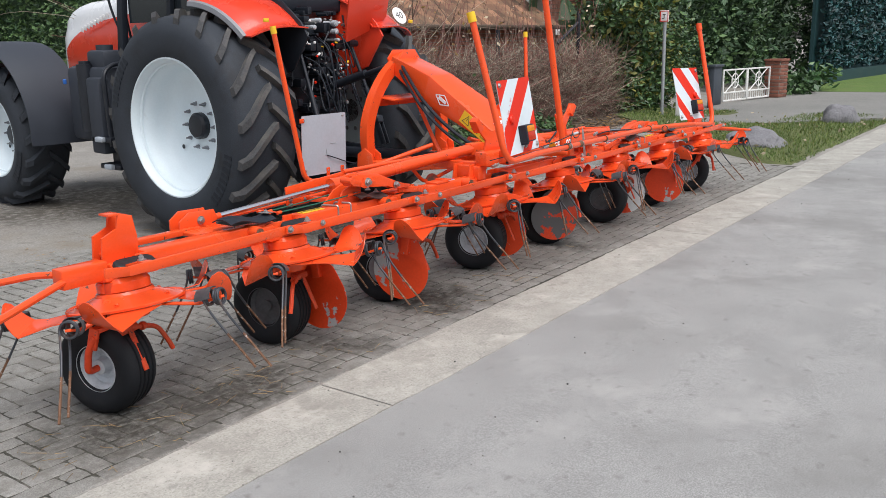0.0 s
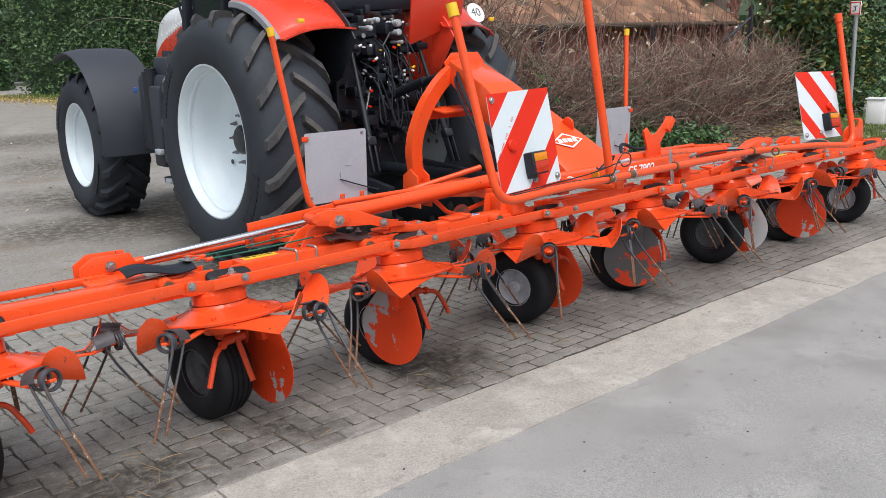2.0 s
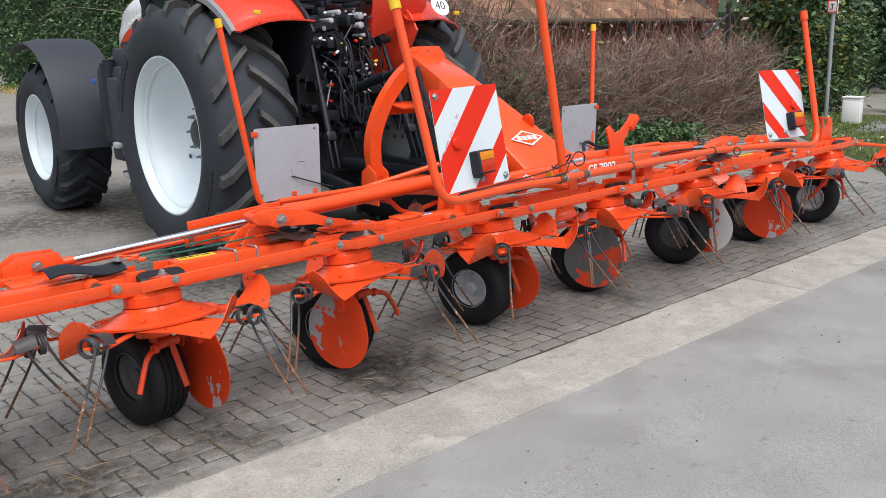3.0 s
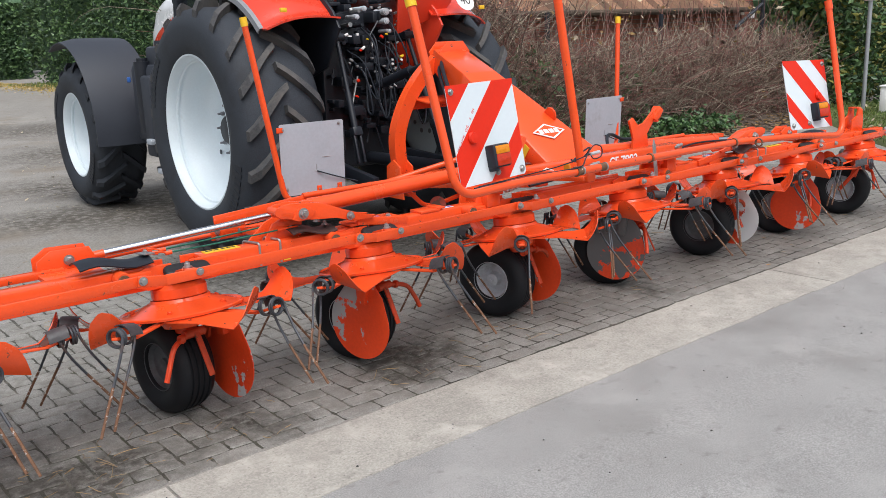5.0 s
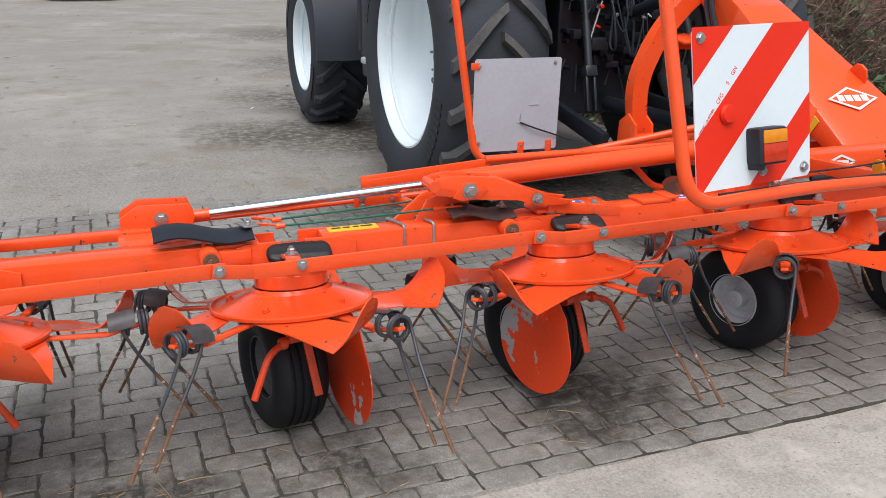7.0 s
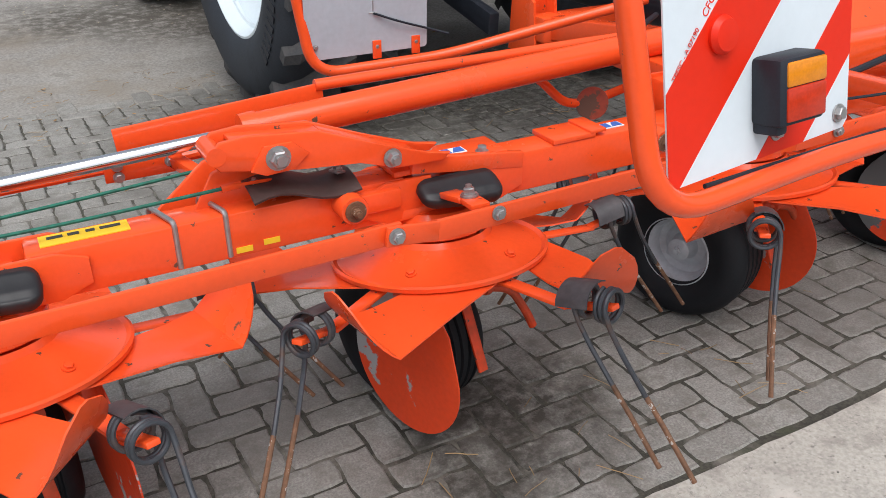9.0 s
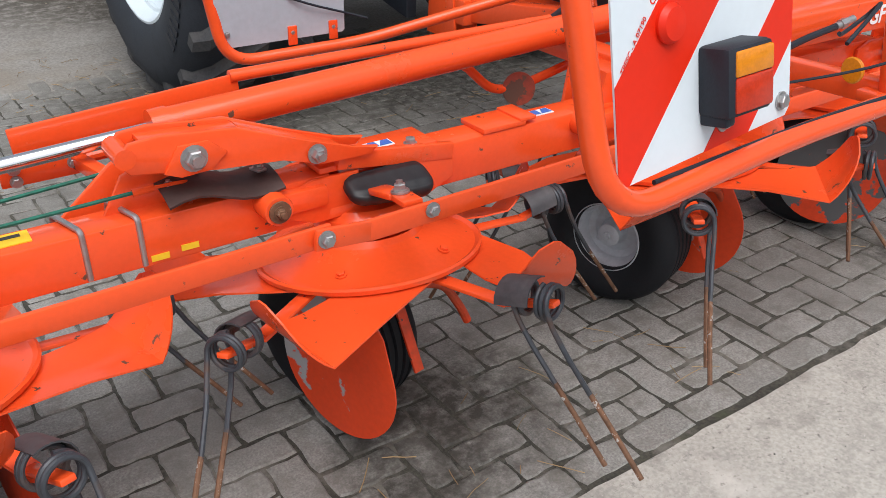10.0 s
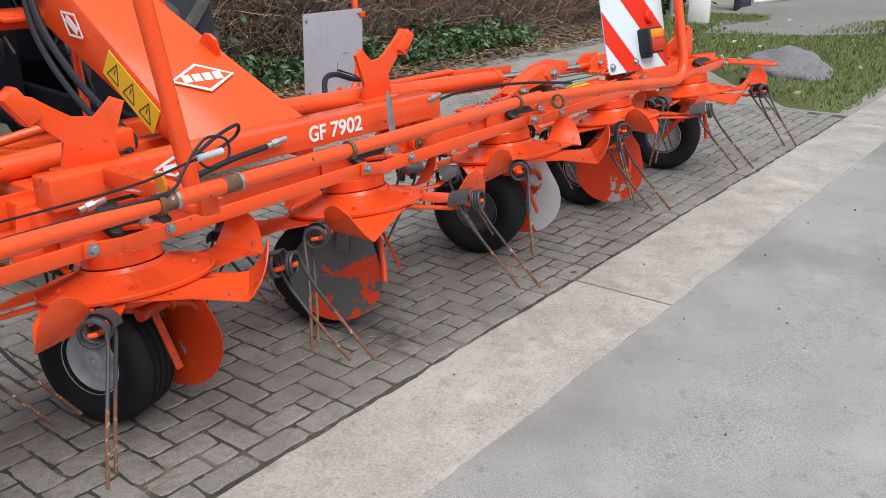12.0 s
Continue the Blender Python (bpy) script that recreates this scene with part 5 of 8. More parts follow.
for c, w, h, ax, ay in (((-0.31, -0.2275, 0.85), 0.14, 0.055, (1, 0, 0), (0, 0, 1)), ((-0.137, 0.575, 1.20), 0.15, 0.085, (-0.01, 0.75, 0.523), (0, -0.4, 1))):
    bm = bmesh.new()
    m = frame_m(c, ax, ay)
    for p, q in (((-w / 2, 0), (0, h / 2)), ((0, h / 2), (w / 2, 0)), ((w / 2, 0), (0, -h / 2)), ((0, -h / 2), (-w / 2, 0))):
        bar_between(bm, m @ Vector((*p, 0)), m @ Vector((*q, 0)), 0.008, 0.002, 0, m.to_3x3() @ Vector((0, 0, 1)))
    box(bm, (w * 0.55, h * 0.3, 0.002), m, 0)
    part("emblem", bm, LABEL_WHITE, tedder, "small white lozenge emblem")
# upright tab on the boom's face
bm = bmesh.new()
slope_up = on_boom(0.9, 0.5, 0) - on_boom(0.9, 0.4, 0)
plate(bm, [(-0.05, -0.004), (0.05, -0.004), (0.035, 0.045), (0.01, 0.06), (-0.02, 0.055), (-0.04, 0.03)], 0.012, frame_m(on_boom(0.9, 0.46, 0), slope_up, nrm), 0.003)
part("tab", bm, ORANGE, tedder)
# yellow warning plate on the boom's flank
bm = bmesh.new()
fl = frame_m((-0.130, 0.26, 0.995), (-0.01, 0.75, 0.523), (0, -0.4, 1))
plate(bm, [(-0.16, -0.05), (0.16, -0.05), (0.16, 0.05), (-0.16, 0.05)], 0.003, fl)
warn = part("warning_plate", bm, YELLOW, tedder, "yellow warning plate with black pictograms")
bm = bmesh.new()
for q in (-0.10, 0.0, 0.10):
    for zz in (-0.0025, 0.0025):
        for a, b in (((q - 0.035, -0.03), (q, 0.035)), ((q, 0.035), (q + 0.035, -0.03)), ((q + 0.035, -0.03), (q - 0.035, -0.03)), ((q, -0.01), (q, 0.015))):
            bar_between(bm, fl @ Vector((*a, zz)), fl @ Vector((*b, zz)), 0.004, 0.001, 0, fl.to_3x3() @ Vector((0, 0, 1)))
part("print", bm, LABEL_BLACK, warn, "black pictogram lines")
lettering("lettering", "GF", 0.075, LABEL_WHITE, tedder, frame_m((0.262, -0.2275, 0.845), (1, 0, 0), (0, 0, 1)), 0.0008, 0.078, 0.0016)
lettering("lettering", "7902", 0.075, LABEL_WHITE, tedder, frame_m((0.402, -0.2275, 0.845), (1, 0, 0), (0, 0, 1)), 0.0008, 0.155, 0.0016)
# headstock: two bowed legs, a cross plate, the lower beam, lugs and braces
for sg in (-1, 1):
    bm = bmesh.new()
    line = fillet([Vector((0.2 + sg * 0.475, 0, 0.62)), Vector((0.2 + sg * 0.515, 0, 0.97)), Vector((0.2 + sg * 0.40, 0, 1.22)), Vector((0.2 + sg * 0.215, 0, 1.42)), Vector((0.2 - sg * 0.02, 0, 1.53))], 0.12, 6)
    lft, rgt = [], []
    for i, p in enumerate(line):
        d = (line[min(i + 1, len(line) - 1)] - line[max(i - 1, 0)]).normalized()
        nn = Vector((-d.z, 0, d.x)) * 0.046
        lft.append((p.x + nn.x, p.z + nn.z))
        rgt.append((p.x - nn.x, p.z - nn.z))
    plate(bm, lft + rgt[::-1], 0.075, frame_m((0, 1.235 + sg * 0.0015, 0), (1, 0, 0), (0, 0, 1)), 0.012)
    part("headstock_leg", bm, ORANGE, tedder, "bowed orange leg of the headstock arch")
bm = bmesh.new()
box(bm, (0.70, 0.20, 0.014), pose(0.2, 1.16, 1.20, 8), 0.003)
part("cross_plate", bm, ORANGE, tedder)
bm = bmesh.new()
box(bm, (0.70, 0.014, 0.07), pose(0.2, 1.25, 1.17), 0.003)
part("cross_plate", bm, ORANGE, tedder)
bm = bmesh.new()
box(bm, (1.10, 0.10, 0.10), pose(0.2, 1.12, 0.66), 0.008)
part("lower_beam", bm, ORANGE, tedder, "square orange beam under the headstock")
for y in (1.16, 1.28):
    bm = bmesh.new()
    plate(bm, [(-0.10, -0.09), (0.12, -0.09), (0.14, 0.02), (0.08, 0.09), (-0.06, 0.09), (-0.13, 0.02)], 0.016, frame_m((0.17, y, 1.50), (1, 0, 0), (0, 0, 1)), 0.003)
    part("top_lug", bm, ORANGE, tedder)
for x in (-0.3, 0.7):
    for d in (-0.05, 0.05):
        bm = bmesh.new()
        plate(bm, [(-0.10, -0.14), (0.10, -0.14), (0.08, 0.08), (0.0, 0.13), (-0.08, 0.08)], 0.014, frame_m((x + d, 1.22, 0.68), (0, 1, 0), (0, 0, 1)), 0.003)
        part("lower_lug", bm, ORANGE, tedder)
for a, b in (((-0.30, 1.15, 0.66), (-0.05, 0.15, 0.74)), ((0.70, 1.15, 0.66), (0.45, 0.15, 0.74))):
    bm = bmesh.new()
    bar_between(bm, a, b, 0.07, 0.09, 0.008)
    part("drawbar", bm, ORANGE, tedder)
for a, b in (((0.15, 1.15, 1.32), (-0.10, 0.62, 0.74)), ((0.33, 1.12, 1.32), (0.50, 0.55, 0.75))):
    bm = bmesh.new()
    rod(bm, a, b, 0.017, 12)
    part("brace", bm, ORANGE, tedder)
bm = bmesh.new()
tube(bm, curve_path([(-1.02, 0.23, 0.83), (-0.94, 0.22, 0.77), (-0.86, 0.22, 0.70), (-0.79, 0.22, 0.682), (-0.70, 0.22, 0.69), (-0.45, 0.23, 0.735)], 6), 0.0135, 12)
stand = part("parking_stand", bm, ORANGE, tedder, "bent tube stand with a round foot")
bm = bmesh.new()
lathe(bm, [(0.0001, -0.004), (0.048, -0.004), (0.049, 0.0), (0.048, 0.004), (0.0001, 0.004)], 30, frame_m((-0.77, 0.195, 0.684), (1, -0.45, 0), (0, 0.2, 1)))
part("foot", bm, STAND_FOOT, stand, "round foot rubbed to dark rust")

# forked rests
for s in (-1, 1):
    bm = bmesh.new()
    out = [(-0.10, 0.0), (0.10, 0.0), (0.075, 0.10), (0.21, 0.225), (0.22, 0.27), (0.15, 0.25), (0.04, 0.17), (-0.03, 0.16), (-0.09, 0.22), (-0.135, 0.20), (-0.08, 0.08)]
    plate(bm, [(q * s * (1 if s > 0 else 0.88), w * (1 if s > 0 else 0.88)) for q, w in out], 0.014, frame_m((0.90 if s > 0 else -0.53, 0.10 if s > 0 else -0.16, 0.83 if s > 0 else 0.88), (1, 0.1 * s, 0), (0, 0, 1)), 0.003)
    box(bm, (0.05, 0.06, 0.10), pose(1.09 if s > 0 else -0.70, 0.12 if s > 0 else -0.15, 1.05 if s > 0 else 1.08, 0, 35 * s, 0), 0.004)
    box(bm, (0.20, 0.10, 0.02), pose(0.90 if s > 0 else -0.53, 0.10 if s > 0 else -0.16, 0.835 if s > 0 else 0.885), 0.004)
    part("fork_rest", bm, ORANGE, tedder, "orange forked transport rest")

# tubular frames and the square boards they carry
for s in (-1, 1):
    def X(v):
        return -s * v
    dz = 0.0 if s < 0 else -0.05
    bm = bmesh.new()
    tube(bm, fillet([(X(-1.622), -0.785, 1.76 + dz), (X(-1.562), -0.968, 0.975 + dz), (X(-1.15), -0.93, 0.985 + dz * 0.5), (X(0.68) if s < 0 else 0.62, -0.832, 0.972), (X(0.72) if s < 0 else 0.58, -0.83, 0.972)], 0.11, 8), 0.0185, 14)
    hoop = part("board_frame", bm, ORANGE, tedder, "bent orange tube frame")
    bm = bmesh.new()
    rod(bm, (X(-1.6205), -0.79, 1.742 + dz), (X(-1.625), -0.777, 1.795 + dz), 0.0235, 14)
    if s < 0:
        part("cap", bm, YELLOW, hoop, "yellow plastic cap")
    else:
        part("cap", bm, ORANGE, hoop)
    for v in ((-0.795, -0.22, 0.58) if s < 0 else (-0.72,)):
        bm = bmesh.new()
        t = (v + 1.15) / 1.83
        p = Vector((X(v), -0.93 + 0.098 * t, 0.985 + dz * 0.5 - (0.013 + dz * 0.5) * t))
        lathe(bm, [(0.019, -0.006), (0.0245, -0.006), (0.0245, 0.006), (0.019, 0.006)], 20, frame_m(p, (0, 1, 0), (0, 0, 1)), closed=True)
        part("clamp", bm, RUST, hoop, "rusty pipe clamp")
    # striped board: white plate with red oblique bars
    o = Vector((-1.517, -0.953, 1.006)) if s < 0 else Vector((1.165, -0.845, 0.985))
    ux = Vector((0.43, 0.055, 0.008)) if s < 0 else Vector((0.42, -0.032, -0.008))
    uy = Vector((-0.05, 0.066, 0.418)) if s < 0 else Vector((0.014, 0.096, 0.41))
    m = frame_m(o + ux / 2 + uy / 2, ux, uy)
    bm = bmesh.new()
    h = 0.2115
    plate(bm, [(-h + 0.012, -h), (h - 0.012, -h), (h, -h + 0.012), (h, h - 0.012), (h - 0.012, h), (-h + 0.012, h), (-h, h - 0.012), (-h, -h + 0.012)], 0.003, m)
    board = part("warning_board", bm, BOARD_WHITE, tedder, "square reflective board with red and white oblique stripes")
    sq = [(-h, -h), (h, -h), (h, h), (-h, h)]
    for lo, hi in ((-1.0, 0.34), (0.68, 1.05), (1.45, 1.72)):
        def g(p):
            return (p[0] * (1 if s < 0 else -1) - p[1]) / (2 * h) + 1

        def cut(pts, f):
            out = []
            for a, b in zip(pts, pts[1:] + pts[:1]):
                fa, fb = f(a), f(b)
                if fa >= 0:
                    out.append(a)
                if fa * fb < 0:
                    t = fa / (fa - fb)
                    out.append((a[0] + (b[0] - a[0]) * t, a[1] + (b[1] - a[1]) * t))
            return out
        bm = bmesh.new()
        plate(bm, cut(cut(sq, lambda p: g(p) - lo), lambda p: hi - g(p)), 0.0008, m @ Matrix.Translation((0, 0, 0.0022)))
        part("stripe", bm, BOARD_RED, board, "red oblique stripe")
    if s < 0:
        lettering("print", "TPESC - A 07190", 0.010, BOARD_RED, board, m @ pose(-0.172, -0.03, 0.003, 0, 0, 50), 0.0003, 0.08)
        for word, off in (("CFG", -0.052), ("S", -0.004), ("GN", 0.034)):
            lettering("print", word, 0.017, BOARD_RED, board, m @ pose(-0.090, 0.068, 0.0018, 0, 0, 52) @ pose(off, 0, 0), 0.0003)
    bm = bmesh.new()
    lx = 0.022 if s < 0 else 0.065
    lm = m @ pose(lx, -0.108, 0.0) @ Matrix.Diagonal((0.80, 0.84, 0.88, 1))
    lathe(bm, [(0.026, 0.002), (0.027, 0.008), (0.022, 0.016), (0.0001, 0.018)], 24, m @ pose(-0.10 if s < 0 else 0.10, -0.015, 0.0))
    part("reflector", bm, BOARD_RED, board, "round red rubber stop")
    bm = bmesh.new()
    box(bm, (0.118, 0.118, 0.066), lm @ pose(-0.012, 0, 0.034, 0, -6, 0), 0.009)
    box(bm, (0.03, 0.03, 0.05), lm @ pose(-0.05, -0.06, 0.026), 0.005)
    lamp = part("lamp", bm, BLACK_PLASTIC, board, "black lamp housing")
    bm = bmesh.new()
    box(bm, (0.098, 0.042, 0.02), lm @ pose(-0.009, 0.030, 0.061, 0, -6, 0), 0.004)
    part("amber_lens", bm, LENS_AMBER, lamp, "amber lamp lens")
    bm = bmesh.new()
    box(bm, (0.098, 0.06, 0.02), lm @ pose(-0.009, -0.021, 0.061, 0, -6, 0), 0.004)
    part("red_lens", bm, LENS_RED, lamp, "red lamp lens")
    for bx, by in ((-0.185, 0.185), (0.185, -0.185), (0.025, -0.178)):
        bolt(board, m @ pose(bx * (1 if s < 0 else -1), by, 0.002), 0.011, 0.008, 0.003)
    # front frame with the grey back of its board
    bm = bmesh.new()
    out = 0.09 if s > 0 else 0.0
    tube(bm, fillet([(X(-1.53) + out, 0.915, 1.74 + dz), (X(-1.405) + out * 1.1, 0.825, 0.70), (X(-0.95), 0.78, 0.715), (X(-0.25), 0.60, 0.86)], 0.10, 8), 0.018, 14)
    hoop = part("board_frame", bm, ORANGE, tedder, "bent orange tube frame")
    bm = bmesh.new()
    rod(bm, (X(-1.527) + out, 0.913, 1.72 + dz), (X(-1.533) + out, 0.917, 1.77 + dz), 0.021, 14)
    part("cap", bm, YELLOW, hoop, "yellow plastic cap")
    bm = bmesh.new()
    o = Vector((-1.385, 0.83, 0.74)) if s < 0 else Vector((1.155, 0.835, 0.70))
    gm = frame_m(o + Vector((0.175 if s < 0 else 0.195, -0.014, 0.215)), (0.43, -0.012, 0.0) if s < 0 else (0.43, 0.02, 0), (-0.02 if s < 0 else 0.03, -0.02, 0.43))
    plate(bm, [(-h + 0.008, -h), (h - 0.008, -h), (h, -h + 0.008), (h, h - 0.008), (h - 0.008, h), (-h + 0.008, h), (-h, h - 0.008), (-h, -h + 0.008)], 0.003, gm)
    back = part("warning_board", bm, GREY_BOARD, tedder, "grey sheet-metal back of a square warning board")
    for bx, by in ((-0.19, 0.18), (0.17, -0.19), (0.03, -0.19), (0.18, 0.19), (-0.18, -0.17)):
        bolt(back, gm @ pose(bx, by, 0.001), 0.007, 0.005, 0.002)
    for pts in (((0.02, -0.04, 0.003), (0.02, -0.075, 0.003)), ((0.005, -0.079, 0.003), (0.035, -0.079, 0.003)), ((0.06, 0.0, 0.003), (0.11, 0.0, 0.003))):
        bm = bmesh.new()
        tube(bm, [gm @ Vector(p) for p in pts], 0.002, 5)
        part("rivet_strip", bm, STEEL, back, "small plated strip")
    bm = bmesh.new()
    tube(bm, curve_path([gm @ Vector((0.02, -0.08, 0.006)), gm @ Vector((0.10, -0.11, 0.02)), gm @ Vector((0.20, -0.145, 0.012)), gm @ Vector((0.28, -0.17, 0.03))], 5), 0.004, 6)
    part("cable", bm, BLACK_PLASTIC, back, "thin black cable")
    for bx in (0.03, 0.17):
        bm = bmesh.new()
        box(bm, (0.03, 0.06, 0.008), gm @ pose(bx, -0.20, 0.004), 0.002)
        part("lug", bm, ORANGE, back, "small orange lug")
    bm = bmesh.new()
    box(bm, (0.04, 0.03, 0.008), gm @ pose(-0.21 if s < 0 else 0.21, 0.18, 0.004), 0.002)
    part("lug", bm, ORANGE, back, "small orange lug")

# tall pole beside the boom
bm = bmesh.new()
rod(bm, (-0.633, -0.80, 0.93), (-0.752, -0.70, 2.05), 0.0205, 16)
box(bm, (0.09, 0.09, 0.02), pose(-0.632, -0.80, 0.925), 0.004)
part("pole", bm, ORANGE, tedder, "tall orange tube pole")
bm = bmesh.new()
bar_between(bm, (-0.64, -0.865, 0.935), (-0.50, -0.16, 0.86), 0.045, 0.05, 0.006)
part("carrier", bm, ORANGE, tedder)
bm = bmesh.new()
lathe(bm, [(0.026, 0), (0.027, 0.004), (0.024, 0.007), (0.0001, 0.008)], 24, frame_m((-0.675, -0.74, 0.969), (-0.12, -1.0, 0), (0, 0, 1)))
part("reflector", bm, LENS_AMBER, tedder, "round amber reflector")
bm = bmesh.new()
bar_between(bm, (-0.66, -0.72, 0.955), (-0.58, -0.70, 0.90), 0.02, 0.006, 0.001)
part("reflector_strap", bm, ORANGE, tedder)
# rusty sleeve where the rear tubes are joined, its pale bands and the plug beside it
bm = bmesh.new()
at = [Vector((x, -0.93 + 0.098 * (x + 1.15) / 1.83, 0.985 - 0.013 * (x + 1.15) / 1.83)) for x in (-0.80, -0.755, -0.63, -0.585)]
rod(bm, at[0], at[1], 0.0195, 18)
part("sleeve", bm, RUST, tedder, "rusty pipe sleeve")
bm = bmesh.new()
rod(bm, at[2], at[3], 0.0195, 18)
part("sleeve", bm, RUST, tedder, "rusty pipe sleeve")
for p in (at[1], at[3]):
    bm = bmesh.new()
    lathe(bm, [(0.0195, -0.004), (0.0215, -0.004), (0.0215, 0.004), (0.0195, 0.004)], 20, frame_m(p, (0, 1, 0), (0, 0, 1)), closed=True)
    part("band", bm, STEEL, tedder, "bright steel hose clamp")
bm = bmesh.new()
tube(bm, curve_path([(-0.68, -0.89, 1.05), (-0.645, -0.888, 1.052), (-0.61, -0.886, 1.054)], 4), 0.008, 10)
part("plug", bm, GREY_RIM, tedder, "pale grey electric plug")
# hoses and cables over the frame
hoses = [
    ([(-0.46, -0.24, 0.80), (-0.28, -0.26, 0.815), (-0.12, -0.26, 0.84), (0.02, -0.25, 0.85)], 0.010, "black hydraulic hose"),
    ([(-1.45, -0.945, 0.995), (-1.1, -0.925, 1.0), (-0.86, -0.92, 1.0), (-0.78, -0.925, 1.002)], 0.004, "thin black cable"),
    ([(-0.52, -0.62, 0.97), (-0.42, -0.60, 1.01), (-0.32, -0.56, 1.02), (-0.30, -0.52, 0.98), (-0.38, -0.52, 0.95), (-0.46, -0.56, 0.97)], 0.005, "looped black cable"),
    ([(-0.80, -0.925, 1.004), (-0.76, -0.92, 1.01), (-0.72, -0.90, 1.035), (-0.68, -0.89, 1.07), (-0.64, -0.885, 1.09), (-0.595, -0.885, 1.075), (-0.60, -0.89, 1.035), (-0.65, -0.89, 1.025), (-0.68, -0.89, 1.05)], 0.0032, "thin black cable"),
    ([(-0.68, -0.89, 1.05), (-0.78, -0.80, 1.0), (-0.92, -0.66, 0.95), (-1.05, -0.5, 0.90)], 0.003, "thin black cable"),
    ([(0.85, -0.18, 0.83), (1.1, -0.2, 0.87), (1.45, -0.25, 0.86), (1.8, -0.3, 0.82)], 0.006, "thin black cable"),
    ([(-1.78, 0.24, 0.755), (-1.4, 0.26, 0.755), (-1.05, 0.25, 0.785), (-0.8, 0.3, 0.77), (-0.5, 0.4, 0.80), (-0.2, 0.6, 0.80)], 0.010, "black hydraulic hose"),
    ([(0.72, 0.22, 0.84), (0.80, 0.3, 0.91), (0.92, 0.36, 0.91), (1.1, 0.42, 0.86), (1.3, 0.45, 0.84)], 0.012, "black hydraulic hose"),
    ([(0.20, 1.16, 1.44), (0.02, 1.10, 1.46), (-0.09, 0.95, 1.37), (-0.165, 0.75, 1.20), (-0.18, 0.55, 1.04), (-0.17, 0.35, 0.91), (-0.18, 0.2, 0.85), (-0.27, 0.10, 0.83)], 0.014, "black hydraulic hose"),
    ([(0.18, 1.18, 1.42), (0.0, 1.11, 1.42), (-0.11, 0.95, 1.32), (-0.185, 0.75, 1.15), (-0.20, 0.55, 0.99), (-0.195, 0.35, 0.87), (-0.215, 0.2, 0.83), (-0.31, 0.08, 0.83)], 0.012, "black hydraulic hose"),
]
for pts, r, label in hoses:
    bm = bmesh.new()
    tube(bm, curve_path(pts, 7), r, 8)
    part("hose" if r > 0.008 else "cable", bm, BLACK_PLASTIC, tedder, label)
for p in (Vector((-0.62, -0.22, 0.79)), Vector((0.02, -0.25, 0.85)), Vector((0.85, -0.22, 0.87))):
    bm = bmesh.new()
    rod(bm, p, p + Vector((0.08, 0.0, 0.012)), 0.011, 12)
    rod(bm, p + Vector((0.02, 0, 0.003)), p + Vector((0.045, 0, 0.007)), 0.015, 6)
    part("coupling", bm, STEEL, tedder, "plated hose coupling")
bm = bmesh.new()
plate(bm, [(-0.02, -0.13), (0.02, -0.13), (0.018, 0.10), (0.0, 0.14), (-0.016, 0.10)], 0.008, frame_m((0.56, -0.30, 0.82), (1, 0.2, 0), (0.0, 0.1, 1)), 0.002)
part("latch", bm, STEEL, tedder, "grey steel latch blade")


# ---- hedges, thicket, verge and buildings ----
def leaf_cloud(bm, spots, size, rng, mats=3, lying=False):
    """Many small bent leaves at the given places; lying ones rest flat on the ground."""
    for p in spots:
        s = size * rng.uniform(0.6, 1.35)
        d = Vector((rng.gauss(0, 1), rng.gauss(0, 1), rng.gauss(0, 0.7))).normalized()
        e = d.orthogonal().normalized()
        e = (Matrix.Rotation(rng.uniform(0, 6.28), 3, d) @ e)
        if lying:
            d.z *= 0.12
            d.normalize()
            e = Vector((-d.y, d.x, rng.gauss(0, 0.15))).normalized()
        n = d.cross(e)
        p = Vector(p)
        v = [bm.verts.new(p - d * s), bm.verts.new(p + e * s * 0.5 + n * s * 0.12), bm.verts.new(p + d * s), bm.verts.new(p - e * s * 0.5 + n * s * 0.12)]
        f1, f2 = bm.faces.new((v[0], v[1], v[2])), bm.faces.new((v[0], v[2], v[3]))
        f1.material_index = f2.material_index = rng.randrange(mats)


def leaf(name, c, rough=0.55):
    return material(name, c, rough, vary=0.3, scale=1.2, fine=25, bump=0.0, island_tone=0.45)


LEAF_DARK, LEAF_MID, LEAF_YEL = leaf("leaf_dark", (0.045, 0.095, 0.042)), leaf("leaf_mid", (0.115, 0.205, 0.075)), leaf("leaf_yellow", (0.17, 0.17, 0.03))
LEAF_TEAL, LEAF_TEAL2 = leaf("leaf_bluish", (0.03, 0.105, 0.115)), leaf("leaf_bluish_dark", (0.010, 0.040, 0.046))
IVY, IVY2 = leaf("ivy_leaf", (0.035, 0.085, 0.028), 0.35), leaf("ivy_leaf_light", (0.09, 0.17, 0.06), 0.35)
DRY, DRY2 = leaf("dry_leaf", (0.28, 0.17, 0.06), 0.8), leaf("pale_dry_leaf", (0.5, 0.42, 0.3), 0.8)
LEAF_GOLD = leaf("golden_leaf", (0.46, 0.34, 0.09), 0.75)
TWIG = material("bare_twig", (0.17, 0.125, 0.098), 0.85, vary=0.4, scale=3, bump=0.1, island_tone=0.5)
# pale twigs; the light tone also paints in the sky's highlights on them
TWIG_PALE_LIT = material("pale_lit_twig", (0.36, 0.30, 0.23), 0.85, vary=0.3, scale=3, bump=0.1, island_tone=0.5)
TWIG_RED = material("reddish_twig", (0.22, 0.10, 0.085), 0.8, vary=0.3, scale=3, bump=0.1, island_tone=0.5)
BARK = material("bark", (0.07, 0.05, 0.035), 0.9, vary=0.4, scale=6, bump=0.4)
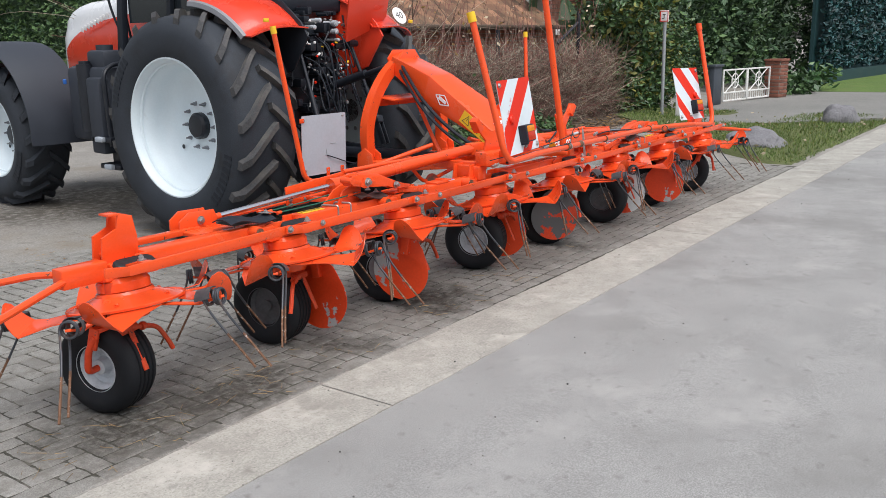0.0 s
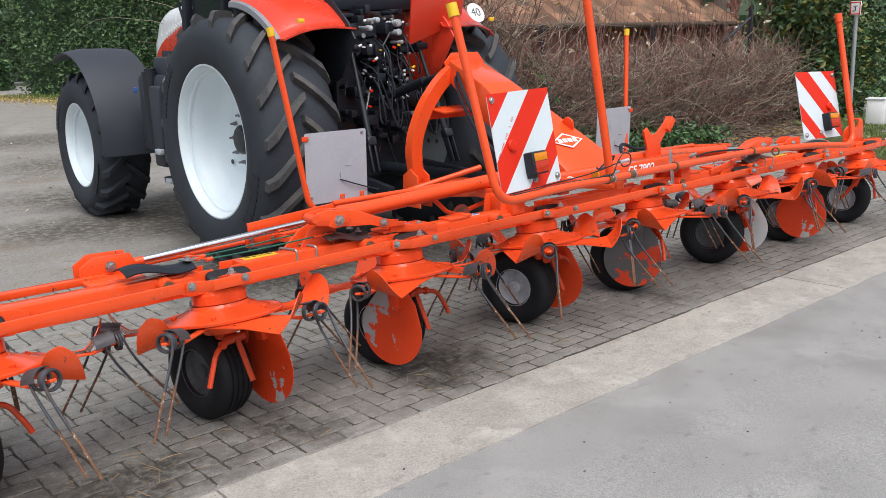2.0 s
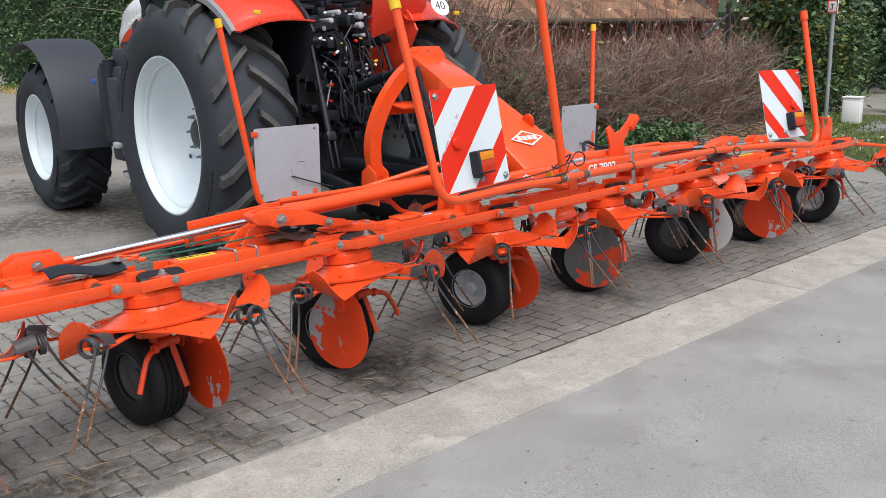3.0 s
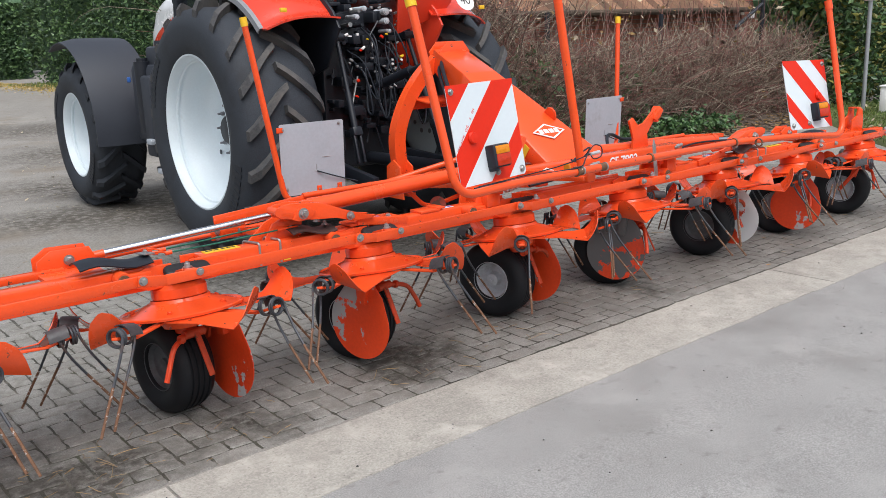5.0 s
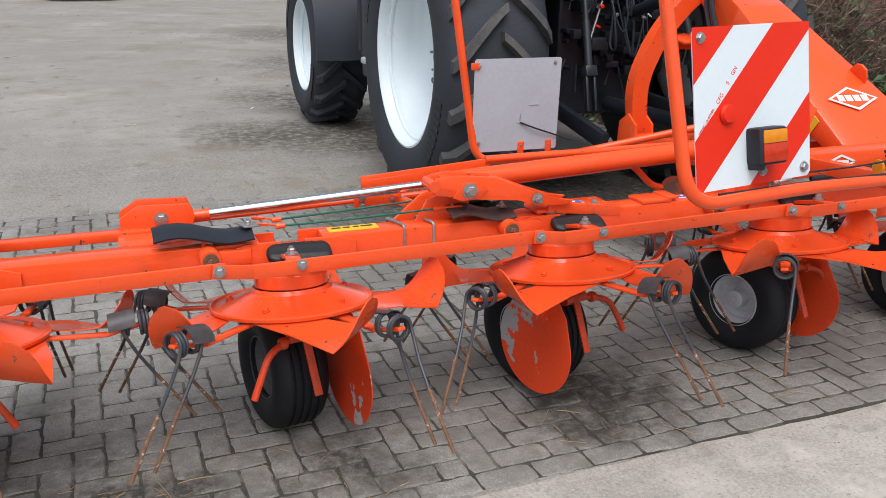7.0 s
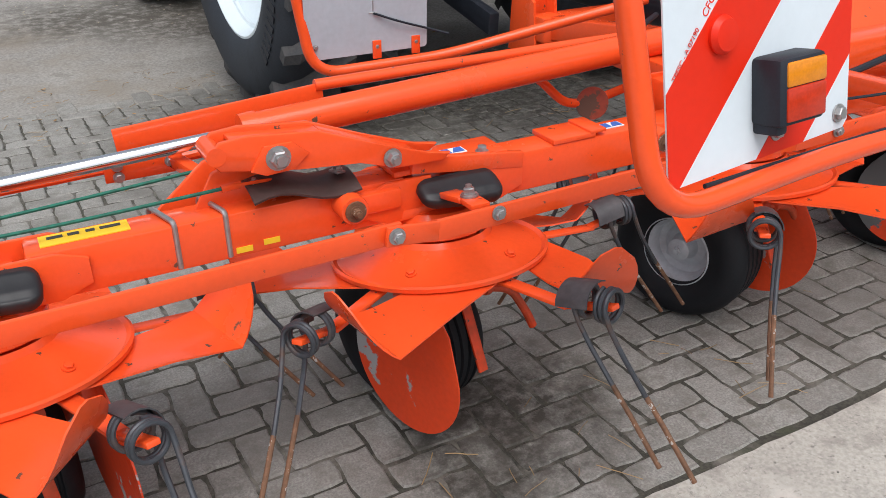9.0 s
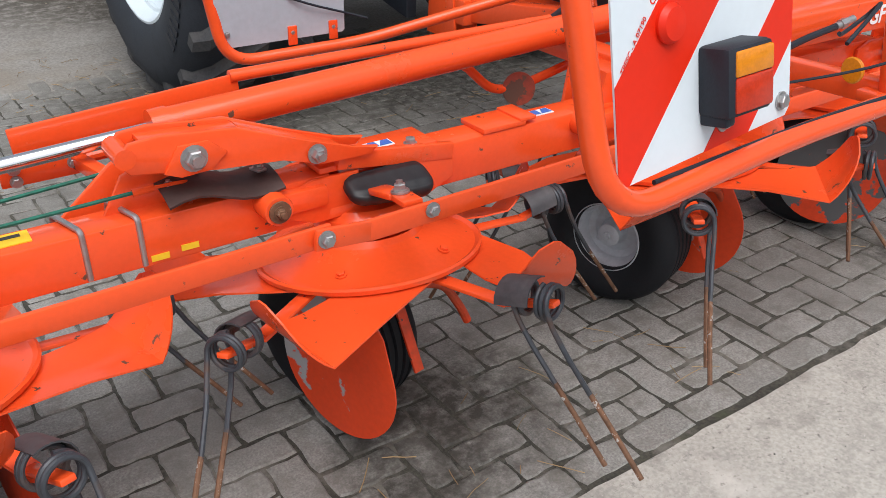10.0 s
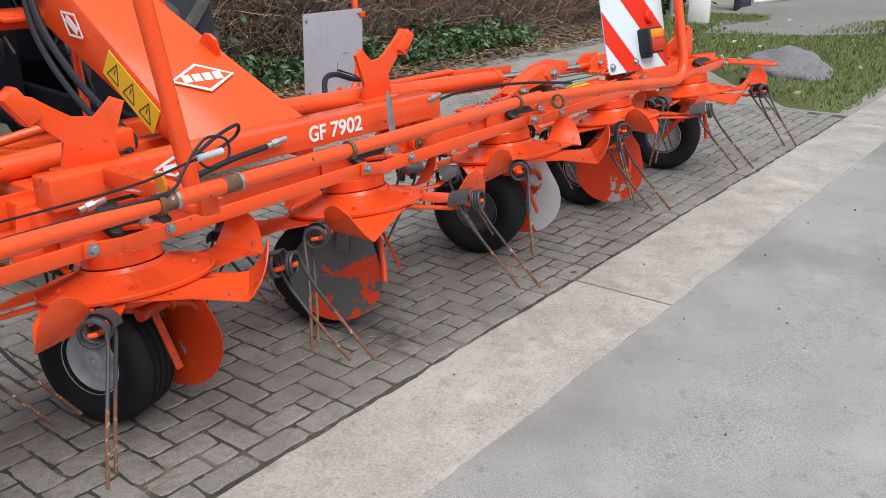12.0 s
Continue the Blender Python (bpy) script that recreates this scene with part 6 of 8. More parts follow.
BRICK = material("brick", (0.27, 0.105, 0.07), 0.85, vary=0.3, scale=5, fine=80, bump=0.4, random_tone=0.35, island_tone=0.35)
MORTAR = material("mortar", (0.25, 0.23, 0.2), 0.9, vary=0.2, bump=0.4)
ROOF = material("roof_tile", (0.26, 0.135, 0.08), 0.85, vary=0.4, scale=3, bump=0.3, island_tone=0.6, dirt=(0.09, 0.08, 0.05), dirt_at=0.5)
IRON_WHITE = material("white_iron", (0.72, 0.72, 0.7), 0.5, vary=0.08, scale=8, dirt=(0.3, 0.22, 0.15), dirt_at=0.6)
STONE = material("boulder", (0.17, 0.168, 0.18), 0.85, vary=0.35, scale=3, fine=30, bump=0.6, dist=0.02)
GRASS_A, GRASS_B = leaf("grass_blade", (0.095, 0.16, 0.03), 0.6), leaf("grass_blade_light", (0.18, 0.22, 0.055), 0.6)
POST_STEEL = material("galvanised_post", (0.36, 0.38, 0.4), 0.5, 0.5, vary=0.1, bump=0.05)


def clumpy(rng, lo, hi, n, clumps, spread):
    """Places gathered in clumps within a box."""
    c = [Vector([rng.uniform(a, b) for a, b in zip(lo, hi)]) for _ in range(clumps)]
    out = []
    for _ in range(n):
        k = rng.choice(c)
        out.append(k + Vector([rng.gauss(0, s) for s in spread]))
    return out


def dark_backing(bm, a, b, height, seed):
    """An uneven upright sheet in the dark leaf colour that closes the gaps between crowns."""
    nx, nz = 60, 18
    g = []
    for i in range(nx + 1):
        x, y = a[0] + (b[0] - a[0]) * i / nx, a[1] + (b[1] - a[1]) * i / nx
        g.append([bm.verts.new((x, y + 0.9 * noise.noise((x * 0.9, j * 0.8, seed)), height * j / nz * (1 + 0.2 * noise.noise((x * 0.5, seed, 0.0))))) for j in range(nz + 1)])
    for i in range(nx):
        for j in range(nz):
            bm.faces.new((g[i][j], g[i + 1][j], g[i + 1][j + 1], g[i][j + 1]))


# the yard's far side and the garden side, each laid out on its own scale
YARD_SIDE = Matrix.Translation((-0.3, 3.2, 0)) @ Matrix.Rotation(math.atan(RISE), 4, "X") @ Matrix.Translation((0, -3.2, 0)) @ Matrix.Scale(1.18, 4)
GARDEN_SIDE = Matrix.Translation((-0.2, 0, 0)) @ Matrix.Scale(1.16, 4)


def place_side(m, earlier):
    for ob in set(scene.objects) - earlier:
        if ob.parent is None:
            ob.matrix_basis = m @ ob.matrix_basis


earlier = set(scene.objects)
# clipped hedge along the yard
rng = random.Random(5)
def hedge_line(y):
    return 5.1 + (29.0 - y) * 0.15
bm = bmesh.new()
spots = []
for _ in range(30000):
    y = 30.0 - 21.0 * rng.random() ** 0.8
    z = 4.6 * rng.random()
    bulge = 0.28 * noise.noise((y * 0.7, z * 0.9, 2.0)) + 0.12 * noise.noise((y * 2.6, z * 2.6, 7.0))
    spots.append((hedge_line(y) + 0.25 - bulge + abs(rng.gauss(0, 0.12)), y, z))
leaf_cloud(bm, spots, 0.075, rng, mats=5)
hedge = part("hedge", bm, [LEAF_DARK, LEAF_MID, LEAF_MID, LEAF_DARK, IVY2], None, smooth=0)
tagged(hedge, "tall clipped dark green hedge beside the yard", "hedge", kind="stuff")
# flat sheet in the dark leaf colour behind the hedge's leaves
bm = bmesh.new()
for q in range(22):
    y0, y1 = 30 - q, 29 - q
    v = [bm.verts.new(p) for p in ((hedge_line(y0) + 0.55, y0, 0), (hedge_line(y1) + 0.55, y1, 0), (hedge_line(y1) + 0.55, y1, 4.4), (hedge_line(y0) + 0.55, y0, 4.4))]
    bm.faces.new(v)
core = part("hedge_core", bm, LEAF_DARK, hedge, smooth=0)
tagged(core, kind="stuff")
# strip of rough grass with fallen leaves at its foot
bm = bmesh.new()
for _ in range(5000):
    y = 30.0 - 20.0 * rng.random() ** 0.8
    x = hedge_line(y) + 0.15 - 1.15 * rng.random() ** 1.6
    h = rng.uniform(0.05, 0.14)
    a = rng.uniform(0, 6.28)
    v = [bm.verts.new((x + 0.03 * math.cos(a), y + 0.03 * math.sin(a), 0)), bm.verts.new((x - 0.03 * math.cos(a), y - 0.03 * math.sin(a), 0)), bm.verts.new((x + rng.gauss(0, 0.03), y + rng.gauss(0, 0.03), h))]
    bm.faces.new(v).material_index = rng.choice((0, 1, 1))
strip = part("grass_strip", bm, [GRASS_A, GRASS_B], None, smooth=0)
tagged(strip, "rough grass along the foot of the hedge", "grass", kind="stuff")
bm = bmesh.new()
spots = []
for _ in range(15000):
    y = 33.0 - 23.0 * rng.random() ** 0.7
    x = hedge_line(y) - 0.2 - abs(rng.gauss(0, 0.75))
    spots.append((x, y, 0.02 + 0.03 * rng.random()))
leaf_cloud(bm, spots, 0.034, rng, mats=3)
tagged(part("fallen_leaves", bm, [LEAF_GOLD, DRY2, LEAF_GOLD], None, smooth=0), "yellow leaves fallen on the yard", "leaves", kind="stuff")
LITTER, LITTER2 = leaf("trodden_leaf", (0.17, 0.145, 0.11), 0.9), leaf("trodden_leaf_light", (0.30, 0.26, 0.17), 0.9)
bm, spots = bmesh.new(), []
for _ in range(1300):
    q = rng.random() ** 1.7
    spots.append((-1.0 + 2.2 * q + rng.gauss(0, 0.5), 4.8 + 13.0 * q + rng.gauss(0, 0.4), 0.004 + 0.008 * rng.random()))
leaf_cloud(bm, spots, 0.011, rng, mats=3, lying=True)
leaf_cloud(bm, [(rng.uniform(-5, 3.5), 5.0 + 22 * rng.random(), 0.008) for _ in range(260)], 0.03, rng, mats=3, lying=True)
tagged(part("leaf_litter", bm, [LITTER, LITTER2, DRY2], None, smooth=0), "brown trodden leaf crumbs and pale leaves on the yard", "leaves", kind="stuff")

# far woods and fence
bm = bmesh.new()
for cx, cy, r, h in ((-14, 44, 4.5, 8), (-8, 46, 5, 9), (-3, 44, 4, 8.5), (1.5, 43, 3.2, 7.5), (4.2, 41, 2.6, 6.5), (8, 45, 5, 9), (-20, 42, 5, 9), (13, 44, 5, 9)):
    spots = []
    for _ in range(6000):
        d = Vector((rng.gauss(0, 1), rng.gauss(0, 1), rng.gauss(0, 1))).normalized() * (0.75 + 0.3 * rng.random())
        spots.append((cx + d.x * r, cy + d.y * r * 0.6, max(0.2, h * 0.5 + d.z * h * 0.5)))
    leaf_cloud(bm, spots, 0.14, rng)
dark_backing(bm, (-26.0, 47.0), (18.0, 47.0), 9.0, 8.0)
woods = part("far_woods", bm, [LEAF_DARK, LEAF_MID, LEAF_MID], None, smooth=0)
tagged(woods, "dark green trees behind the yard", "woods", kind="stuff")
fence = thing("fence", "grey picket fence far across the yard", "fence", (0, 36.6, 0))
bm = bmesh.new()
plate(bm, [(-0.035, 0), (0.035, 0), (0.035, 1.45), (0, 1.5), (-0.035, 1.45)], 0.02, frame_m((0, 0, 0), (1, 0, 0), (0, 0, 1)))
PICK = mesh_of("picket", bm, POST_STEEL)
for q in range(22):
    put("picket", PICK, fence, pose(-5.2 + q * 0.22, 0, 0))
bm = bmesh.new()
for z in (0.25, 0.9):
    bar_between(bm, (-5.3, 0.03, z), (-0.4, 0.03, z), 0.03, 0.06, 0.004)
part("rail", bm, POST_STEEL, fence)

# lower hedge closing the yard behind the bin
bm, spots = bmesh.new(), []
for _ in range(9000):
    x, z = rng.uniform(-0.7, 6.5), 3.0 * rng.random()
    y = 36.0 + 0.35 * noise.noise((x * 0.8, z * 0.9, 5.0)) + 0.15 * noise.noise((x * 2.6, z * 2.6, 6.0)) + abs(rng.gauss(0, 0.12)) + 0.25 * z / 3.4
    spots.append((x, y, z))
leaf_cloud(bm, spots, 0.10, rng, mats=4)
dark_backing(bm, (-0.6, 36.7), (6.5, 36.7), 3.2, 4.0)
tagged(part("hedge", bm, [LEAF_DARK, LEAF_MID, LEAF_DARK, IVY2], None, smooth=0), "dark green hedge closing the far end of the yard", "hedge", kind="stuff")
# wheelie bin and green panel
BIN_GREEN, PANEL_GREEN = material("bin_plastic", (0.045, 0.22, 0.04), 0.5, vary=0.1, bump=0.05), material("green_panel", (0.015, 0.06, 0.05), 0.6, vary=0.2, bump=0.1)
can = thing("wheelie_bin", "bright green plastic wheelie bin at the end of the hedge", "bin", (3.0, 33.6, 0), turn=8)
bm = bmesh.new()
rows = [[(x * w, y * w, z) for x, y in ((-0.29, -0.36), (0.29, -0.36), (0.29, 0.36), (-0.29, 0.36))] for z, w in ((0.08, 0.78), (0.9, 1.0), (0.98, 1.04))]
vs = [[bm.verts.new(p) for p in r] for r in rows]
for a, b in zip(vs, vs[1:]):
    for q in range(4):
        bm.faces.new((a[q], a[(q + 1) % 4], b[(q + 1) % 4], b[q]))
bm.faces.new(vs[0])
bm.faces.new(vs[-1])
part("body", bm, BIN_GREEN, can)
bm = bmesh.new()
box(bm, (0.62, 0.78, 0.06), pose(0, 0, 1.02, 4), 0.02)
box(bm, (0.5, 0.04, 0.04), pose(0, 0.42, 1.0), 0.01)
part("lid", bm, BIN_GREEN, can)
bm = bmesh.new()
box(bm, (0.60, 0.04, 0.06), pose(0, -0.375, 0.93), 0.012)
part("rim", bm, BIN_GREEN, can)
bm = bmesh.new()
box(bm, (0.20, 0.006, 0.16), pose(-0.05, -0.352, 0.70, -5), 0.002)
part("sticker", bm, LABEL_WHITE, can, "pale sticker")
for s in (-1, 1):
    bm = bmesh.new()
    rod(bm, (s * 0.24, 0.28, 0.1), (s * 0.29, 0.28, 0.1), 0.1, 18)
    part("wheel", bm, BLACK_PLASTIC, can)
panel = thing("screen_panel", "dark green metal screen at the hedge end", "screen", (3.85, 33.2, 0))
bm = bmesh.new()
box(bm, (0.85, 0.06, 2.4), pose(0, 0, 1.2), 0.01)
part("sheet", bm, PANEL_GREEN, panel)
for q in range(6):
    bm = bmesh.new()
    box(bm, (0.05, 0.03, 2.35), pose(-0.36 + q * 0.144, -0.04, 1.2), 0.008)
    part("rib", bm, PANEL_GREEN, panel)

place_side(YARD_SIDE, earlier)

# parked car
CAR_WHITE = material("car_paint", (0.72, 0.73, 0.74), 0.22, vary=0.02, bump=0.0, coat=0.6)
CAR_Y = 28.8
car = thing("car", "white off-road estate car parked at the yard's far end", "car", (-3.62, CAR_Y, RISE * (CAR_Y - 3.2)), turn=4)
bm = bmesh.new()
sec = [(-2.36, 0.50, 0.98, 0.70), (-2.33, 0.40, 1.06, 0.84), (-2.22, 0.33, 1.12, 0.94), (-2.0, 0.30, 1.17, 0.985), (-1.5, 0.28, 1.24, 1.0), (-0.95, 0.28, 1.29, 1.0), (0.9, 0.28, 1.31, 1.0), (2.3, 0.3, 1.25, 0.97), (2.45, 0.45, 1.1, 0.9)]
rows = []
for y, z0, z1, w in sec:
    rows.append([(-w * 0.9, y, z0), (-w, y, z0 + 0.15), (-w, y, z1 - 0.18), (-w * 0.95, y, z1 - 0.06), (-w * 0.82, y, z1), (-w * 0.4, y, z1 + 0.03), (0, y, z1 + 0.035), (w * 0.4, y, z1 + 0.03), (w * 0.82, y, z1), (w * 0.95, y, z1 - 0.06), (w, y, z1 - 0.18), (w, y, z0 + 0.15), (w * 0.9, y, z0)])
folded(bm, rows, 0.03)
plate(bm, [(-0.70, 0.45), (0.70, 0.45), (0.70, 0.98), (-0.70, 0.98)], 0.02, frame_m((0, -2.355, 0), (1, 0, 0), (0, 0, 1)))
part("body", bm, CAR_WHITE, car, smooth=45)
bm = bmesh.new()
rows = [[(-w, y, z0), (-w * 0.84, y + dy, z1), (w * 0.84, y + dy, z1), (w, y, z0)] for y, dy, z0, z1, w in ((-0.75, 0.75, 1.28, 1.74, 0.86), (0.3, 0.2, 1.30, 1.80, 0.88), (2.2, -0.3, 1.25, 1.74, 0.84))]
folded(bm, rows, 0.03)
part("roof", bm, CAR_WHITE, car)
bm = bmesh.new()
plate(bm, [(-0.78, 0), (0.78, 0), (0.66, 0.85), (-0.66, 0.85)], 0.02, frame_m((0, -0.80, 1.29), (1, 0, 0), (0, 0.75, 0.50)))
part("windscreen", bm, BLACK_GLASS, car, "dark windscreen")
bm = bmesh.new()
plate(bm, [(-0.50, -0.13), (0.50, -0.13), (0.56, 0.02), (0.50, 0.13), (-0.50, 0.13), (-0.56, 0.02)], 0.03, frame_m((0, -2.375, 0.95), (1, 0, 0), (0, 0.12, 1)), 0.008)
grille = part("grille", bm, BLACK_PLASTIC, car, "black grille")
for z in (0.90, 0.96, 1.02):
    bm = bmesh.new()
    box(bm, (0.96, 0.02, 0.022), pose(0, -2.395 + (z - 0.9) * 0.12, z), 0.004)
    part("grille_bar", bm, STEEL, grille, "chrome grille bar")
bm = bmesh.new()
lathe(bm, [(0.085, 0.0), (0.095, 0.008), (0.085, 0.02), (0.072, 0.02), (0.07, 0.008)], 28, frame_m((0, -2.405, 0.96), (1, 0, 0), (0, 0, 1)), closed=True)
part("badge", bm, STEEL, grille, "round chrome badge ring")
bm = bmesh.new()
plate(bm, [(-0.58, -0.13), (0.58, -0.13), (0.46, 0.12), (-0.46, 0.12)], 0.04, frame_m((0, -2.37, 0.56), (1, 0, 0), (0, 0, 1)), 0.008)
part("air_intake", bm, BLACK_PLASTIC, car, "black lower air intake")
bm = bmesh.new()
box(bm, (0.50, 0.02, 0.11), pose(0, -2.40, 0.63), 0.003)
sign = part("number_plate", bm, LABEL_WHITE, car, "white number plate")
bm = bmesh.new()
box(bm, (0.36, 0.006, 0.05), pose(0, -2.412, 0.63), 0.0)
part("plate_bars", bm, LABEL_BLACK, sign, "dark bars")
for s in (-1, 1):
    bm = bmesh.new()
    plate(bm, [(0, -0.08), (0.22, -0.10), (0.32, 0.0), (0.34, 0.12), (0.12, 0.09), (0, 0.04)], 0.06, frame_m((s * 0.60, -2.32, 0.98), (s, 0.42, 0), (0, 0.1, 1)), 0.012)
    part("headlight", bm, CHROME, car, "clear headlight")
    bm = bmesh.new()
    plate(bm, [(-0.10, -0.07), (0.10, -0.09), (0.12, 0.08), (-0.04, 0.10)], 0.04, frame_m((s * 0.80, -2.31, 0.62), (s, 0.45, 0), (0, 0, 1)), 0.01)
    part("side_intake", bm, BLACK_PLASTIC, car, "black corner air intake")
    for y in (-1.45, 1.5):
        bm = bmesh.new()
        lathe(bm, [(0.24, -0.12), (0.34, -0.13), (0.375, -0.10), (0.375, 0.10), (0.34, 0.13), (0.24, 0.12)], 36, pose(s * 0.88, y, 0.375, 0, 90, 0), closed=True)
        wh = part("wheel", bm, SMALL_TYRE, car)
        bm = bmesh.new()
        rod(bm, (s * 0.93, y, 0.375), (s * 0.99, y, 0.375), 0.245, 28)
        part("rim", bm, STEEL, wh)

# flat trailer
trailer = thing("trailer", "pale grey flat trailer by the far fence", "trailer", (-1.35, 42.2, RISE * 39.0))
bm = bmesh.new()
box(bm, (2.1, 1.5, 0.45), pose(0, 0, 0.80), 0.03)
part("bed", bm, POST_STEEL, trailer)
for s in (-1, 1):
    bm = bmesh.new()
    rod(bm, (0.4 + s * 0.3, -0.6, 0.3), (0.4 + s * 0.3, -0.4, 0.3), 0.3, 24)
    part("wheel", bm, SMALL_TYRE, trailer)

earlier = set(scene.objects)
# bare thicket
rng = random.Random(8)
bm = bmesh.new()
def shoot(base, lean, length, r):
    """A straight young red shoot with a few short side twigs."""
    d = Vector(lean).normalized()
    pts = [Vector(base) + d * length * q / 3 + Vector((rng.gauss(0, 0.02), rng.gauss(0, 0.02), 0)) * q for q in range(4)]
    before = len(bm.faces)
    tube(bm, pts, r, 3, r * 0.4)
    for _ in range(3):
        p = pts[rng.randrange(1, 4)]
        tube(bm, [p, p + Vector((rng.gauss(0, 0.12), rng.gauss(0, 0.1), rng.uniform(0.1, 0.35)))], r * 0.5, 3, r * 0.25)
    bm.faces.ensure_lookup_table()
    k = rng.choice((1, 1, 0))
    for f in bm.faces[before:]:
        f.material_index = k


def stem(base, lean, length, r, depth):
    pts = [Vector(base)]
    d = Vector(lean).normalized()
    n = 6
    for q in range(n):
        d = (d + Vector((rng.gauss(0, 0.16), rng.gauss(0, 0.14), rng.gauss(-0.05, 0.1)))).normalized()
        pts.append(pts[-1] + d * length / n)
    before = len(bm.faces)
    tube(bm, pts, r, 3 if depth else 4, r * 0.35)
    k = rng.choice((0, 2, 1, 0))
    bm.faces.ensure_lookup_table()
    for f in bm.faces[before:]:
        f.material_index = k
    if depth > 0:
        for _ in range(3):
            q = rng.randrange(1, n)
            stem(pts[q], d + Vector((rng.gauss(0, 0.8), rng.gauss(0, 0.6), rng.gauss(0.1, 0.5))), length * rng.uniform(0.35, 0.6), r * 0.55, depth - 1)
for _ in range(330):
    x = rng.uniform(1.6, 10.2)
    y = 4.35 + 0.04 * (x - 5) + abs(rng.gauss(0, 0.5))
    stem((x, y, 0), (rng.gauss(0, 0.6), -0.25 + rng.gauss(0, 0.3), 0.8), rng.uniform(0.7, 1.6), rng.uniform(0.005, 0.012), 1)
for _ in range(190):
    x = rng.uniform(1.8, 10.0)
    shoot((x, 4.4 + abs(rng.gauss(0, 0.5)), rng.uniform(0, 0.5)), (rng.gauss(0, 0.16), rng.gauss(-0.05, 0.12), 1.0), rng.uniform(1.0, 2.1), rng.uniform(0.004, 0.008))
for _ in range(110):
    x = 1.5 + 2.6 * rng.random() ** 1.4
    stem((x, 4.5 + abs(rng.gauss(0, 0.5)), 0), (rng.gauss(0, 0.3), -0.1 + rng.gauss(0, 0.2), 1.0), rng.uniform(1.8, 3.2), rng.uniform(0.006, 0.011), 1)
for _ in range(420):
    x = rng.uniform(1.8, 10.0)
    stem((x, 4.15 + abs(rng.gauss(0, 0.4)), rng.uniform(0, 0.7)), (rng.gauss(0, 0.8), -0.3 + rng.gauss(0, 0.4), 0.5), rng.uniform(0.5, 1.1), rng.uniform(0.003, 0.006), 0)
thicket = part("thicket", bm, [TWIG, TWIG_RED, TWIG_PALE_LIT], None, smooth=0)
# a dense inner tangle of fine twigs, and the dark litter bank at its foot
tv, tf = [], []
for _ in range(15000):
    x = rng.uniform(2.2, 10.4)
    p = Vector((x, 4.1 + 0.03 * (x - 5) + abs(rng.gauss(0, 0.42)), 0.02 + (2.3 - 1.15 * min(1.0, max(0.0, (x - 3.2) / 1.2))) * rng.random() ** 1.2))
    d = Vector((rng.gauss(0, 0.7), rng.gauss(0, 0.5), rng.gauss(0.35, 0.6))).normalized()
    length, r = rng.uniform(0.15, 0.55), rng.uniform(0.0022, 0.0045)
    for _ in range(2):
        e = (d + Vector((rng.gauss(0, 0.3), rng.gauss(0, 0.3), rng.gauss(0, 0.3)))).normalized()
        q = p + e * length / 2
        u = e.orthogonal().normalized()
        w = e.cross(u)
        o = len(tv)
        for c, k in ((p, 1.0), (q, 0.6)):
            tv += [tuple(c + u * r * k), tuple(c + (w * 0.87 - u * 0.5) * r * k), tuple(c - (w * 0.87 + u * 0.5) * r * k)]
        tf += [(o, o + 1, o + 4, o + 3), (o + 1, o + 2, o + 5, o + 4), (o + 2, o, o + 3, o + 5)]
        p, d = q, e
me = bpy.data.meshes.new("fine_twigs")
me.from_pydata(tv, [], tf)
for one in (TWIG, TWIG_RED, TWIG_PALE_LIT):
    me.materials.append(one)
me.polygons.foreach_set("material_index", [(i // 6) % 3 for i in range(len(tf))])
tagged(put("fine_twigs", me), "dense tangle of fine red-brown twigs", "shrubs", kind="stuff")
bm = bmesh.new()
bank = []
for i in range(41):
    x = 2.0 + 8.4 * i / 40
    bank.append([bm.verts.new((x, 3.3 + 0.03 * (x - 5) + 1.9 * j / 6 + 0.12 * noise.noise((x, j * 0.7, 3.0)), 0.004 + (0.0 if j == 0 else 0.13 * (j / 6) ** 1.5 + 0.02 + 0.03 * noise.noise((x * 2, j, 0.0))))) for j in range(7)])
for a, b in zip(bank, bank[1:]):
    for q in range(6):
        bm.faces.new((a[q], b[q], b[q + 1], a[q + 1]))
tagged(part("leaf_bank", bm, BARK, None, smooth=60), "low bank of dark soil and rotting leaves", "soil", kind="stuff")
tagged(thicket, "bare tangled brown shrubs with red twigs behind the machine", "shrubs", kind="stuff")
bm = bmesh.new()
leaf_cloud(bm, [(rng.uniform(1.6, 10), 4.2 + abs(rng.gauss(0, 0.5)), rng.uniform(0.05, 2.2)) for _ in range(900)], 0.03, rng, mats=3)
leaf_cloud(bm, [(rng.uniform(3, 10), 4.2 + abs(rng.gauss(0, 0.3)), rng.uniform(0.3, 1.7)) for _ in range(60)], 0.06, rng, mats=3)
leaf_cloud(bm, [(rng.uniform(1.6, 10), 4.4 - 1.3 * rng.random(), 0.03 + rng.random() * 0.04) for _ in range(4500)], 0.035, rng, mats=2, lying=True)
tagged(part("dead_leaves", bm, [DRY, TWIG, DRY2], None, smooth=0), "dead leaves among the bare shrubs", "leaves", kind="stuff")
bm = bmesh.new()
leaf_cloud(bm, clumpy(rng, (1.6, 4.0, 0.02), (6.6, 4.7, 0.35), 2600, 60, (0.16, 0.12, 0.08)), 0.045, rng, mats=2)
leaf_cloud(bm, clumpy(rng, (2.4, 3.6, 0.02), (7.2, 4.1, 0.22), 3600, 60, (0.16, 0.12, 0.06)), 0.04, rng, mats=2)
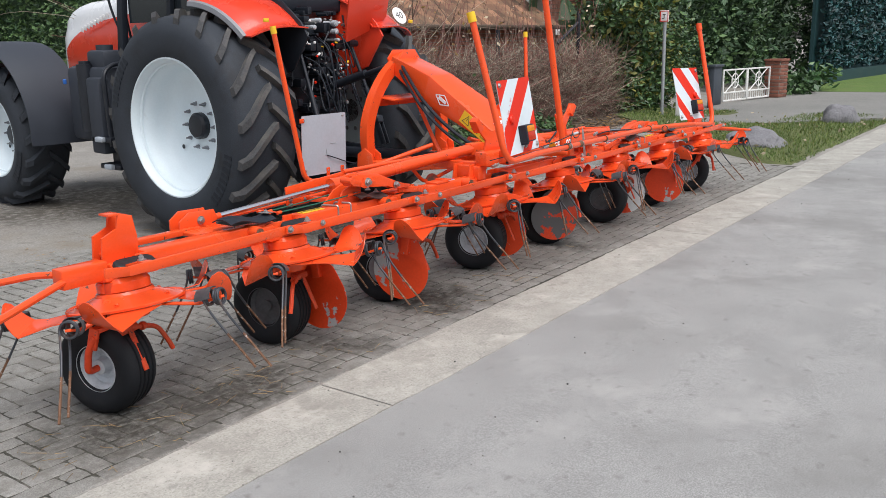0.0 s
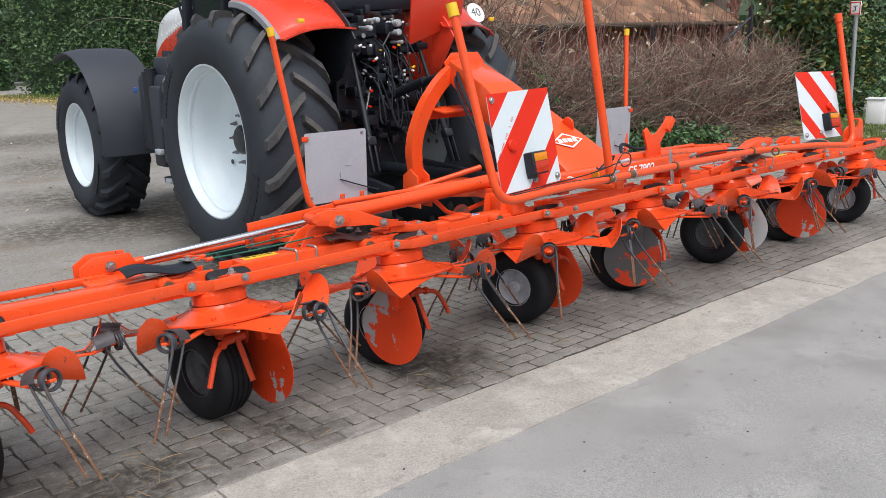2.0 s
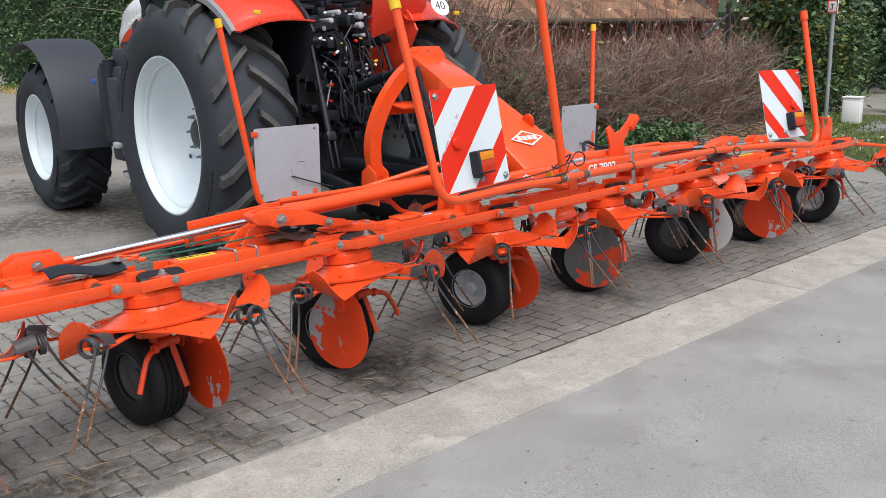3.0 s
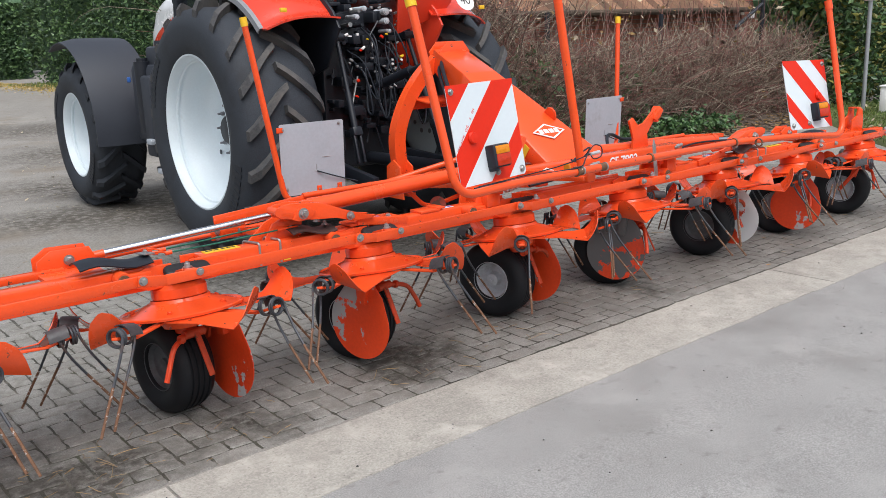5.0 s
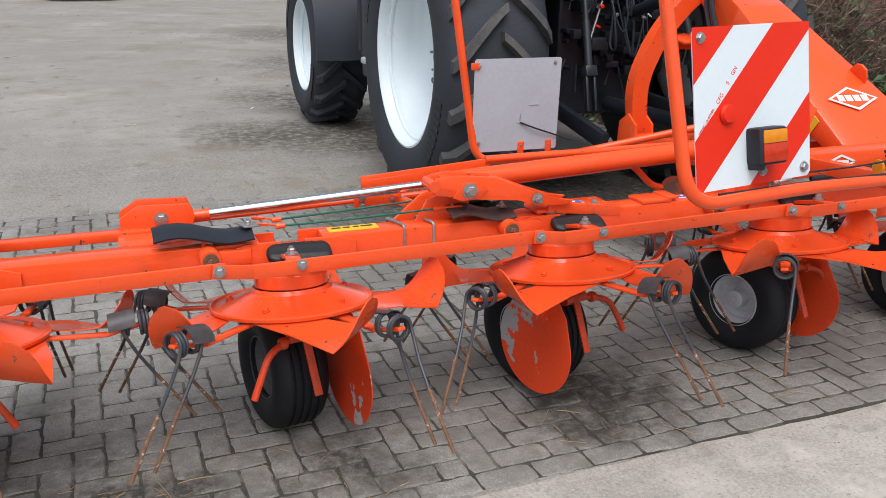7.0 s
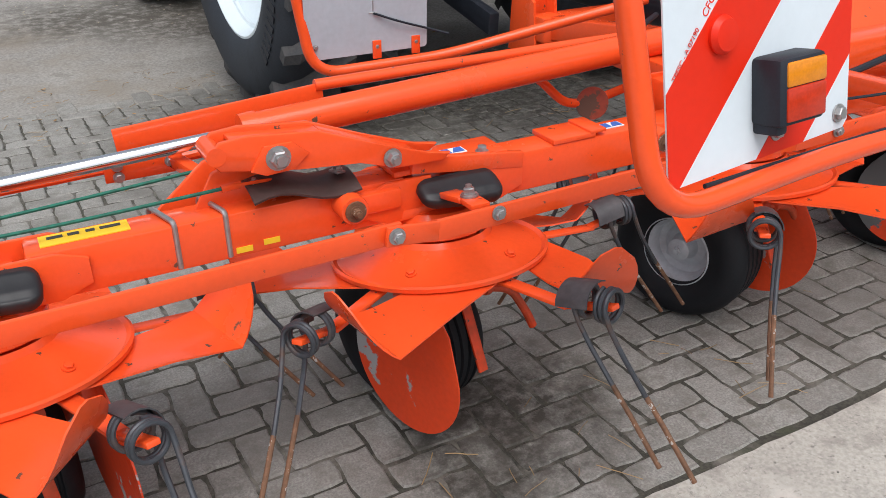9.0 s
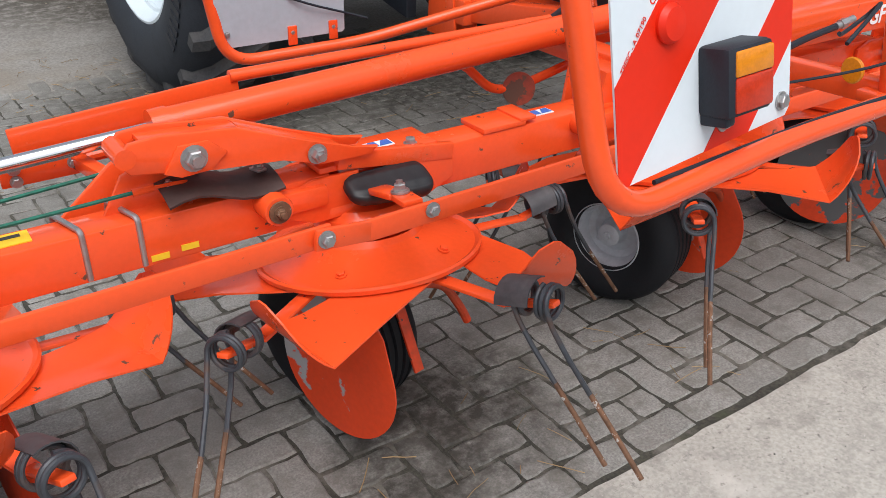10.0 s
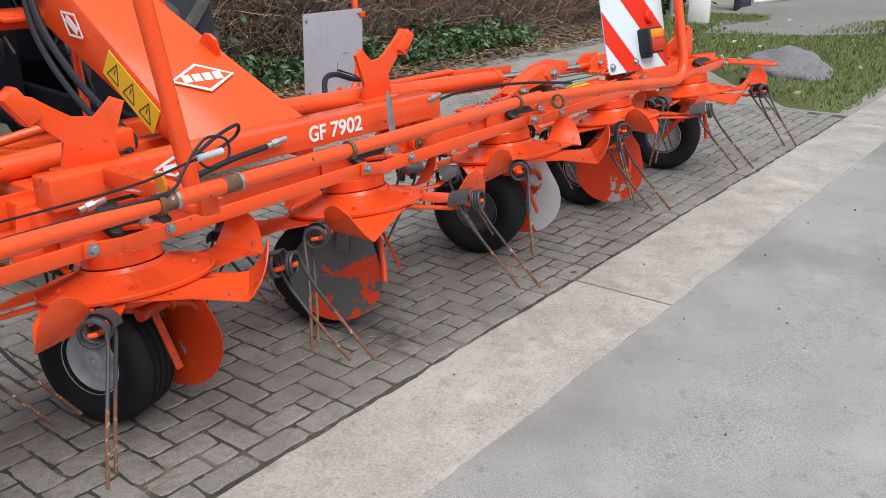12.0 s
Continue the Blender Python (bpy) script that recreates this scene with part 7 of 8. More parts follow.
leaf_cloud(bm, clumpy(rng, (1.6, 4.2, 0.3), (5.8, 4.7, 1.0), 3000, 34, (0.22, 0.12, 0.16)), 0.045, rng, mats=2)
tagged(part("ivy", bm, [IVY, IVY2], None, smooth=0), "green ivy creeping below the bare shrubs", "ivy", kind="stuff")
# laurel and climbing ivy round the post
bm = bmesh.new()
leaf_cloud(bm, clumpy(rng, (10.5, 4.1, 0.05), (12.9, 5.0, 3.6), 12500, 90, (0.24, 0.2, 0.2)), 0.066, rng, mats=5)
leaf_cloud(bm, clumpy(rng, (11.6, 3.9, 0.5), (12.8, 4.2, 1.7), 1500, 26, (0.14, 0.1, 0.14)), 0.045, rng, mats=5)
shrub = part("laurel", bm, [LEAF_DARK, LEAF_MID, IVY, IVY2, LEAF_YEL], None, smooth=0)
tagged(shrub, "dense evergreen shrub grown over with ivy", "shrub", kind="stuff")
# conifers behind the gate
bm = bmesh.new()
for cx, cy, r, h in ((15.0, 6.3, 1.8, 7), (18.0, 6.6, 2.0, 8), (20.6, 6.0, 1.6, 8), (23.2, 5.6, 1.9, 8), (26.5, 6.2, 2.2, 9)):
    spots = []
    for _ in range(5200):
        z = h * rng.random()
        a = rng.uniform(0, 6.28)
        rr = r * (1 - 0.45 * z / h) * (0.8 + 0.25 * noise.noise((a * 2, z * 1.2, cx))) * (0.75 + 0.25 * rng.random())
        spots.append((cx + rr * math.cos(a), cy + rr * math.sin(a), z + 0.1))
    leaf_cloud(bm, spots, 0.10, rng)
dark_backing(bm, (12.5, 7.6), (30.0, 7.0), 8.5, 3.0)
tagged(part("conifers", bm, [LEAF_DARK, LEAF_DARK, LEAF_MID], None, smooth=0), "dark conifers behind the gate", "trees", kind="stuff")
# bluish hedge along the lawn
bm = bmesh.new()
spots = []
for _ in range(22000):
    x = 21.6 + 22 * rng.random() ** 1.3
    z = 0.45 + 4.8 * rng.random()
    b = 0.2 * noise.noise((x * 0.8, z * 0.6, 4.0))
    spots.append((x, 3.6 - (x - 21.6) * 0.06 + b + abs(rng.gauss(0, 0.1)), z))
leaf_cloud(bm, spots, 0.085, rng, mats=2)
teal = part("bluish_hedge", bm, [LEAF_TEAL, LEAF_TEAL2], None, smooth=0)
tagged(teal, "tall bluish green hedge beside the lawn", "hedge", kind="stuff")
# dark sheet behind the leaves and a dark strip along the hedge's foot
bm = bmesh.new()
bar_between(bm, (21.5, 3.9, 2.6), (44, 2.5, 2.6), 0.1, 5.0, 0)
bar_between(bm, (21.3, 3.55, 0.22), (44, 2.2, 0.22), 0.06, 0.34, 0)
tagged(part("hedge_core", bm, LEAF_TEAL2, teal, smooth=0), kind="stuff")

# brick house with a low tiled roof
house = thing("house", "low red-brick outbuilding with a mossy tiled roof behind the shrubs", "house", (9.05, 7.4, 0))
HL = 4.05
bm = bmesh.new()
box(bm, (2 * HL, 0.3, 1.9), pose(0, 0.2, 0.95), 0)
wall = part("wall", bm, MORTAR, house, "brick wall in lime mortar")
bm = bmesh.new()
for row in range(25):
    for q in range(41):
        x = -HL + 0.24 * q + (0.12 if row % 2 else 0)
        if x + 0.115 > HL:
            continue
        r = random.Random(row * 97 + q)
        g = bmesh.ops.create_cube(bm, size=1.0, matrix=pose(x + 0.115, 0.045 + r.uniform(-0.003, 0.003), 0.04 + row * 0.075) @ Matrix.Diagonal((0.228, 0.03, 0.064, 1)))
bricks = part("bricks", bm, BRICK, wall, smooth=0)
tagged(bricks, kind="stuff")
bm = bmesh.new()
slope = Vector((0, 1.0, 0.62)).normalized()
for row in range(13):
    for q in range(int(2 * HL / 0.22) + 1):
        p = Vector((-HL - 0.1 + q * 0.22, -0.30, 1.72)) + slope * row * 0.26
        m = frame_m(p + Vector((0.11, 0, 0.02)), (1, 0, 0), slope) @ pose(0, 0.15, 0.0, 4, 0, 0)
        box(bm, (0.215, 0.32, 0.02), m, 0)
tiles = part("roof_tiles", bm, ROOF, house, "mossy orange-brown clay roof tiles", smooth=0)
tagged(tiles, kind="stuff")
bm = bmesh.new()
plate(bm, [(0, 0), (3.2, 1.98), (3.4, 1.98), (3.4, -1.6), (3.2, -1.6), (3.2, 0)], 2 * HL - 0.1, frame_m((0, 0.0, 1.66), (0, 1, 0), (0, 0, 1)))
part("gable", bm, BRICK, house)
bm = bmesh.new()
rod(bm, (-HL, -0.36, 1.70), (HL, -0.36, 1.70), 0.05, 10)
part("gutter", bm, BARK, house)
bm = bmesh.new()
box(bm, (0.18, 0.02, 0.13), pose(HL + 0.25, -0.06, 1.60), 0.003)
part("plaque", bm, LABEL_WHITE, house, "small pale plaque on the bricks")
# taller brick house beyond
house2 = thing("house", "red-brick house wall half hidden by evergreens", "house", (14.3, 7.32, 0))
bm = bmesh.new()
box(bm, (2.4, 0.4, 5.5), pose(0, 0.3, 2.75), 0)
w2 = part("wall", bm, MORTAR, house2)
bm = bmesh.new()
for row in range(60):
    for q in range(9):
        x = -1.2 + 0.25 * q + (0.12 if row % 2 else 0)
        bmesh.ops.create_cube(bm, size=1.0, matrix=pose(x + 0.11, 0.095, 0.04 + row * 0.085) @ Matrix.Diagonal((0.235, 0.03, 0.073, 1)))
b2 = part("bricks", bm, BRICK, w2, smooth=0)
tagged(b2, kind="stuff")
bm = bmesh.new()
rod(bm, (1.15, 0.02, 0), (1.15, 0.02, 5.4), 0.045, 12)
part("downpipe", bm, POST_STEEL, house2, "grey downpipe")

# fence posts in the thicket
for x, y, h in ((5.0, 4.9, 1.65), (7.4, 5.0, 1.6), (9.35, 4.6, 1.9)):
    p = thing("fence_post", "dark old fence post among the shrubs", "post", (x, y, 0), "fence posts in the shrubs")
    bm = bmesh.new()
    rod(bm, (0, 0, 0), (0.02, 0, h), 0.035, 10)
    part("post", bm, BLACK_METAL, p)
    if h > 1.8:
        bm = bmesh.new()
        rod(bm, (0.03, 0, 1.72), (-0.62, 0.05, 1.36), 0.028, 10)
        part("brace", bm, BLACK_METAL, p, "dark slanting brace")

# small sign post
post = thing("sign_post", "galvanised post with a small white and red sign", "sign post", (10.2, 3.35, 0))
bm = bmesh.new()
rod(bm, (0, 0, 0), (0.0, 0.0, 1.86), 0.03, 14)
part("post", bm, POST_STEEL, post)
bm = bmesh.new()
box(bm, (0.02, 0.16, 0.2), pose(-0.03, 0, 1.78), 0.004)
pl = part("plate", bm, LABEL_WHITE, post, "white plate")
bm = bmesh.new()
for y, z, sy, sz in ((0, 0.085, 0.15, 0.014), (0, -0.085, 0.15, 0.014), (0.07, 0, 0.014, 0.17), (-0.07, 0, 0.014, 0.17)):
    box(bm, (0.004, sy, sz), pose(-0.0425, y, 1.78 + z), 0)
part("border", bm, BOARD_RED, pl, "red border")
bm = bmesh.new()
for y, z, sy, sz in ((0, 0.03, 0.06, 0.012), (0.0, -0.01, 0.012, 0.06), (0.02, -0.04, 0.04, 0.012)):
    box(bm, (0.004, sy, sz), pose(-0.0425, y, 1.78 + z), 0)
part("bars", bm, LABEL_BLACK, pl, "dark bars")

# white service cabinet
cab = thing("service_cabinet", "small white plastic service cabinet in the verge", "cabinet", (10.1, 2.9, 0), turn=12)
bm = bmesh.new()
box(bm, (0.20, 0.25, 0.44), pose(0, 0, 0.22), 0.01)
part("box", bm, LABEL_WHITE, cab)
bm = bmesh.new()
box(bm, (0.23, 0.28, 0.025), pose(0, 0, 0.45), 0.008)
part("lid", bm, LABEL_WHITE, cab)
bm = bmesh.new()
box(bm, (0.006, 0.20, 0.34), pose(-0.104, 0, 0.22), 0.003)
part("door", bm, LABEL_WHITE, cab)

# gate between its posts
gate = thing("gate", "white wrought-iron double gate with star patterns", "gate", (13.2, 3.35, 0.08), turn=-10)
for leafn in range(2):
    x0 = leafn * 0.98
    bm = bmesh.new()
    for a, b in (((0, 0.04), (0.94, 0.04)), ((0, 0.66), (0.94, 0.66)), ((0, 0.04), (0, 0.66)), ((0.94, 0.04), (0.94, 0.66)), ((0, 0.2), (0.94, 0.2))):
        bar_between(bm, (x0 + a[0], 0, a[1]), (x0 + b[0], 0, b[1]), 0.03, 0.03, 0.003, (0, 1, 0))
    frame_part = part("leaf_frame", bm, IRON_WHITE, gate)
    bm = bmesh.new()
    tube(bm, [(x0 + 0.47 + 0.13 * math.cos(a), 0, 0.43 + 0.15 * math.sin(a)) for a in (2 * math.pi * q / 18 for q in range(19))], 0.012, 6)
    for a in (35, 145, 215, 325, 90, 270):
        c, s_ = math.cos(radians(a)), math.sin(radians(a))
        rod(bm, (x0 + 0.47, 0, 0.43), (x0 + 0.47 + c * (0.46 if abs(c) > 0.1 else 0), 0, 0.43 + s_ * (0.39 if abs(c) > 0.1 else 0.22)), 0.012, 6)
    part("star", bm, IRON_WHITE, frame_part)
    for q in range(10):
        bm = bmesh.new()
        rod(bm, (x0 + 0.06 + q * 0.09, 0, 0.04), (x0 + 0.06 + q * 0.09, 0, 0.2), 0.008, 6)
        part("bar", bm, IRON_WHITE, frame_part)
gp = thing("gate_post", "weathered blue-grey gate post", "gate post", (13.05, 3.42, 0))
bm = bmesh.new()
box(bm, (0.44, 0.12, 0.82), pose(-0.12, 0, 0.41), 0.01)
box(bm, (0.50, 0.18, 0.05), pose(-0.12, 0, 0.84), 0.01)
SLATE = material("slate_paint", (0.045, 0.055, 0.07), 0.6, vary=0.2, bump=0.1)
part("post", bm, SLATE, gp)
pil = thing("brick_pillar", "short brick gate pillar with a flat cap", "pillar", (15.35, 2.95, 0), turn=-10)
bm = bmesh.new()
box(bm, (0.34, 0.34, 0.86), pose(0, 0, 0.43), 0.004)
core = part("mortar_core", bm, MORTAR, pil)
bm = bmesh.new()
box(bm, (0.17, 0.012, 0.062), ID, 0.003)
PB = mesh_of("brick", bm, BRICK)
for row in range(11):
    for q in range(2):
        off = 0.0 if row % 2 else 0.04
        put("brick", PB, core, pose(-0.085 + q * 0.172 + off * 0.3, -0.174, 0.045 + row * 0.078))
        put("brick", PB, core, pose(-0.174, -0.085 + q * 0.172 + off * 0.3, 0.045 + row * 0.078, 0, 0, 90))
bm = bmesh.new()
box(bm, (0.40, 0.40, 0.05), pose(0, 0, 0.885), 0.008)
part("cap", bm, BRICK, pil)

# verge: raised turf, boulders, drive, flowers
def verge_start(y):
    return 5.3 + 1.15 * max(0.0, y - 0.05)


def verge_z(x, y):
    return 0.02 + 0.05 * min(1.0, max(0.0, (y + 0.35) / 0.8)) + 0.02 * noise.noise((x, y, 0.0))
bm = bmesh.new()
nx, ny = 36, 20
vg = [[None] * (ny + 1) for _ in range(nx + 1)]
for i in range(nx + 1):
    for j in range(ny + 1):
        y = -0.38 + 4.5 * j / ny
        x0 = verge_start(y)
        x = x0 + (11.7 - x0) * i / nx
        x += 0.10 * noise.noise((y * 2, 1.0, 0)) * (i == 0)
        edge = i in (0, nx) or j == 0
        vg[i][j] = bm.verts.new((x, y + 0.05 * noise.noise((x * 2, 3.0, 0)) * (j == 0) + 0.02 * (x - 5), -0.02 if edge else verge_z(x, y)))
for i in range(nx):
    for j in range(ny):
        bm.faces.new((vg[i][j], vg[i + 1][j], vg[i + 1][j + 1], vg[i][j + 1]))
verge = part("verge", bm, TURF, None, "grass verge with fallen leaves", smooth=60)
tagged(verge, category="verge", kind="structure")
LAWN = sheet_material("lawn_grass", [(0.38, (0.06, 0.115, 0.02)), (0.62, (0.11, 0.175, 0.035))], (0.7, 4.0, 60), 0.9, 0.8, 0.02, [((0.14, 0.15, 0.05), 0.55, 1.5)])
DRIVE = sheet_material("drive_concrete", [(0.38, (0.15, 0.15, 0.142)), (0.62, (0.23, 0.225, 0.212))], (0.6, 3.0, 90), 0.85, 0.4, 0.004)
bm = bmesh.new()
plate(bm, [(11.3, -0.42), (17.8, -0.34), (17.6, 3.2), (12.6, 3.3), (9.0, 2.35), (9.4, 1.2)], 0.06, pose(0, 0, 0.045), 0.004)
tagged(part("drive", bm, DRIVE, None, "grey concrete drive to the gate", smooth=0), category="drive", kind="structure")
bm = bmesh.new()
plate(bm, [(17.8, -0.3), (60, 0.6), (60, 3.2), (21.5, 3.4), (17.6, 3.2)], 0.06, pose(0, 0, 0.05), 0.0)
tagged(part("lawn", bm, LAWN, None, "bright mown lawn", smooth=0), category="lawn", kind="structure")
bm = bmesh.new()
for _ in range(30000):
    x = 5.3 + 6.2 * rng.random()
    y = -0.36 + 4.4 * rng.random() + 0.02 * (x - 5)
    if x < verge_start(y) + rng.uniform(-0.1, 0.15):
        continue
    if x > 9.2 and 1.0 < y < 2.4 and x > 11.3 - (y > 1.2) * 2:
        continue
    z = verge_z(x, y) - 0.01
    h = rng.uniform(0.02, 0.065) if y > -0.2 else rng.uniform(0.01, 0.035)
    a = rng.uniform(0, 6.28)
    w = 0.006
    v = [bm.verts.new((x + w * math.cos(a), y + w * math.sin(a), z)), bm.verts.new((x - w * math.cos(a), y - w * math.sin(a), z)), bm.verts.new((x + rng.gauss(0, 0.02), y + rng.gauss(0, 0.02), z + h))]
    bm.faces.new(v).material_index = rng.choice((0, 0, 1))
tagged(part("grass", bm, [GRASS_A, GRASS_B], None, smooth=0), "short green grass of the verge", "grass", kind="stuff")
bm = bmesh.new()
spots = [(x, y, verge_z(x, y) + 0.04) for x, y in ((5.4 + 5.6 * rng.random(), -0.2 + 3.8 * rng.random()) for _ in range(240)) if x > verge_start(y)]
leaf_cloud(bm, spots, 0.028, rng, mats=2)
tagged(part("verge_leaves", bm, [LEAF_YEL, DRY2], None, smooth=0), "small yellow leaves and flowers in the grass", "leaves", kind="stuff")
for (x, y, z), size, seed, label in (((6.75, 0.55, 0.10), (0.64, 0.36, 0.21), 1.0, "low grey boulder lying in the grass"), ((10.2, 0.35, 0.12), (0.30, 0.22, 0.27), 5.0, "upright grey boulder at the drive's edge")):
    bm = bmesh.new()
    bmesh.ops.create_icosphere(bm, subdivisions=4, radius=1.0)
    for v in bm.verts:
        d = v.co.normalized()
        k = 1 + 0.22 * noise.noise(d * 1.3 + Vector((seed, 0, 0))) + 0.07 * noise.noise(d * 4 + Vector((0, seed, 0)))
        v.co = Vector((d.x * size[0] * k, d.y * size[1] * k, max(-0.3 * size[2], d.z * size[2] * k)))
    rock = new("boulder", mesh_of("boulder", bm, STONE, 60))
    rock.matrix_basis = pose(x, y, z - 0.06, 0, 0, 25 * seed)
    tagged(rock, label, "boulder")
bm = bmesh.new()
leaf_cloud(bm, clumpy(rng, (16.2, 2.6, 0.05), (18.4, 3.2, 0.5), 900, 26, (0.18, 0.14, 0.1)), 0.10, rng, mats=2)
tagged(part("ground_plants", bm, [IVY, IVY2], None, smooth=0), "broad-leaved plants beside the brick pillar", "plants", kind="stuff")
place_side(GARDEN_SIDE, earlier)
# far side of the road, never lit by lamps: unseen hedge added behind the camera
bm = bmesh.new()
leaf_cloud(bm, [(rng.uniform(-40, 60), -12.5 - abs(rng.gauss(0, 0.3)), rng.uniform(0, 2.2)) for _ in range(4000)], 0.28, rng)
tagged(part("roadside_hedge", bm, [LEAF_DARK, LEAF_MID, LEAF_MID], None, smooth=0), "unseen hedge added across the road", "hedge", kind="stuff")


# ---- the herringbone paving, piece by piece ----
paving = new("pavement")
tagged(paving, "worn grey concrete block paving laid in herringbone", "pavement", kind="structure")


def block_verts(x0, y0, x1, y1, z, seed):
    """A block with chipped, uneven edges: three rings of eighteen corners."""
    r = random.Random(seed)
    g, c = 0.0040, 0.0050
    x0, y0, x1, y1 = x0 + g, y0 + g, x1 - g, y1 - g
    nx, ny = (6, 3) if x1 - x0 > y1 - y0 else (3, 6)
    rim = [(x0 + (x1 - x0) * i / nx, y0) for i in range(nx)] + [(x1, y0 + (y1 - y0) * i / ny) for i in range(ny)]
    rim += [(x1 - (x1 - x0) * i / nx, y1) for i in range(nx)] + [(x0, y1 - (y1 - y0) * i / ny) for i in range(ny)]
    cx, cy = (x0 + x1) / 2, (y0 + y1) / 2
    tx, ty = (r.random() - 0.5) * 0.03, (r.random() - 0.5) * 0.03
    base, ins = [], []
    for px, py in rim:
        ex, ey = px - cx, py - cy
        k = 0.0025 if abs(abs(ex) - (x1 - x0) / 2) < 1e-5 and abs(abs(ey) - (y1 - y0) / 2) < 1e-5 else 0.0
        qx, qy = px - k * math.copysign(1, ex) + (r.random() - 0.5) * 0.0075, py - k * math.copysign(1, ey) + (r.random() - 0.5) * 0.0075
        base.append((qx, qy))
        w = c * (0.6 + 0.9 * r.random())
        ins.append((qx + (w if ex < -1e-4 and abs(ex) > (x1 - x0) / 2 - 1e-5 else -w if abs(ex) > (x1 - x0) / 2 - 1e-5 else 0),
                    qy + (w if ey < -1e-4 and abs(ey) > (y1 - y0) / 2 - 1e-5 else -w if abs(ey) > (y1 - y0) / 2 - 1e-5 else 0)))
    tilt = lambda p: z + (p[0] - cx) * tx + (p[1] - cy) * ty
    return [(*p, -0.03) for p in base] + [(*p, tilt(p) - 0.0045) for p in base] + [(*p, tilt(p)) for p in ins]


FACES = [(i + 18 * k, (i + 1) % 18 + 18 * k, (i + 1) % 18 + 18 * k + 18, i + 18 * k + 18) for k in (0, 1) for i in range(18)] + [tuple(range(36, 54))]
blocks = []
U = 0.1
for i in range(-110, 75):
    blocks.append((i * 2 * U + 0.04, 0.0, (i * 2 + 2) * U + 0.04, U))
for d in range(-160, 160):
    for e in range(-60, 60):
        bx, by = d + 2 * e, d - 2 * e
        for x0, y0, x1, y1 in ((bx, by, bx + 2, by + 1), (bx + 2, by - 1, bx + 3, by + 1)):
            if x0 < -96 or x1 > 60 or y1 <= 1 or y0 > 37:
                continue
            y0 = max(y0, 1)
            blocks.append((x0 * U + 0.04, y0 * U, x1 * U + 0.04, y1 * U))
rng = random.Random(11)
rest_v, rest_f = [], []
meshes = {}
for n, (x0, y0, x1, y1) in enumerate(blocks):
    cx, cy = (x0 + x1) / 2, (y0 + y1) / 2
    if cx < -9.4 or cx > 5.9:
        continue
    sag = 0.003 * noise.noise((cx * 0.8, cy * 0.8, 0.0)) + 0.002 * (rng.random() - 0.5)
    if -2.15 < cx < 0.95 and cy < 1.75 and len(paving.children) < 300:
        key = (round((x1 - x0) / U), round((y1 - y0) / U), n % 8)
        if key not in meshes:
            me = bpy.data.meshes.new("paver")
            me.from_pydata(block_verts(-(x1 - x0) / 2, -(y1 - y0) / 2, (x1 - x0) / 2, (y1 - y0) / 2, 0.0, n), [], FACES)
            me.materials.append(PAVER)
            meshes[key] = me
        ob = new("paver", meshes[key])
        ob.parent = paving
        ob.matrix_basis = KERB @ pose(cx, cy, sag, (rng.random() - 0.5) * 1.2, (rng.random() - 0.5) * 0.8, 0)
    else:
        o = len(rest_v)
        rest_v += [tuple(KERB @ Vector(v)) for v in block_verts(x0, y0, x1, y1, sag, n)]
        rest_f += [tuple(o + q for q in f) for f in FACES]
me = bpy.data.meshes.new("pavers_beyond")
me.from_pydata(rest_v, [], rest_f)
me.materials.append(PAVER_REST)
rest = new("pavers_beyond", me)
rest.parent = paving
tagged(rest, kind="stuff")

# grit on the road and kerb, dry stalks and leaves on the paving
def scatter(name, label, mat, count, xr, yr, maker, seed):
    r = random.Random(seed)
    v, f = [], []
    for _ in range(count):
        x, y = xr[0] + (xr[1] - xr[0]) * r.random(), yr[0] + (yr[1] - yr[0]) * r.random() ** 1.0
        maker(r, KERB @ Vector((x, y, 0.004)), v, f)
    me = bpy.data.meshes.new(name)
    me.from_pydata(v, [], f)
    me.materials.append(mat)
    tagged(new(name, me), label, name.replace("_", " "), kind="stuff")


def pebble(r, p, v, f):
    o, s = len(v), 0.0016 + 0.0045 * r.random() ** 3
    for z, k in ((-0.3, 0.9), (0.35, 1.0), (0.8, 0.5)):
        for q in range(5):
            a = q * 1.2566 + r.random() * 0.5
            v.append((p.x + s * k * math.cos(a) * (0.8 + 0.4 * r.random()), p.y + s * k * math.sin(a), p.z + s * z))
    for k in (0, 5):
        for q in range(5):
            f.append((o + k + q, o + k + (q + 1) % 5, o + k + 5 + (q + 1) % 5, o + k + 5 + q))
    f.append(tuple(o + 10 + q for q in range(5)))


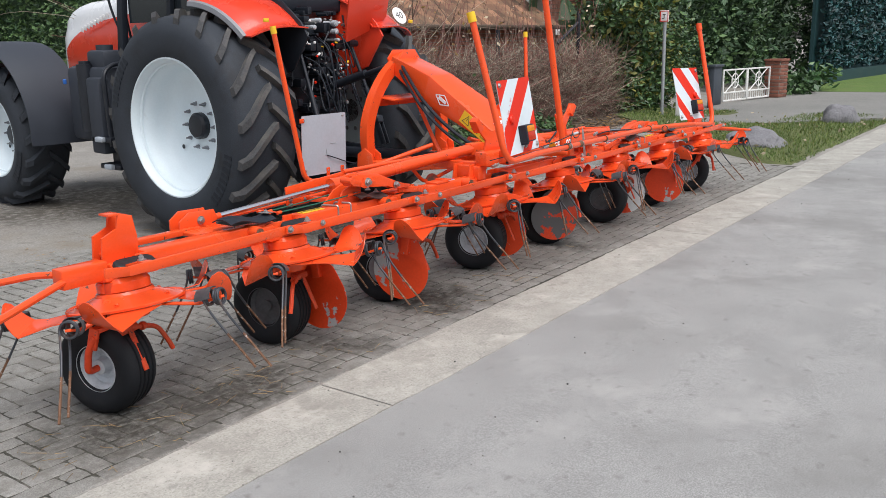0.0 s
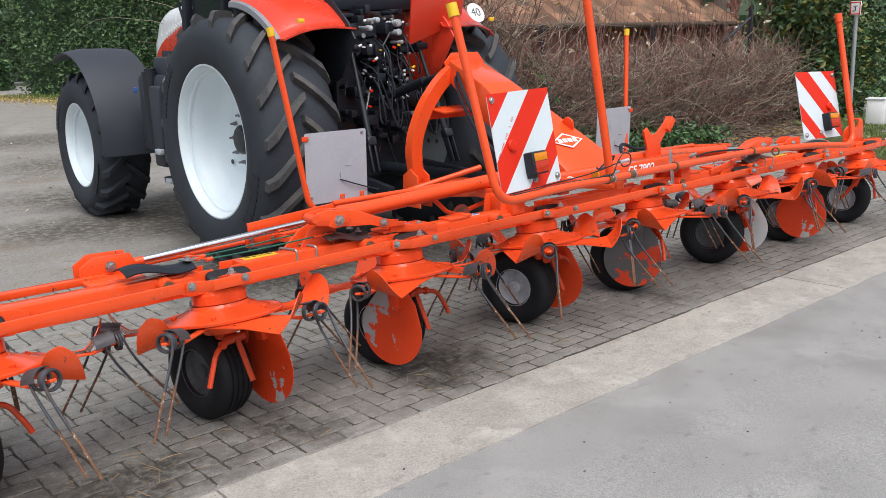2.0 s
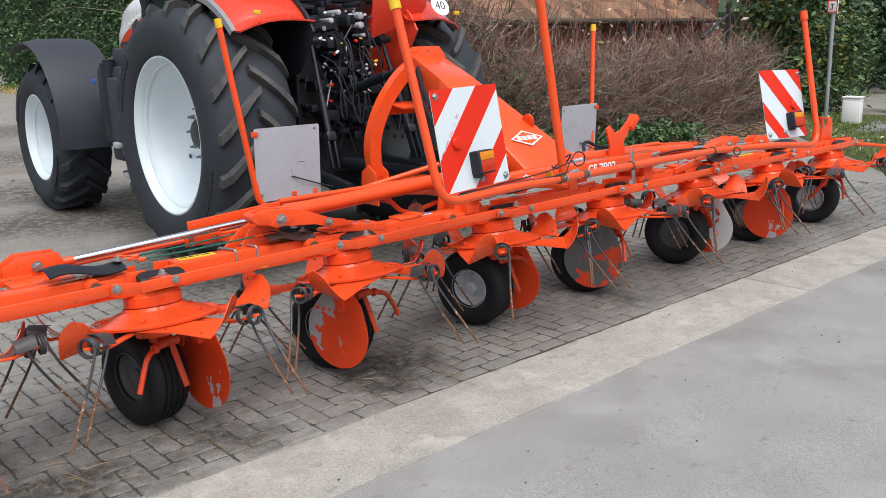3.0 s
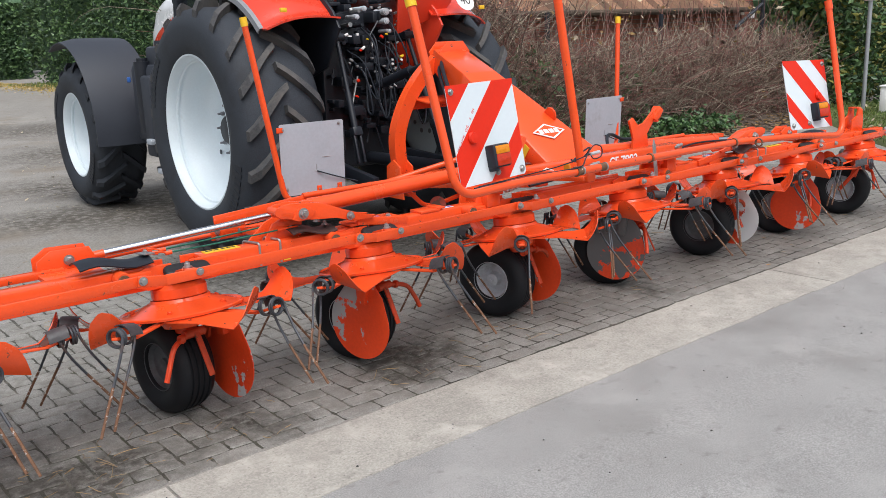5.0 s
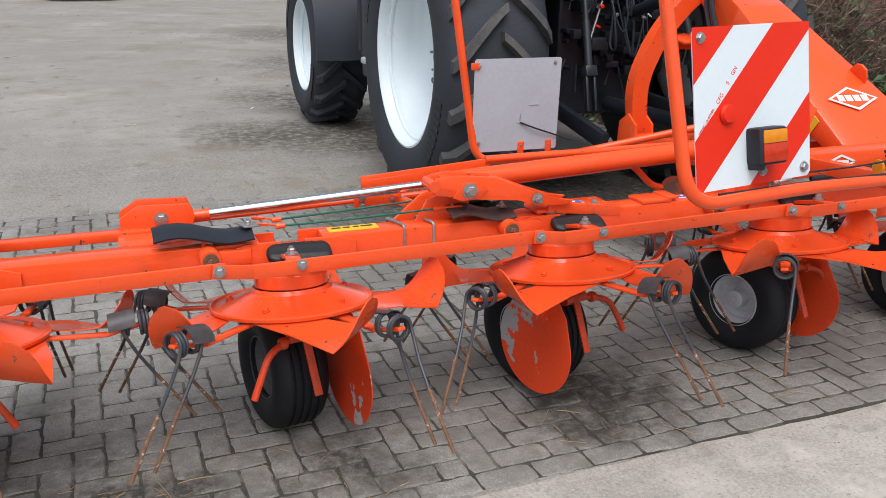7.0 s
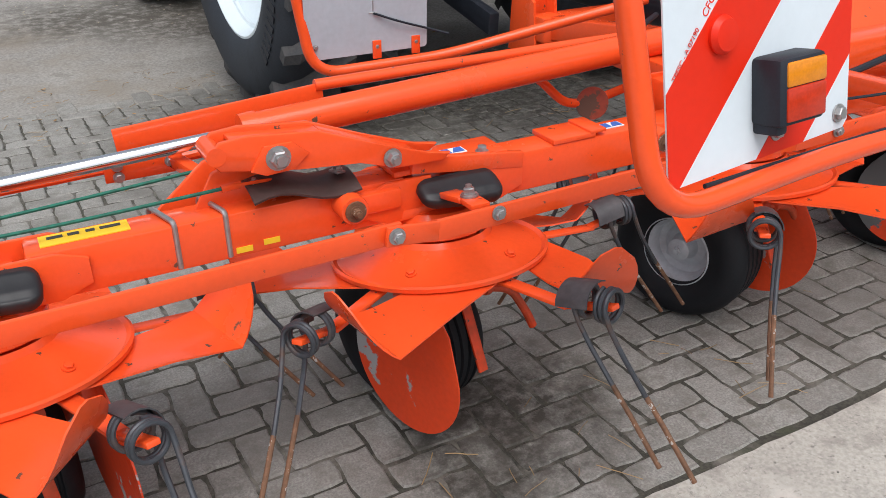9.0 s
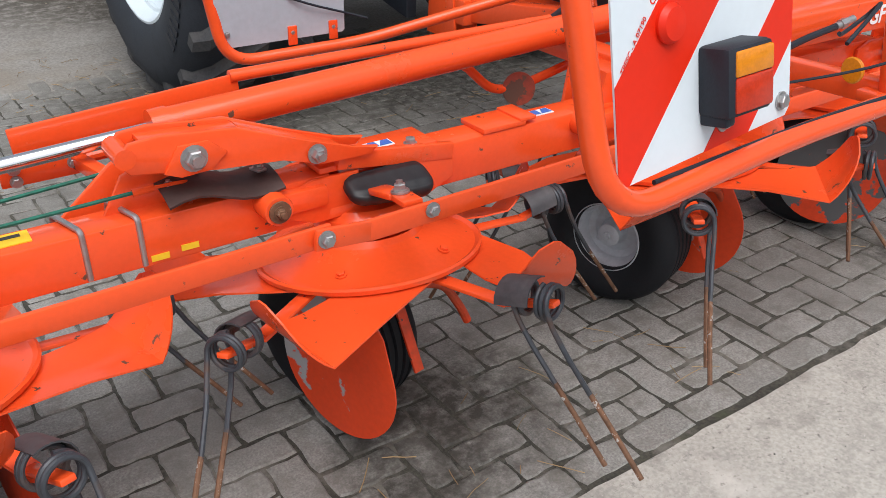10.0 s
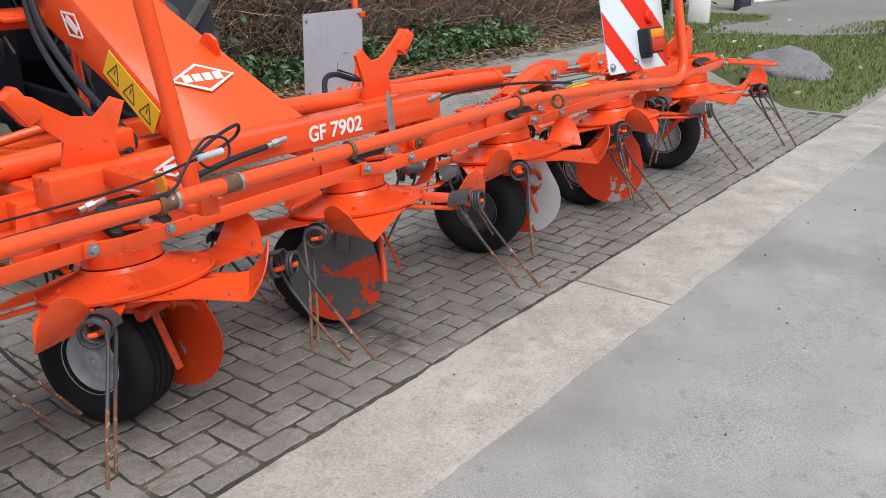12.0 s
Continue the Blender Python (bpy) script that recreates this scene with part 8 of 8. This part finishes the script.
def stalk(r, p, v, f):
    o, a, n, w = len(v), r.random() * 6.283, 0.03 + 0.09 * r.random() ** 2, 0.0008 + 0.0007 * r.random()
    bend = (r.random() - 0.5) * 0.8
    x, y = p.x, p.y
    for i in range(4):
        z = p.z + 0.003 + 0.004 * r.random()
        nx, ny = -math.sin(a), math.cos(a)
        v += [(x + nx * w, y + ny * w, z), (x - nx * w, y - ny * w, z), (x, y, z + w * 1.6)]
        x, y, a = x + math.cos(a) * n / 3, y + math.sin(a) * n / 3, a + bend / 3
    for i in range(3):
        for q in range(3):
            f.append((o + 3 * i + q, o + 3 * i + (q + 1) % 3, o + 3 * i + 3 + (q + 1) % 3, o + 3 * i + 3 + q))


def leaf(r, p, v, f):
    o, a, n = len(v), r.random() * 6.283, 0.008 + 0.014 * r.random()
    ca, sa = math.cos(a), math.sin(a)
    for t, w in ((-1, 0.05), (-0.4, 0.55), (0.2, 0.6), (1, 0.05)):
        for side in (-1, 0, 1):
            lx, ly, lz = t * n, side * w * n, 0.004 + abs(side) * n * 0.25 * r.random() + 0.1 * n * t * t
            v.append((p.x + lx * ca - ly * sa, p.y + lx * sa + ly * ca, p.z + lz))
    for i in range(3):
        for q in range(2):
            f.append((o + 3 * i + q, o + 3 * i + q + 1, o + 3 * i + q + 4, o + 3 * i + q + 3))


STRAW = material("dry_straw", (0.28, 0.19, 0.09), 0.8, vary=0.3, island_tone=0.5, bump=0)
DEAD_LEAF = material("dead_leaf", (0.30, 0.17, 0.06), 0.7, vary=0.3, island_tone=0.6, bump=0)
GRIT = material("road_grit", (0.22, 0.21, 0.20), 0.85, vary=0.3, island_tone=0.8, bump=0)
scatter("grit", "small stones and grit strewn over the road", GRIT, 1100, (-6, 7), (-4.2, -0.1), pebble, 3)
scatter("straw", "dry hay stalks fallen on the paving", STRAW, 45, (-5.5, 4.5), (0.0, 1.4), stalk, 5)
scatter("straw", "dry hay stalks lying beside the kerb", STRAW, 80, (-4.2, -2.2), (0.05, 0.55), stalk, 6)
scatter("straw", "dry hay stalks on dark soiled paving", STRAW, 22, (-1.6, -0.5), (0.08, 0.5), stalk, 7)
scatter("straw", "dry hay stalks and twigs behind the tractor wheel", STRAW, 200, (-2.6, 1.6), (2.0, 4.2), stalk, 10)
scatter("straw", "dry twigs and chaff swept against the paving's edge", STRAW, 200, (-7.0, -1.0), (3.3, 4.3), stalk, 12)
scatter("dead_leaves", "brown dead leaves lying on the paving", DEAD_LEAF, 16, (-6, 5), (-0.2, 2.5), leaf, 8)
scatter("dead_leaves", "brown dead leaves blown over the yard", DEAD_LEAF, 700, (-30, 2), (3.4, 26), leaf, 9)
